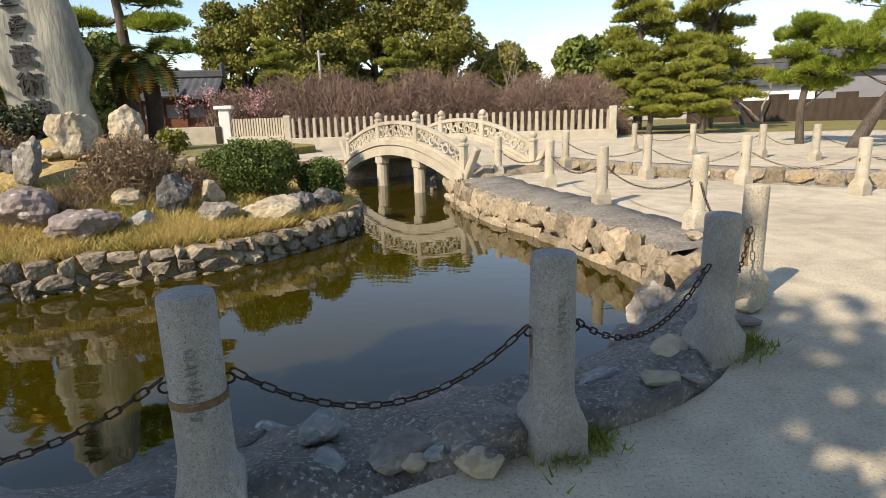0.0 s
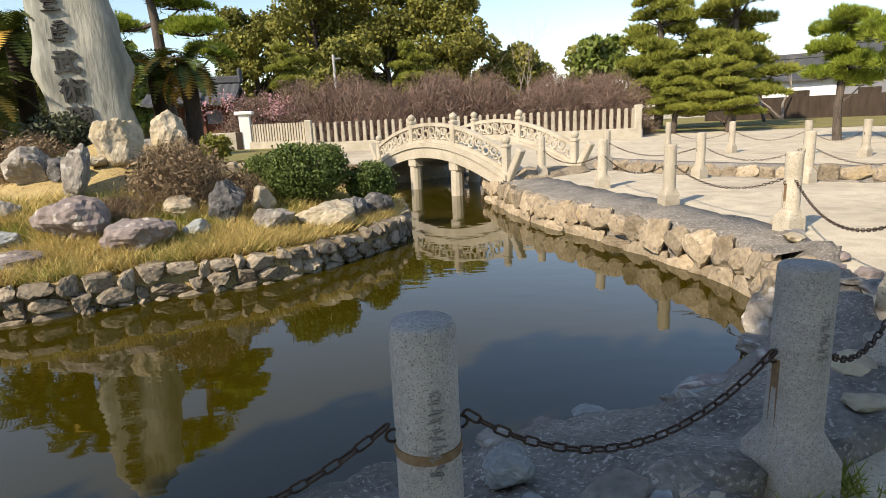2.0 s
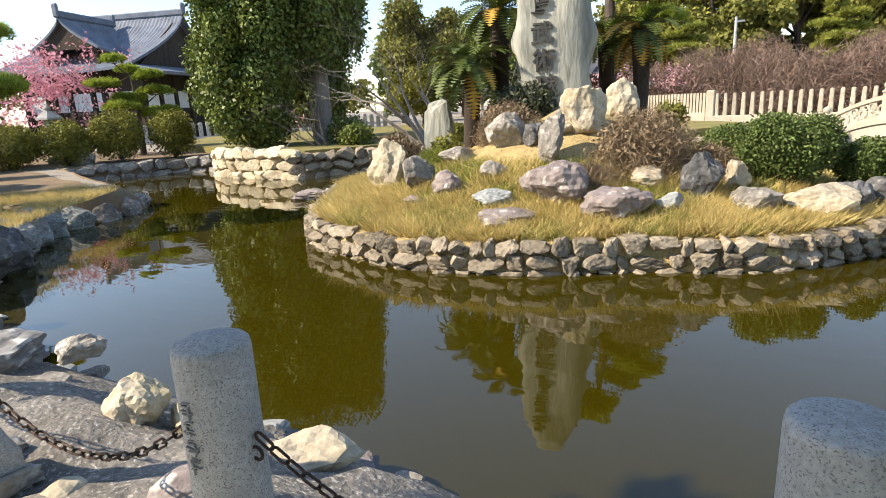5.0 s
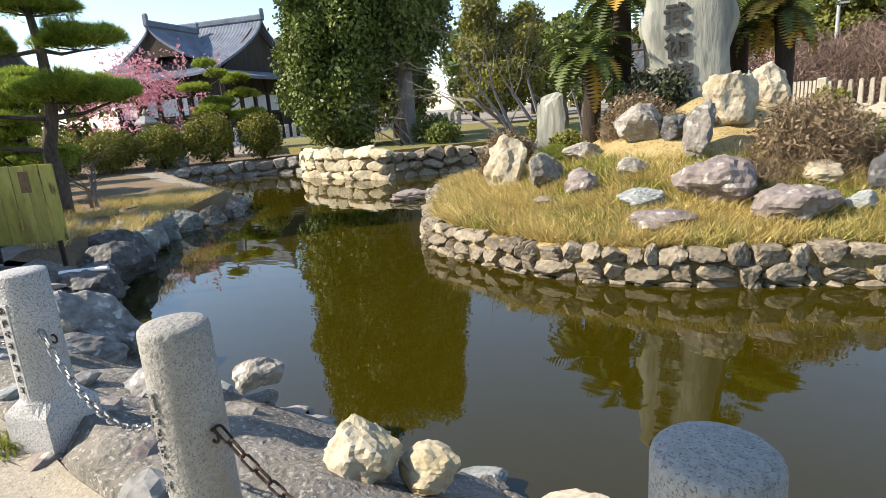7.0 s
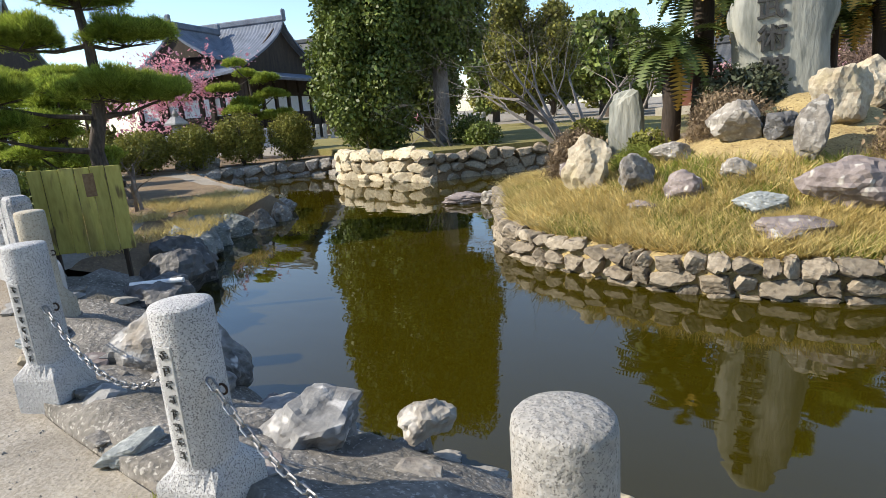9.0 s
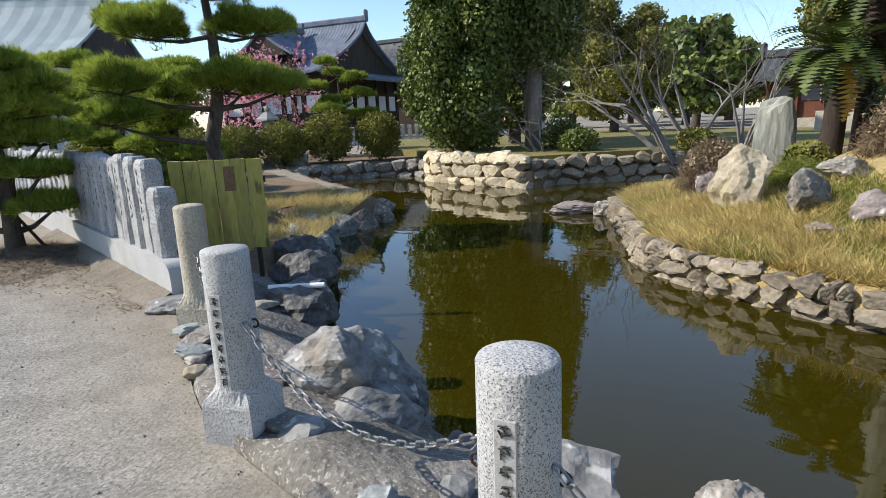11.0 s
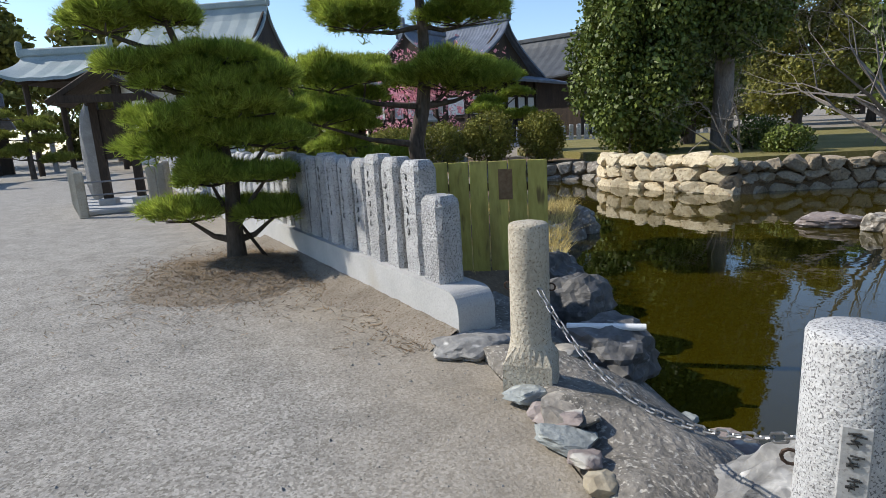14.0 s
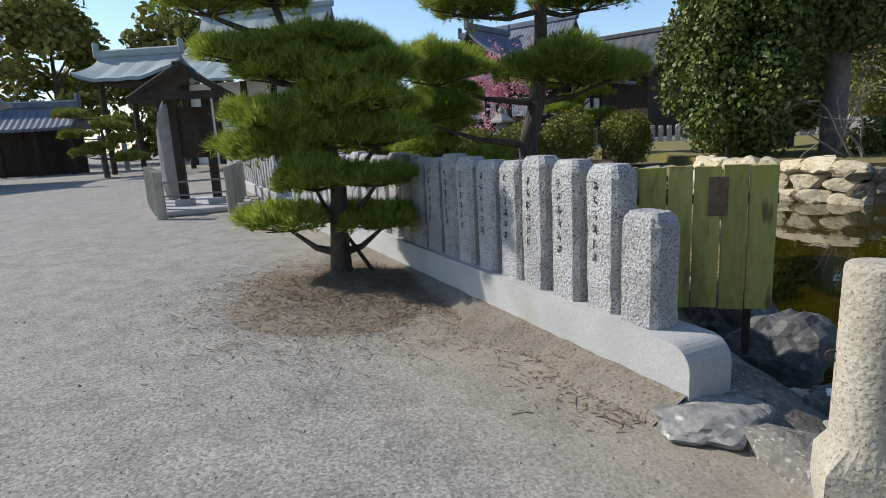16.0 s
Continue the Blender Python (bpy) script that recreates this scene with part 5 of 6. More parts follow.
for n, (x, y, r, h) in enumerate(((-20.5, 14.6, 0.5, 1.5), (-16.5, 15.6, 0.7, 1.0), (-13.5, 17.0, 0.6, 0.9), (-18.0, 16.8, 0.9, 1.3), (-20.0, 3.4, 0.9, 0.9), (-17.8, 3.2, 0.8, 0.95))):
    shrub("wild_shrub", (x, y, 0), (r, r, h), 0.06, 3000, M_LEAF_OLIVE if n % 2 == 0 else M_LEAF, "loose leafy shrub on the earth bank", 75 + n, 9, "bank shrubs")


# cycads on the island
def cycad(at, high, words, seed, dry=6, green=34, size=1.0):
    rnd = random.Random(seed)
    ob = thing("cycad", words, "cycad", pose(*at))
    bm = bmesh.new()
    limb(bm, [(0, 0, -0.2), (0.05, 0, high * 0.5), (0, 0.05, high)], [0.17, 0.15, 0.17], 10)
    part("trunk", bm, M_WOOD_DARK, ob, smooth=True)
    for mat, count, name, low in ((M_CYCAD, green, "fronds", 0.0), (M_CYCAD_DRY, dry, "dry_fronds", -0.5)):
        v, f = [], []
        for k in range(count):
            a, el = rnd.uniform(0, 6.28), rnd.uniform(-0.1, 1.2) + low
            out = Vector((math.cos(a), math.sin(a), 0))
            length = rnd.uniform(0.8, 1.15) * size
            p, e = Vector((0, 0, high)), el
            for j in range(16):
                d = out * math.cos(e) + Vector((0, 0, math.sin(e)))
                q = p + d * (length / 16)
                e -= 0.10
                side = Vector((-out.y, out.x, 0))
                leaf = 0.20 * size * math.sin(math.pi * (j + 1.5) / 18)
                for sgn in (-1, 1):
                    n = len(v)
                    tip = p + side * (sgn * leaf) + d * (leaf * 0.5) + Vector((0, 0, leaf * 0.15))
                    v.extend([p, q, tip])
                    f.append((n, n + 1, n + 2))
                p = q
        if count:
            from_lists(name, v, f, mat, ob)
    return ob


cycad((-8.35, 9.9, 0.5), 1.6, "cycad palm with green fronds beside the stele", 1, 2, 60)
cycad((-8.1, 10.6, 0.8), 2.3, "taller cycad palm with a dark shaggy trunk", 2, 1, 55)
cycad((-7.5, 11.6, 0.9), 1.9, "cycad palm with yellowed dry fronds behind the stele", 3, 16, 20)
cycad((-5.8, 11.9, 0.9), 1.7, "cycad palm with orange dry fronds behind the stele", 4, 16, 18)
cycad((-6.6, 12.3, 0.7), 1.9, "dark cycad palm behind the stele", 5, 4, 30)
cloud_pine("garden_pine", (-6.9, 13.0, 0.4), [(0, 0, -0.2), (0.2, 0, 1.6), (0.1, 0.1, 3.2), (0, 0, 4.6)], [0.16, 0.13, 0.1, 0.04],
           [(0.9, 0, 3.0, 0.7, 0.6, 0.2), (-0.9, 0.2, 3.2, 0.7, 0.6, 0.2), (0.5, 0.4, 3.6, 0.7, 0.6, 0.2), (-0.3, -0.2, 4.3, 0.9, 0.8, 0.25), (1.1, 0.2, 2.55, 0.5, 0.5, 0.16)], 5000, "tall pine rising behind the stele", 37, 0.12, M_PINE, 0.009, 7)

# ---- far side: white pillar fence, plum grove, hut, woods ----
LONG_FENCE_A, LONG_FENCE_B = Vector((-7.3, 28.1, 0)), Vector((8.0, 27.8, 0))
pale_fence = thing("stone_pillar_fence", "long pale stone fence of pointed pillars before the plum grove", "fence", Matrix.Translation(LONG_FENCE_A))
PALE_PILLAR = bpy.data.meshes.new("pillar")
b = bmesh.new()
box(b, 0.19, 0.15, 0.98, pose(0, 0, 0.49))
for v in b.verts:
    if v.co.z > 0.9:
        v.co.x *= 0.75
bmesh.ops.bevel(b, geom=list(b.edges), offset=0.025, segments=2, affect="EDGES")
b.to_mesh(PALE_PILLAR)
b.free()
PALE_PILLAR.materials.append(M_GRANITE_WARM)
part("base", box_bm(15.5, 0.35, 0.5, pose(7.6, 0, 0.2), 0.02), M_BRIDGE, pale_fence)
for k in range(45):
    place_piece("pillar", PALE_PILLAR, pose(0.2 + 0.342 * k, 0, 0.40), pale_fence)
for x in (-0.05, 15.45):
    part("corner_post", box_bm(0.34, 0.3, 1.6, pose(x, 0, 0.72), 0.04), M_BRIDGE, pale_fence)
side_fence = thing("stone_pillar_fence", "side run of the pale pillar fence going back into the trees", "fence", pose(8.2, 28.0, 0, 0, 0, 75))
part("base", box_bm(8, 0.3, 0.4, pose(4, 0, 0.2)), M_GRANITE, side_fence)
for k in range(20):
    place_piece("pillar", PALE_PILLAR, pose(0.3 + 0.39 * k, 0, 0.3), side_fence)
slat_fence = thing("slat_fence", "pale close-set slat fence beside the gate pillar", "fence", pose(-7.5, 28.1, 0, 0, 0, 166))
part("base", box_bm(3.0, 0.3, 0.6, pose(1.5, 0, 0.3)), M_BRIDGE, slat_fence)
for k in range(20):
    part("slat", box_bm(0.1, 0.06, 0.9, pose(0.12 + 0.145 * k, 0, 0.98)), M_GRANITE_WARM, slat_fence)
pillar = thing("gate_pillar", "white stone gate pillar with a dark panel", "pillar", pose(-10.6, 28.9, 0, 0, 0, 10))
part("shaft", box_bm(0.5, 0.5, 1.9, pose(0, 0, 0.95), 0.02), M_PLASTER, pillar)
part("cap", box_bm(0.85, 0.7, 0.18, pose(0, 0, 1.98), 0.04), M_PLASTER, pillar)
part("panel", box_bm(0.3, 0.05, 1.0, pose(-0.32, -0.26, 0.6)), M_WOOD_DARK, pillar)
low_wall = tagged(part("low_wall", box_bm(2.6, 0.4, 1.1, pose(-12.2, 28.6, 0.55, 0, 0, 8), 0.02), M_BRIDGE), "pale stone low wall by the hut", "wall", kind="structure")


def gable_roof(name, half_long, half_deep, eave, ridge, mat, parent, sweep=0.35, pitch_in=0.30, rib=0.3, thick=0.18, steps=12):
    """A curved two-sided roof along x with tile ribs; the slopes sag towards the eaves and the ends turn up."""
    cols = max(8, int(2 * half_long / rib) * 2)
    for sgn in (-1, 1):
        v, f = [], []
        for layer in (0, 1):
            for j in range(steps + 1):
                t = j / steps
                for i in range(cols + 1):
                    x = -half_long + 2 * half_long * i / cols
                    z = ridge + (eave - ridge) * (t ** (1 - pitch_in)) + sweep * (abs(x) / half_long) ** 4 * t
                    z += (0.05 if i % 2 else 0.0) - layer * thick
                    v.append((x, sgn * half_deep * t, z))
        row = cols + 1
        lay = row * (steps + 1)
        for j in range(steps):
            for i in range(cols):
                a = j * row + i
                f.append((a, a + 1, a + row + 1, a + row))
                f.append((lay + a, lay + a + row, lay + a + row + 1, lay + a + 1))
        for i in range(cols):
            a = steps * row + i
            f.append((a, a + 1, lay + a + 1, lay + a))
        for j in range(steps):
            for i in (0, cols):
                a = j * row + i
                f.append((a, a + row, lay + a + row, lay + a))
        from_lists("roof_slope", v, f, mat, parent)
    part("ridge", box_bm(2 * half_long + 0.2, 0.35, 0.45, pose(0, 0, ridge + 0.15), 0.08), mat, parent)
    for sgn in (-1, 1):
        part("ridge_end_tile", box_bm(0.25, 0.45, 0.9, pose(sgn * (half_long + 0.05), 0, ridge + 0.35), 0.1), mat, parent)
    return parent


def gable_wall(half_deep, eave, ridge, x, mat, parent):
    v = [(x, -half_deep * 0.8, eave + 0.1), (x, half_deep * 0.8, eave + 0.1), (x, 0, ridge - 0.25)]
    v += [(x + 0.12, a, b) for _, a, b in v]
    return from_lists("gable", v, [(0, 1, 2), (3, 5, 4), (0, 3, 4, 1), (1, 4, 5, 2), (2, 5, 3, 0)], mat, parent)


# tiled hall
hall = thing("temple_hall", "temple hall with a curved blue-grey tiled roof and white walls", "hall", pose(-48.74, 25.4, 0, 0, 0, 25))
gable_roof("hall_roof", 5.2, 6.6, 4.9, 9.0, M_TILE, hall)
gable_wall(6.6, 4.9, 9.0, 4.5, M_WOOD_DARK, hall)
part("lower_roof", box_bm(2.6, 13.0, 0.22, pose(6.0, 0, 4.75, 0, 14, 0), 0.03), M_TILE, hall)
part("wall", box_bm(9.4, 10.6, 5.0, pose(0, 0, 2.5)), M_WOOD_DARK, hall)
for k in range(6):
    part("plaster_panel", box_bm(0.06, 1.3, 1.2, pose(4.72, -4.4 + 1.77 * k, 2.85)), M_PLASTER, hall, "white plaster panel")
for k in range(5):
    part("plaster_panel", box_bm(1.35, 0.06, 1.2, pose(-3.6 + 1.8 * k, -5.32, 2.85)), M_PLASTER, hall, "white plaster panel")
for k in range(7):
    part("column", box_bm(0.28, 0.28, 4.9, pose(4.75, -5.3 + 1.77 * k, 2.45)), M_WOOD_DARK, hall)
for k in range(6):
    part("column", box_bm(0.28, 0.28, 4.9, pose(-4.5 + 1.8 * k, -5.35, 2.45)), M_WOOD_DARK, hall)
for z in (0.6, 2.1, 3.6):
    part("beam", box_bm(0.16, 10.8, 0.2, pose(4.75, 0, z)), M_WOOD_DARK, hall)
    part("beam", box_bm(9.6, 0.16, 0.2, pose(0, -5.33, z)), M_WOOD_DARK, hall)
porch = thing("entrance_gable", "small tiled gable over the hall's entrance", "gable", pose(-51.1, 24.3, 0, 0, 0, 25) @ pose(2.6, -3.6, 0, 0, 0, 90))
gable_roof("porch_roof", 2.6, 2.6, 6.2, 8.4, M_TILE, porch, 0.2)
gable_wall(2.6, 6.2, 8.4, -2.4, M_WOOD_DARK, porch)
part("post", box_bm(0.3, 0.3, 6.4, pose(-2.0, 2.0, 3.1)), M_WOOD_DARK, porch)
part("post", box_bm(0.3, 0.3, 6.4, pose(-2.0, -2.0, 3.1)), M_WOOD_DARK, porch)
rear = thing("rear_hall", "dark thatched hall roof with crossed finials", "hall", pose(-55.5, 41.0, 0, 0, 0, 20))
gable_roof("rear_roof", 7.0, 5.5, 5.5, 9.6, M_TILE_DARK, rear, rib=1.0)
part("wall", box_bm(12, 8, 5.4, pose(0, 0, 2.7)), M_WOOD_DARK, rear)
for x in (-5.5, 6.5):
    bm = bmesh.new()
    for s in (-1, 1):
        box(bm, 0.15, 0.15, 2.2, pose(x, 0, 10.4, 35 * s))
    part("crossed_finial", bm, M_WOOD_DARK, rear)
# green copper hall
copper = thing("copper_hall", "large hall with a sweeping green copper roof", "hall", pose(-55.9, 8.0, 0, 0, 0, 54))
gable_roof("copper_roof", 5.2, 7.2, 5.6, 11.0, M_COPPER, copper, 0.5, 0.35, 1.2)
gable_wall(7.2, 5.6, 11.0, 4.9, M_WOOD_DARK, copper)
part("wall", box_bm(9.0, 9.0, 5.6, pose(0, 0, 2.8)), M_PLASTER, copper)
for k in range(5):
    part("column", box_bm(0.35, 0.35, 5.6, pose(-4.4 + 2.2 * k, -4.6, 2.8)), M_WOOD_DARK, copper)
small_copper = thing("copper_pavilion", "open pavilion with a pale green flared copper roof", "pavilion", pose(-48.0, -0.9, 0, 0, 0, 60))
gable_roof("pavilion_roof", 2.5, 2.5, 5.2, 6.7, M_COPPER, small_copper, 0.4, 0.35, 1.2)
for x in (-1.6, 1.6):
    for y in (-1.5, 1.5):
        part("post", tube(bmesh.new(), (x, y, 0), (x, y, 5.2), 0.16, 0.16, 10), M_WOOD_DARK, small_copper)
part("ceiling_frame", box_bm(3.8, 3.6, 0.4, pose(0, 0, 5.2)), M_WOOD_DARK, small_copper)
corner_eave = thing("shrine_office", "shrine office with deep green copper eaves", "building", pose(-43.5, -13.2, 0, 0, 0, 65))
gable_roof("office_roof", 5.0, 4.2, 3.6, 5.6, M_COPPER, corner_eave, 0.3, 0.3, 1.2)
part("wall", box_bm(8.6, 5.4, 3.7, pose(0, 0, 1.85)), M_WOOD_DARK, corner_eave)
# roofed gate wall
gate = thing("tiled_gate", "low dark gate building with a tiled roof and white rafters", "gate", pose(-54.5, -8.2, 0, 0, 0, 78))
gable_roof("gate_roof", 3.4, 1.9, 2.9, 4.3, M_TILE, gate, 0.12, 0.2, 0.35)
for x in (-3.0, -1.0, 1.0, 3.0):
    part("post", box_bm(0.22, 0.22, 3.1, pose(x, -1.2, 1.5)), M_WOOD_DARK, gate)
part("back_wall", box_bm(6.2, 0.2, 2.9, pose(0, 1.0, 1.45)), M_WOOD_DARK, gate)
for x, y in ((-53.3, -3.9), (-53.6, -2.6), (-49.8, -10.9)):
    tagged(part("stone_marker", box_bm(0.3, 0.3, 2.4, pose(x, y, 1.15), 0.03), M_GRANITE), "tall square grey stone marker post", "stone post", "stone markers")

# ---- notice stand with its granite enclosure ----
stand = thing("notice_stand", "dark wooden roofed notice stand on stone footings", "notice stand", pose(-23.2, 0.0, 0, 0, 0, 165))
for y in (-0.35, 0.35):
    part("post", box_bm(0.17, 0.17, 2.35, pose(0, y, 1.3)), M_WOOD_DARK, stand)
    part("footing", box_bm(0.4, 0.36, 0.2, pose(0, y, 0.16), 0.02), M_CONCRETE, stand)
part("notice_panel", box_bm(0.08, 0.6, 1.1, pose(0, 0, 1.7)), M_WOOD_DARK, stand)
for s in (-1, 1):
    part("roof_slope", box_bm(1.5, 1.25, 0.13, pose(0, 0.50 * s, 2.72, -32 * s), 0.02), M_WOOD_DARK, stand)
part("ridge_cap", box_bm(1.55, 0.16, 0.14, pose(0, 0, 3.06), 0.02), M_WOOD_DARK, stand)
part("barge_board", box_bm(0.08, 1.7, 0.16, pose(-0.74, 0, 2.45)), M_WOOD_DARK, stand)
tagged(part("stone_slab", rock_bm(15, (0.5, 0.28, 2.6), 3, 8, 0.04, 0.7), M_GRANITE), "tall narrow grey stone slab behind the notice stand", "stele").matrix_world = pose(-25.0, -0.5, 1.2, 0, 0, 60)
tagged(part("stone_plinth", box_bm(3.2, 2.0, 0.12, pose(-23.7, 0.1, 0.06, 0, 0, 0), 0.03), M_CONCRETE), "low pale stone plinth under the notice stand", "plinth")
enclosure = thing("low_granite_fence", "low fence of square granite posts with metal rails", "fence", pose(-21.9, -0.85, 0))
for k, (x, y) in enumerate([(0, 0), (-0.85, -0.05), (-1.7, -0.1), (-2.6, -0.15), (-3.6, -0.2), (0.0, 1.35), (-0.9, 1.6), (-1.8, 1.75), (-2.7, 1.9), (-3.6, 2.0)]):
    part("post", box_bm(0.19, 0.19, 0.98, pose(x, y, 0.47), 0.03), M_GRANITE_WARM, enclosure)
for z in (0.45, 0.72):
    part("rail", tube(bmesh.new(), (0, 0, z), (0.0, 1.35, z), 0.018, 0.018, 8), M_STEEL, enclosure)
    part("rail", tube(bmesh.new(), (0, 1.35, z), (-3.6, 2.0, z), 0.018, 0.018, 8), M_STEEL, enclosure)
# stone lantern on the far bank
lantern = thing("stone_lantern", "grey stone lantern with a broad cap among shrubs", "stone lantern", pose(-26.7, 10.2, 0))
for name, rows, sides in (("base", [(0.35, 0), (0.35, 0.2), (0.22, 0.3)], 6), ("shaft", [(0.15, 0.3), (0.14, 1.1)], 12), ("platform", [(0.14, 1.1), (0.34, 1.25), (0.34, 1.35)], 6), ("light_box", [(0.22, 1.35), (0.22, 1.65)], 6),
                          ("cap", [(0.48, 1.65), (0.46, 1.72), (0.18, 1.95)], 6), ("jewel", [(0.08, 1.95), (0.12, 2.05), (0.02, 2.22)], 10)):
    part(name, lathe(rows, sides), M_GRANITE, lantern)

# hut across the pond
hut = thing("shrine_hut", "small dark-roofed shrine hut with red-brown walls", "hut", pose(-15.4, 35.2, 0.7, 0, 0, 8))
gable_roof("hut_roof", 2.5, 2.2, 2.0, 3.2, M_TILE_DARK, hut, 0.12, 0.25, 0.4)
part("wall", box_bm(4.0, 2.8, 2.1, pose(0, 0, 1.0)), M_WOOD_RED, hut)
for x in (-1.2, 0.0, 1.2):
    part("panel", box_bm(0.85, 0.06, 0.75, pose(x, -1.42, 1.25)), M_HOUSE, hut)
for x in (-1.95, -0.62, 0.62, 1.95):
    part("post", box_bm(0.13, 0.13, 2.1, pose(x, -1.55, 1.0)), M_WOOD_RED, hut)
part("entrance_gable", box_bm(1.6, 1.4, 0.16, pose(-0.1, -1.9, 2.25, 18), 0.04), M_TILE_DARK, hut)
part("plinth", box_bm(5.0, 3.6, 0.8, pose(0, 0, -0.38)), M_GRANITE_WARM, hut)

# plum grove: many bare trees of three kinds
rnd = random.Random(8)
kinds = []
for k in range(3):
    kinds.append(twig_shrub("plum_thicket", (0, 0, 0), (2.5, 2.3, 3.5 + 0.35 * k), 10000, M_TWIG, "leafless reddish-brown plum tree in the grove", 90 + k, 0.014, 0.42))
    v, f = [], []
    branch_lists((0, 0, -0.1), (0.1, 0, 1), 1.6, 0.12, 3, random.Random(k), v, f)
    from_lists("trunk", v, f, M_BARK, kinds[-1])
    kinds[-1]["group"] = "plum grove"
    kinds[-1]["category"] = "tree"
spots = [(x, y) for y in (31.5, 35.0, 39.0) for x in np.arange(-10.5, 9.5, 2.3)]
for n, (x, y) in enumerate(spots):
    m = pose(x + rnd.uniform(-0.6, 0.6), y + rnd.uniform(-0.8, 0.8), 0, 0, 0, rnd.uniform(0, 360))
    k = rnd.uniform(0.82, 1.12)
    m = m @ Matrix.Diagonal((k, k, k * rnd.uniform(0.85, 1.1), 1))
    if n < 3:
        kinds[n].matrix_world = m
    else:
        copy_thing(kinds[n % 3], m)
bare_tree("plum_tree", (-13.3, 33.5, 0.6), 2.6, "small pale pink blossoming plum beside the hut", 95, 5, 4, M_TWIG, 0.5, 0.05, blossom=M_PINK_PALE, blossom_count=900)
bare_tree("plum_tree", (-10.2, 31.8, 0.2), 2.8, "small plum with scattered pink blossom", 96, 5, 4, M_TWIG, 0.5, 0.05, blossom=M_PINK_PALE, blossom_count=1100)

# woods behind
for n, (x, y, h, s) in enumerate(((-19.5, 60, 12.5, 5.0), (-13, 58, 15, 6.0), (-6.5, 61, 15, 6.0), (-0.5, 60, 14, 5.0), (6, 63, 8, 4.5), (-31, 64, 8, 4.0), (-10, 52, 9, 4.5))):
    leafy_tree("camphor_tree", (x, y, 0), h, s, "large olive-green evergreen camphor tree", M_LEAF_CAMPHOR, 100 + n, 0.27, 26000, 0.12, 44, 0.5)
for n, (x, y, h, s) in enumerate(((-40, 60, 10, 5), (-26, 45, 8, 4), (-30, 52, 9, 4.5), (-38, 46, 9, 4.5))):
    leafy_tree("evergreen_tree", (x, y, 0), h, s, "dark evergreen tree behind the hut", M_LEAF, 110 + n, 0.4, 5000, 0.15, 28, 0.4)
for n, (x, y, h) in enumerate(((6.0, 56, 13), (8.5, 58, 15), (3.0, 57, 12))):
    bare_tree("bare_tree", (x, y, 0), h, "tall leafless grey tree behind the grove", 120 + n, 5, 2, radius=0.16, spread=0.45)
leafy_tree("far_pine", (13.5, 56, 0), 9.0, 3.6, "dark far pine with open crown", M_LEAF, 125, 0.4, 2600, 0.35, 22, 0.25)
for n, (x, y, h, rx) in enumerate(((12.0, 36.3, 8.5, 3.0), (16.0, 35.5, 9.5, 3.4))):
    rnd = random.Random(130 + n)
    pads = []
    for j in range(30):
        z = 1.6 + (h - 2.0) * j / 30
        r = rx * (1 - 0.55 * j / 30)
        a = rnd.uniform(0, 6.28)
        pads.append((r * 0.6 * math.cos(a), r * 0.6 * math.sin(a), z, r * 0.5, r * 0.5, 0.32))
    cloud_pine("tall_pine", (x, y, 0), [(0, 0, -0.1), (0.2, 0, 3), (0, 0.1, 6), (0, 0, h)], [0.3, 0.24, 0.15, 0.04], pads, 8500, "tall layered green pine by the sand garden", 140 + n, 0.34, M_PINE_FAR, 0.03, 6)
for n, (x, y, h, rx) in enumerate(((10.7, 30.4, 3.6, 1.4), (13.1, 29.6, 4.3, 1.5))):
    rnd = random.Random(150 + n)
    pads = []
    for j in range(16):
        z = 0.9 + (h - 1.1) * j / 16
        r = rx * (1 - 0.6 * j / 16)
        a = 2.4 * j
        pads.append((r * 0.55 * math.cos(a), r * 0.55 * math.sin(a), z, r * 0.6, r * 0.6, 0.18))
    cloud_pine("stepped_pine", (x, y, 0), [(0, 0, -0.1), (0.1, 0, 1.2), (0, 0.1, 2.4), (0, 0, h)], [0.16, 0.12, 0.08, 0.03], pads, 6500, "bright yellow-green stepped pine on the sand", 160 + n, 0.2, M_PINE_FAR, 0.016, 6)
for n, (x, y) in enumerate(((-3.2, 45.0), (-11.8, 43.0))):
    pads = [(0.7 * math.cos(2.4 * j), 0.7 * math.sin(2.4 * j), 3.4 + 0.42 * j, 1.3 - 0.1 * j, 1.3 - 0.1 * j, 0.25) for j in range(8)]
    cloud_pine("stepped_pine", (x, y, 0), [(0, 0, 0), (0.1, 0, 3), (0, 0, 6)], [0.2, 0.15, 0.05], pads, 3000, "trained pine rising over the plum grove", 165 + n, 0.3, M_PINE_FAR, 0.03, 6)
lean_pine = cloud_pine("leaning_pine", (12.8, 18.2, 0), [(0, 0, -0.1), (0.35, -0.2, 0.9), (0.8, -0.4, 1.8), (1.0, -0.5, 2.8), (1.0, -0.4, 4.2)], [0.22, 0.18, 0.16, 0.12, 0.06],
                       [(0.2, 0.3, 2.5, 0.8, 0.8, 0.4), (-0.4, 0.2, 3.2, 0.9, 0.9, 0.4), (1.5, -0.3, 2.9, 1.1, 1.0, 0.5), (0.8, -0.5, 3.6, 1.2, 1.0, 0.5), (1.8, -0.6, 3.9, 1.2, 1.1, 0.5), (0.6, 0.2, 4.4, 1.2, 1.1, 0.5), (2.2, 0, 4.8, 1.2, 1.1, 0.5), (1.3, -0.4, 5.4, 1.2, 1.1, 0.5)],
                       9000, "leaning pine with loose bright needles at the sand's edge", 170, 0.22, M_PINE, 0.012, 7)
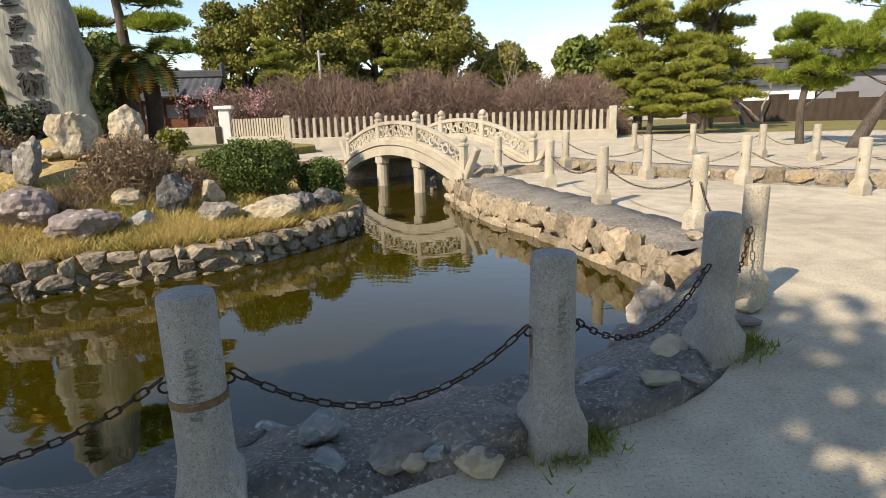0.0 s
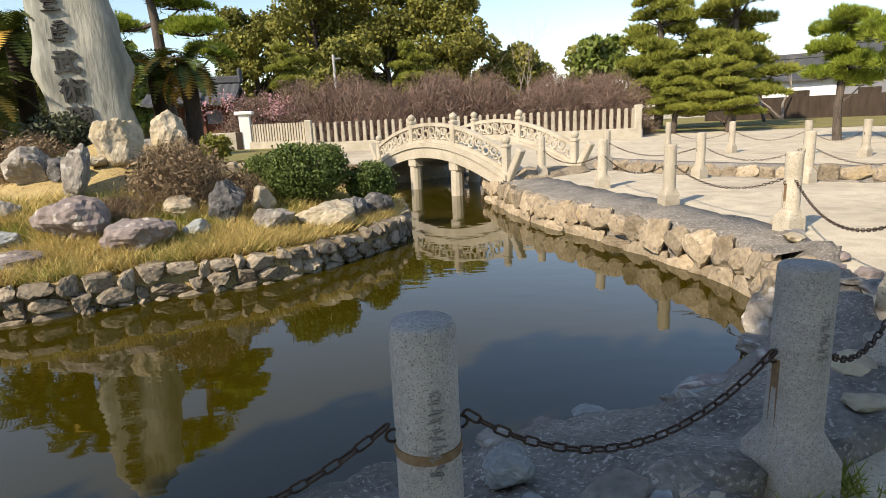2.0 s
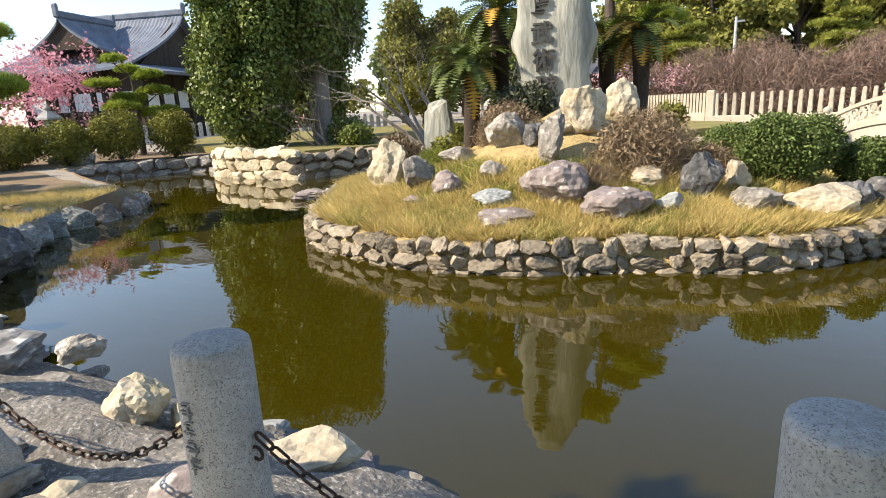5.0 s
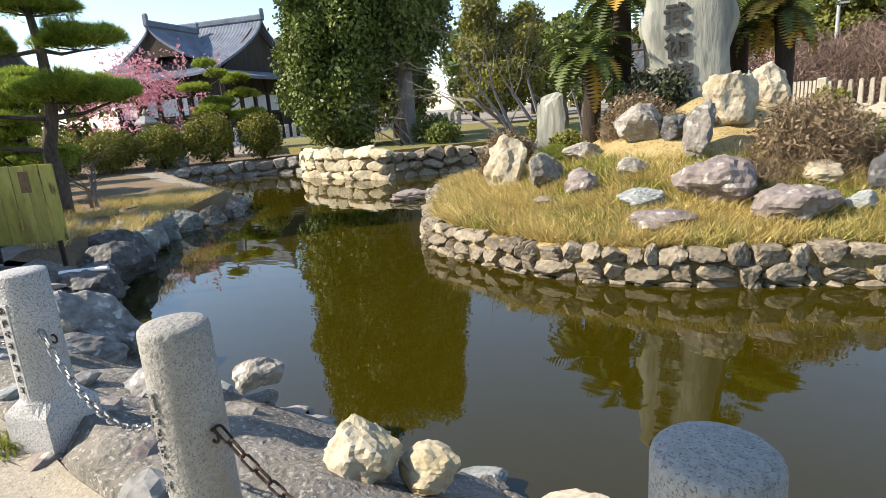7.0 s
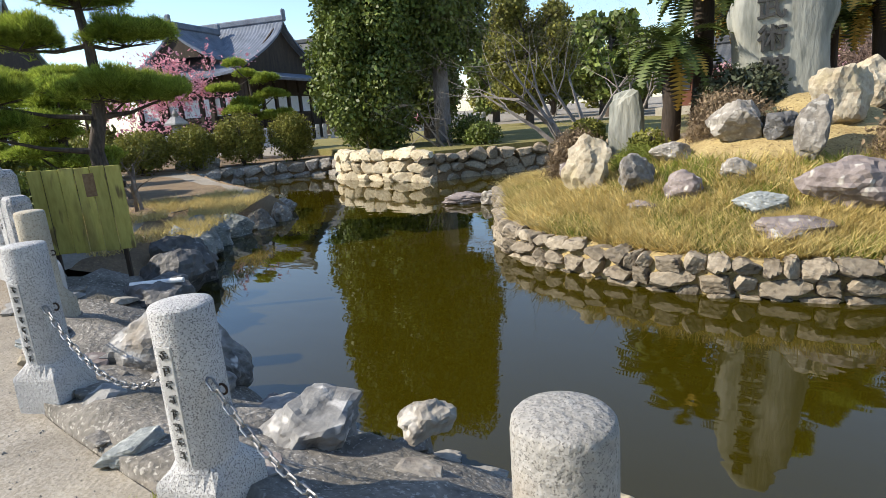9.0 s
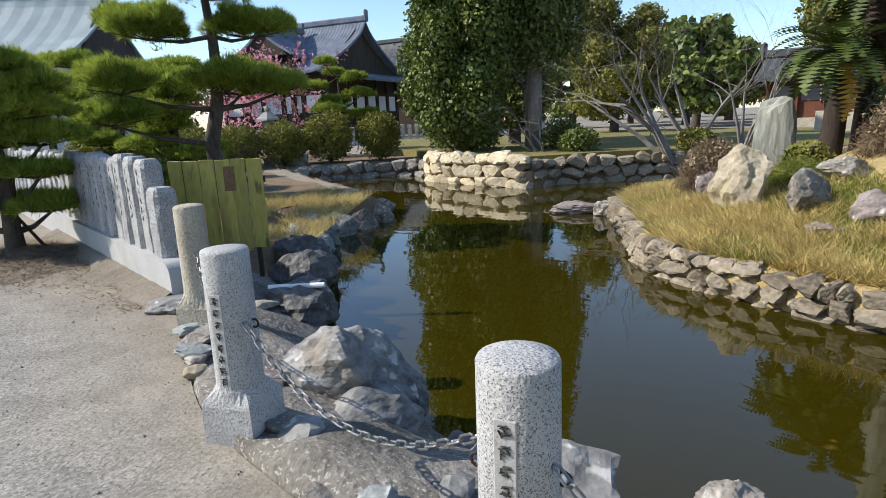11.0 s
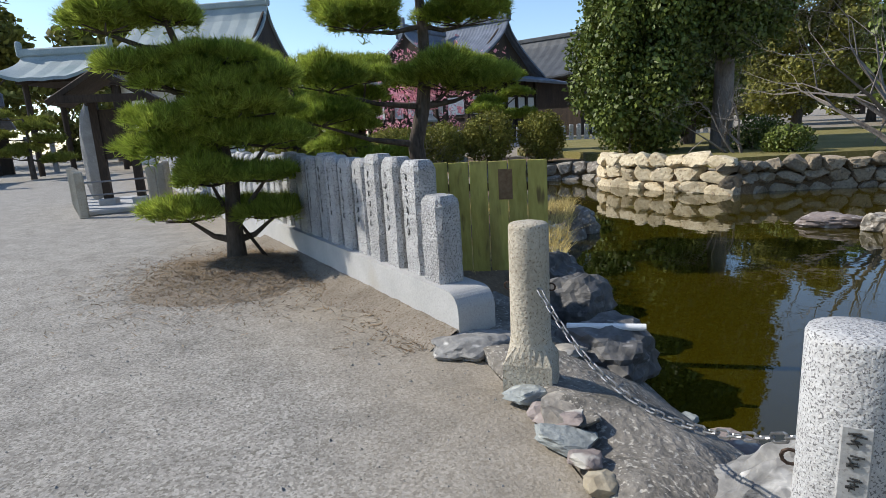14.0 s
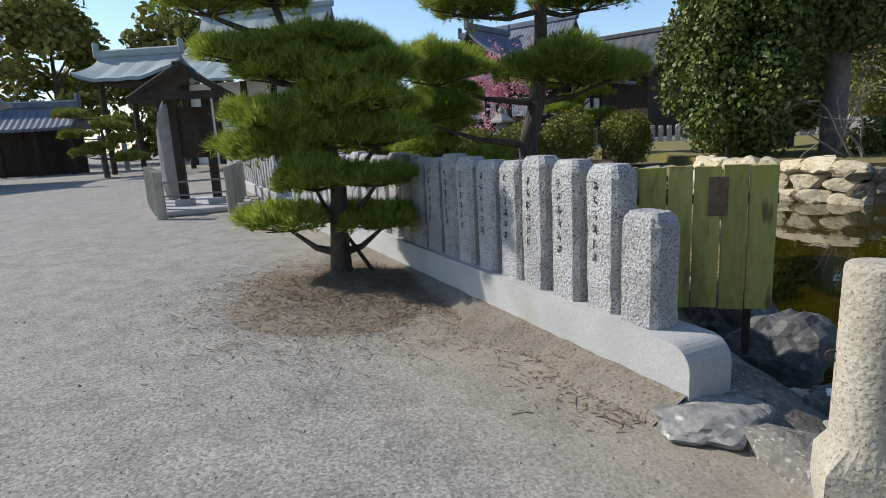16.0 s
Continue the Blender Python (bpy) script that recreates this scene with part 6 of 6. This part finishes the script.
cloud_pine("leaning_pine", (12.6, 20.6, 0), [(0, 0, -0.1), (-0.1, 0, 1.2), (0.1, 0.1, 2.4), (0, 0, 3.6)], [0.15, 0.12, 0.1, 0.04],
           [(math.cos(2.4 * j) * 0.6, math.sin(2.4 * j) * 0.6, 1.9 + 0.28 * j, 0.7, 0.7, 0.25) for j in range(8)], 4500, "dark pine behind the leaning pine", 171, 0.2, M_PINE, 0.012, 7)
for n, (x, y, h) in enumerate(((20.5, 40, 6.5), (24, 44, 8.5))):
    bare_tree("bare_tree", (x, y, 0), h, "leafless grey tree before the houses", 175 + n, 4, 2, radius=0.11, spread=0.4)
for n, (x, y, w_, h, white) in enumerate(((26.5, 50, 9.0, 4.6, True), (33, 46, 8, 5.4, False), (40, 44, 9, 5, True))):
    house = thing("far_house", "far grey house with a dark tiled roof" + (" and white wall" if white else ""), "house", pose(x, y, 0, 0, 0, -28))
    part("wall", box_bm(w_ - 1, 5.5, h - 1.6, pose(0, 0, (h - 1.6) / 2)), M_PLASTER if white else M_HOUSE, house)
    gable_roof("house_roof", w_ / 2, 3.3, h - 1.7, h, M_TILE_DARK, house, 0.05, 0.1, 0.6)
    for k in (-1.6, 1.6):
        win = part("window", box_bm(1.4, 0.08, 0.9, pose(k, -2.78, 1.6)), M_WOOD_DARK, house)
dark_wall = tagged(part("boundary_wall", box_bm(30, 0.3, 1.6, pose(33, 40.5, 0.8, 0, 0, -28)), M_WOOD_DARK), "dark boundary fence before the houses", "wall", kind="structure")
pole = thing("utility_pole", "grey concrete utility pole behind the woods", "pole", pose(-9.2, 46, 0))
part("mast", tube(bmesh.new(), (0, 0, 0), (0, 0, 6.3), 0.14, 0.09, 10), M_CONCRETE, pole)
part("fitting", box_bm(0.7, 0.12, 0.12, pose(0.2, 0, 6.0)), M_STEEL, pole)
for n, (x, y, h, s) in enumerate(((-72, -8, 15, 6.5), (-70, 2, 14, 6), (-76, -18, 12, 6), (-64, 14, 9, 4))):
    leafy_tree("camphor_tree", (x, y, 0), h, s, "tall yellow-green camphor tree beyond the gate", M_LEAF_CAMPHOR, 180 + n, 0.5, 5200, 0.25, 30, 0.45)
for n, x in enumerate(range(-90, 95, 14)):
    leafy_tree("camphor_tree", (x, 92 + 6 * math.sin(n * 2.1), 0), 9 + 2 * math.sin(n), 7, "distant broad evergreen tree beyond the grounds", M_LEAF_CAMPHOR, 200 + n, 0.6, 1800, 0.1, 20, 0.4)
for n, y in enumerate(range(-30, 80, 14)):
    leafy_tree("evergreen_tree", (-88 + 5 * math.sin(n * 1.7), y, 0), 9 + 2 * math.sin(n * 1.3), 7, "distant broad evergreen tree beyond the grounds", M_LEAF_CAMPHOR, 230 + n, 0.6, 1800, 0.1, 20, 0.4)


# ---- lawns: thin patches over the sand ----
def lawn(name, points, words, mat=None, z=0.012):
    p = spline([(x, y, 0) for x, y in points + points[:1]], 0.8)[:-1]
    b = bmesh.new()
    b.faces.new([b.verts.new((x + 0.25 * noise.noise(Vector((x, y, 0))), y + 0.25 * noise.noise(Vector((y, x, 2))), z)) for x, y, _ in p])
    rim_edges = list(b.edges)
    if z > 0.1:
        skirt = bmesh.ops.extrude_edge_only(b, edges=rim_edges)
        for v in skirt["geom"]:
            if isinstance(v, bmesh.types.BMVert):
                v.co.z = -0.05
    bmesh.ops.triangulate(b, faces=b.faces)
    for f in b.faces:
        if f.normal.z < 0:
            f.normal_flip()
    return tagged(part(name, b, mat or M_LAWN), words, "lawn", kind="structure")


lawn("lawn", [(10, 33), (22, 28), (45, 24), (60, 40), (40, 60), (12, 60)], "thin grass beyond the sand garden")
lawn("lawn", [(-40, 28), (-30, 17), (-26, 15.4), (-22.5, 14.2), (-20, 13.2), (-16.6, 13.2), (-15.6, 15.2), (-12.5, 18.2), (-8, 20), (-6, 26), (-20, 34)], "thin winter grass and earth behind the far bank", None, 0.27)
lawn("headland_ground", [(-13.2, 2.2), (-14.5, 3.0), (-16.2, 5.0), (-16.8, 6.6), (-20.5, 7.6), (-25, 8.2), (-30, 7.0), (-29, 2.2), (-20, 2.1)], "earth with dry grass on the headland", M_EARTH, 0.03)
lawn("garden_earth", [(-25.5, 9.5), (-24.3, 12.5), (-23, 14.5), (-30, 15), (-38, 14), (-38, 6), (-30, 7.5)], "bare garden earth under the far shrubs", M_EARTH, 0.02)
rng = np.random.default_rng(9)
spots = []
while len(spots) < 9000:
    x, y = rng.uniform(-17, -12.3), rng.uniform(2.4, 6.6)
    if y > 2.2 + (x + 12.3) * -1.0 + 1.4 or noise.noise(Vector((x * 1.5, y * 1.5, 0))) < -0.15:
        continue
    spots.append((x, y, 0.02))
blades("dry_grass", spots, 0.14, 0.006, M_STRAW, "dry straw grass on the headland", 0.9, 3)

# ---- shade from a tree behind the walker's start ----
for n, (x, y, wide) in enumerate(((0.8, -4.2, 4.2), (-3.6, -4.6, 4.2), (3.6, -1.6, 4.2), (-6.3, -3.2, 2.5))):
    leafy_tree("shade_tree", (x, y, 0), 8.5, wide, "evergreen tree behind the path casting dappled shade", M_LEAF, 260 + n, 0.26, 4200, 0.38, 20, 0.3)

v, f = [], []
for k in range(121):
    x = -16.0 + 5.04 * k / 120
    out = 0.32 + 0.22 * noise.noise(Vector((x * 1.4, 0, 3))) + 0.08 * noise.noise(Vector((x * 6, 0, 5)))
    for t_, z_ in ((0.0, 0.10), (0.12, 0.095), (0.45, 0.058), (0.8, 0.02), (1.0, -0.012)):
        v.append((x, 1.40 - out * t_, z_ + (0.012 * noise.noise(Vector((x * 9, t_ * 4, 1))) if 0 < t_ < 1 else 0)))
for k in range(120):
    for j in range(4):
        a = k * 5 + j
        f.append((a, a + 1, a + 6, a + 5))
tagged(from_lists("earth_edge", v, f, M_NEEDLE_LITTER, smooth=True), "low bank of brown earth and litter along the granite kerb", "bank", kind="structure")
rng = np.random.default_rng(35)
spots = np.stack([rng.uniform(-15.5, -11.0, 2600), 1.44 - np.abs(rng.normal(size=2600)) * 0.25, np.full(2600, 0.003)], 1)
spots[:, 1] -= np.clip(spots[:, 0] + 11.3, 0, 1) * 0.35
blades("leaf_crumbs", spots.tolist(), 0.014, 0.007, M_LEAF_BROWN, "brown leaf crumbs and earth along the granite kerb", 3.5, 36)
# ---- stones of the banks and walls ----
STONES = []
for k in range(8):
    me = bpy.data.meshes.new("stone")
    b = rock_bm(300 + k, (1, 1, 1), 3, 7, 0.08, 0.56)
    b.to_mesh(me)
    b.free()
    STONES.append(me)


def stone_set(mat):
    out = []
    for me in STONES:
        c = me.copy()
        c.materials.append(mat)
        out.append(c)
    return out


def stone_wall(name, rows, courses, low, high, lengths, depth, mat, words, inset=0.0, seed=1, jitter=0.02, fill=1.10):
    """A dry wall of separate stones along a line: rows of x, y; courses from low to high."""
    rnd = random.Random(seed)
    ob = thing(name, words, "retaining wall", kind="structure")
    p = spline([(x, y, 0) for x, y in rows], 0.05)[:, :2]
    run = np.r_[0, np.cumsum(np.hypot(*np.diff(p, axis=0).T))]
    meshes = stone_set(mat)
    step = (high - low) / courses
    for c in range(courses):
        s = rnd.uniform(-0.2, 0.0)
        while s < run[-1]:
            wide = rnd.uniform(*lengths) * (0.85 if c == courses - 1 else 1)
            mid = s + wide / 2
            x, y = np.interp(mid, run, p[:, 0]), np.interp(mid, run, p[:, 1])
            x2, y2 = np.interp(mid + 0.1, run, p[:, 0]), np.interp(mid + 0.1, run, p[:, 1])
            turn = math.degrees(math.atan2(y2 - y, x2 - x))
            z = low + step * (c + 0.5) + rnd.uniform(-jitter, jitter)
            m = pose(x, y, z, rnd.uniform(-10, 10), rnd.uniform(-8, 8), turn + rnd.uniform(-6, 6)) @ pose(0, inset, 0) @ Matrix.Diagonal((wide * fill, depth * rnd.uniform(0.8, 1.2), step * rnd.uniform(0.9, 1.4), 1))
            place_piece("stone", rnd.choice(meshes), m, ob)
            s += wide
    return ob


stone_wall("island_wall", ISLAND[:13], 3, -0.64, -0.13, (0.13, 0.46), 0.30, M_ISLE_WALL, "low dry wall of rough grey stones round the island", 0.05, 1, 0.025, 1.02)
stone_wall("east_wall", [(x, y) for x, y, _ in RIGHT_WALL] + [(1.85, 5.0)], 2, -0.72, -0.03, (0.3, 0.62), 0.22, M_WALLSTONE, "retaining wall of squared brown and yellow stones along the pond", 0.0, 2, 0.015)
M_YELLOW_STONE = material("yellow_wall_stone", (0.40, 0.32, 0.20), (0.62, 0.54, 0.38), 2.5, 0.9, 0.7, 16, (0.30, 0.23, 0.15), 10, 0.6, vary=0.25)
stone_wall("far_wall", [(-20.6, 12.9), (-19.9, 12.3), (-17.9, 12.15), (-16.3, 12.25)], 3, -0.66, 0.42, (0.4, 0.9), 0.5, M_YELLOW_STONE, "retaining wall of pale yellow boulders on the far bank", 0.1, 3, 0.05)
stone_wall("far_wall", [(-16.3, 12.25), (-15.9, 12.5), (-15.5, 13.6), (-13.9, 15.6), (-11.5, 17.4), (-7.5, 18.8)], 3, -0.66, 0.25, (0.35, 0.7), 0.4, M_WALLSTONE, "retaining wall of grey stones on the far bank", 0.1, 4, 0.04)
stone_wall("far_wall", [(-25.0, 8.9), (-24.2, 9.6), (-23.6, 10.4), (-22.9, 12.0), (-21.8, 13.2), (-20.6, 12.9)], 2, -0.66, 0.02, (0.4, 0.8), 0.4, M_ROCK, "low shaded retaining wall of grey stones", 0.1, 5, 0.04)
stone_wall("channel_wall", [(3.5, 17.3), (5.0, 15.2), (7.0, 13.2), (9.5, 11.4), (13.0, 9.6), (16.3, 8.2)], 2, -0.66, -0.02, (0.35, 0.7), 0.3, M_WALLSTONE, "pale stone wall along the channel", 0.05, 6, 0.02)

# rubble set into the near bank
bank_near = bpy.data.objects["bank_near"]
rubble = {m: stone_set(m) for m in (M_ROCK, M_BANK, M_ROCK_MAUVE, M_ROCK_BLUE)}
rnd = random.Random(77)
line = spline(NEAR_BANK, 0.05)
way = np.gradient(line[:, :2], axis=0)
way /= np.linalg.norm(way, axis=1)[:, None]
for n in range(120):
    k = rnd.randrange(3, len(line) - 3)
    x, y, wide = line[k]
    share = rnd.choice((rnd.uniform(0.0, 0.25), rnd.uniform(0.86, 1.0), rnd.uniform(0.1, 0.95)))
    z = float(np.interp(share, [f_[0] for f_ in SLOPE_FORM], [f_[1] for f_ in SLOPE_FORM])) if share > 0.03 else -0.5
    size = rnd.uniform(0.07, 0.22) * (1.5 if share < 0.25 else 1.0)
    m = pose(x - way[k, 1] * wide * share, y + way[k, 0] * wide * share, z - size * 0.05, rnd.uniform(-14, 14), rnd.uniform(-14, 14), rnd.uniform(0, 360)) @ Matrix.Diagonal((size * 1.4, size, size * rnd.uniform(0.3, 0.5), 1))
    place_piece("stone", rnd.choice(rubble[rnd.choice(list(rubble))]), m, bank_near)

# loose rocks along the banks
LOOSE = (
    (2.32, 5.45, -0.6, 0.75, 0.72, M_WALLSTONE, "rough brown corner rock of the pond wall"),
    (1.95, 4.95, -0.62, 0.7, 0.6, M_ROCK, "grey corner rock at the pond's edge"),
    (-10.82, 1.44, -0.05, 0.66, 0.16, M_ROCK_GREY, "flat rock under the granite kerb's end"),
    (-0.62, 2.42, -0.03, 0.26, 0.2, M_ROCK_BLUE, "pointed blue-grey stone on the bank"),
    (-5.42, 1.72, -0.10, 0.42, 0.28, M_ROCK_PALE, "angular pale buff rock on the bank"),
    (-5.15, 1.85, -0.12, 0.3, 0.2, M_ROCK_PALE, "small pale buff rock on the bank"),
    (-4.6, 2.02, -0.42, 0.72, 0.36, M_ROCK_PALE, "flat pale yellow rock at the water's edge"),
    (-6.6, 1.95, -0.1, 0.3, 0.2, M_ROCK, "small grey angular stone on the bank"),
    (-7.12, 1.62, -0.20, 0.62, 0.30, M_ROCK_GREY, "flat grey-buff rock on the bank"),
    (-7.5, 1.72, -0.40, 0.66, 0.34, M_ROCK_GREY, "broad low grey rock beside the big one"),
    (-10.6, 2.35, -0.4, 0.7, 0.5, M_ROCK_DARK, "dark rock at the water's edge"),
    (-11.5, 2.9, -0.55, 0.8, 0.75, M_ROCK_DARK, "dark wet rock below the yellow boards"),
    (-12.2, 3.35, -0.55, 0.9, 0.8, M_ROCK_DARK, "dark angular rock at the headland"),
    (-12.9, 3.75, -0.55, 0.9, 0.75, M_ROCK_BLUE, "blue-grey rock at the headland"),
    (-13.6, 4.2, -0.55, 0.9, 0.75, M_ROCK_BLUE, "blue-grey boulder edging the headland"),
    (-14.2, 4.75, -0.6, 0.8, 0.7, M_ROCK_BLUE, "pale blue-grey boulder edging the headland"),
    (-14.6, 5.4, -0.6, 0.7, 0.6, M_ROCK_BLUE, "grey boulder edging the headland"),
    (-14.9, 6.1, -0.6, 0.6, 0.5, M_ROCK, "grey stone at the headland's point"),
    (-15.2, 6.8, -0.6, 0.6, 0.5, M_ROCK, "rounded stone at the headland's point"),
    (-16.0, 7.4, -0.6, 0.7, 0.45, M_ROCK, "low stone behind the headland's point"),
    (-25.0, 10.3, -0.1, 0.9, 0.8, M_ROCK, "pale upright rock among the far shrubs"),
)
for n, (x, y, z, wide, high, mat, words) in enumerate(LOOSE):
    rock("bank_rock", (x, y, z), (wide, wide * 0.8, high), mat, words, 37 * n, 400 + n, 0.1, group="bank rocks")
boulder = part("bank_boulder", rock_bm(437, (1.0, 0.66, 1.0), 5, 16, 0.12, 0.78), M_ROCK_GREY)
boulder.matrix_world = pose(-8.78, 1.64, -0.22, 14, -18, 35)
tagged(boulder, "large angular grey boulder with pale veins at the water's edge", "rock", "bank rocks")
rock("bank_boulder", (-8.35, 1.45, -0.42), (0.8, 0.5, 0.46), M_ROCK_GREY, "low grey ridge of rock before the large boulder", 70, 441, 0.0, 5, "bank rocks", "rock", 9, 8, 0.10)
rnd = random.Random(17)
for n in range(34):
    t = n / 34
    row = spline([(a[0], a[1], 0) for a in NEAR_POSTS], 0.1)
    x, y, _ = row[int(t * (len(row) - 1))]
    s = rnd.uniform(0.10, 0.24)
    rock("kerb_stone", (x + rnd.uniform(-0.1, 0.1), y + rnd.uniform(-0.1, 0.35), 0.02), (s * 1.3, s, s * 0.5), rnd.choice((M_ROCK_GREY, M_ROCK_PALE, M_ROCK_MAUVE)), "small rounded stone set along the bank's edge", rnd.uniform(0, 360), 500 + n, 0.3, 2, "kerb stones", "stone")
pipe = tagged(part("plastic_pipe", tube(bmesh.new(), (-10.75, 2.15, 0.0), (-10.35, 2.5, 0.02), 0.025, 0.025, 12), M_WHITE), "short white plastic pipe sticking out over the water", "pipe")
for n, (x, y) in enumerate(((0.46, 2.22), (0.62, 2.30), (1.68, 3.18), (1.85, 3.3), (-6.9, 0.78))):
    spots = np.random.default_rng(n).normal(size=(220, 3)) * np.array([0.07, 0.07, 0]) + np.array([x, y, 0.01])
    blades("grass_tuft", spots.tolist(), 0.07, 0.006, M_GRASS, "small green grass tuft at a post's foot", 0.6, 20 + n)

# pebbles and crumbs on the trodden ground: uncountable
rng = np.random.default_rng(44)
v, f = [], []
for n in range(7000):
    x, y = rng.uniform(-16, 3.5), rng.uniform(-3.0, 1.2)
    a = rng.uniform(0.003, 0.009) * (2 if rng.random() < 0.03 else 1)
    t = rng.uniform(0, 6.28)
    b = len(v)
    v += [(x + a * math.cos(t + k * 2.09), y + a * math.sin(t + k * 2.09), -0.001) for k in range(3)] + [(x, y, a * 0.9)]
    f += [(b, b + 1, b + 3), (b + 1, b + 2, b + 3), (b + 2, b, b + 3)]
tagged(from_lists("pebbles", v, f, M_GRAVEL), "loose pebbles scattered over the sandy ground", "gravel", kind="stuff")
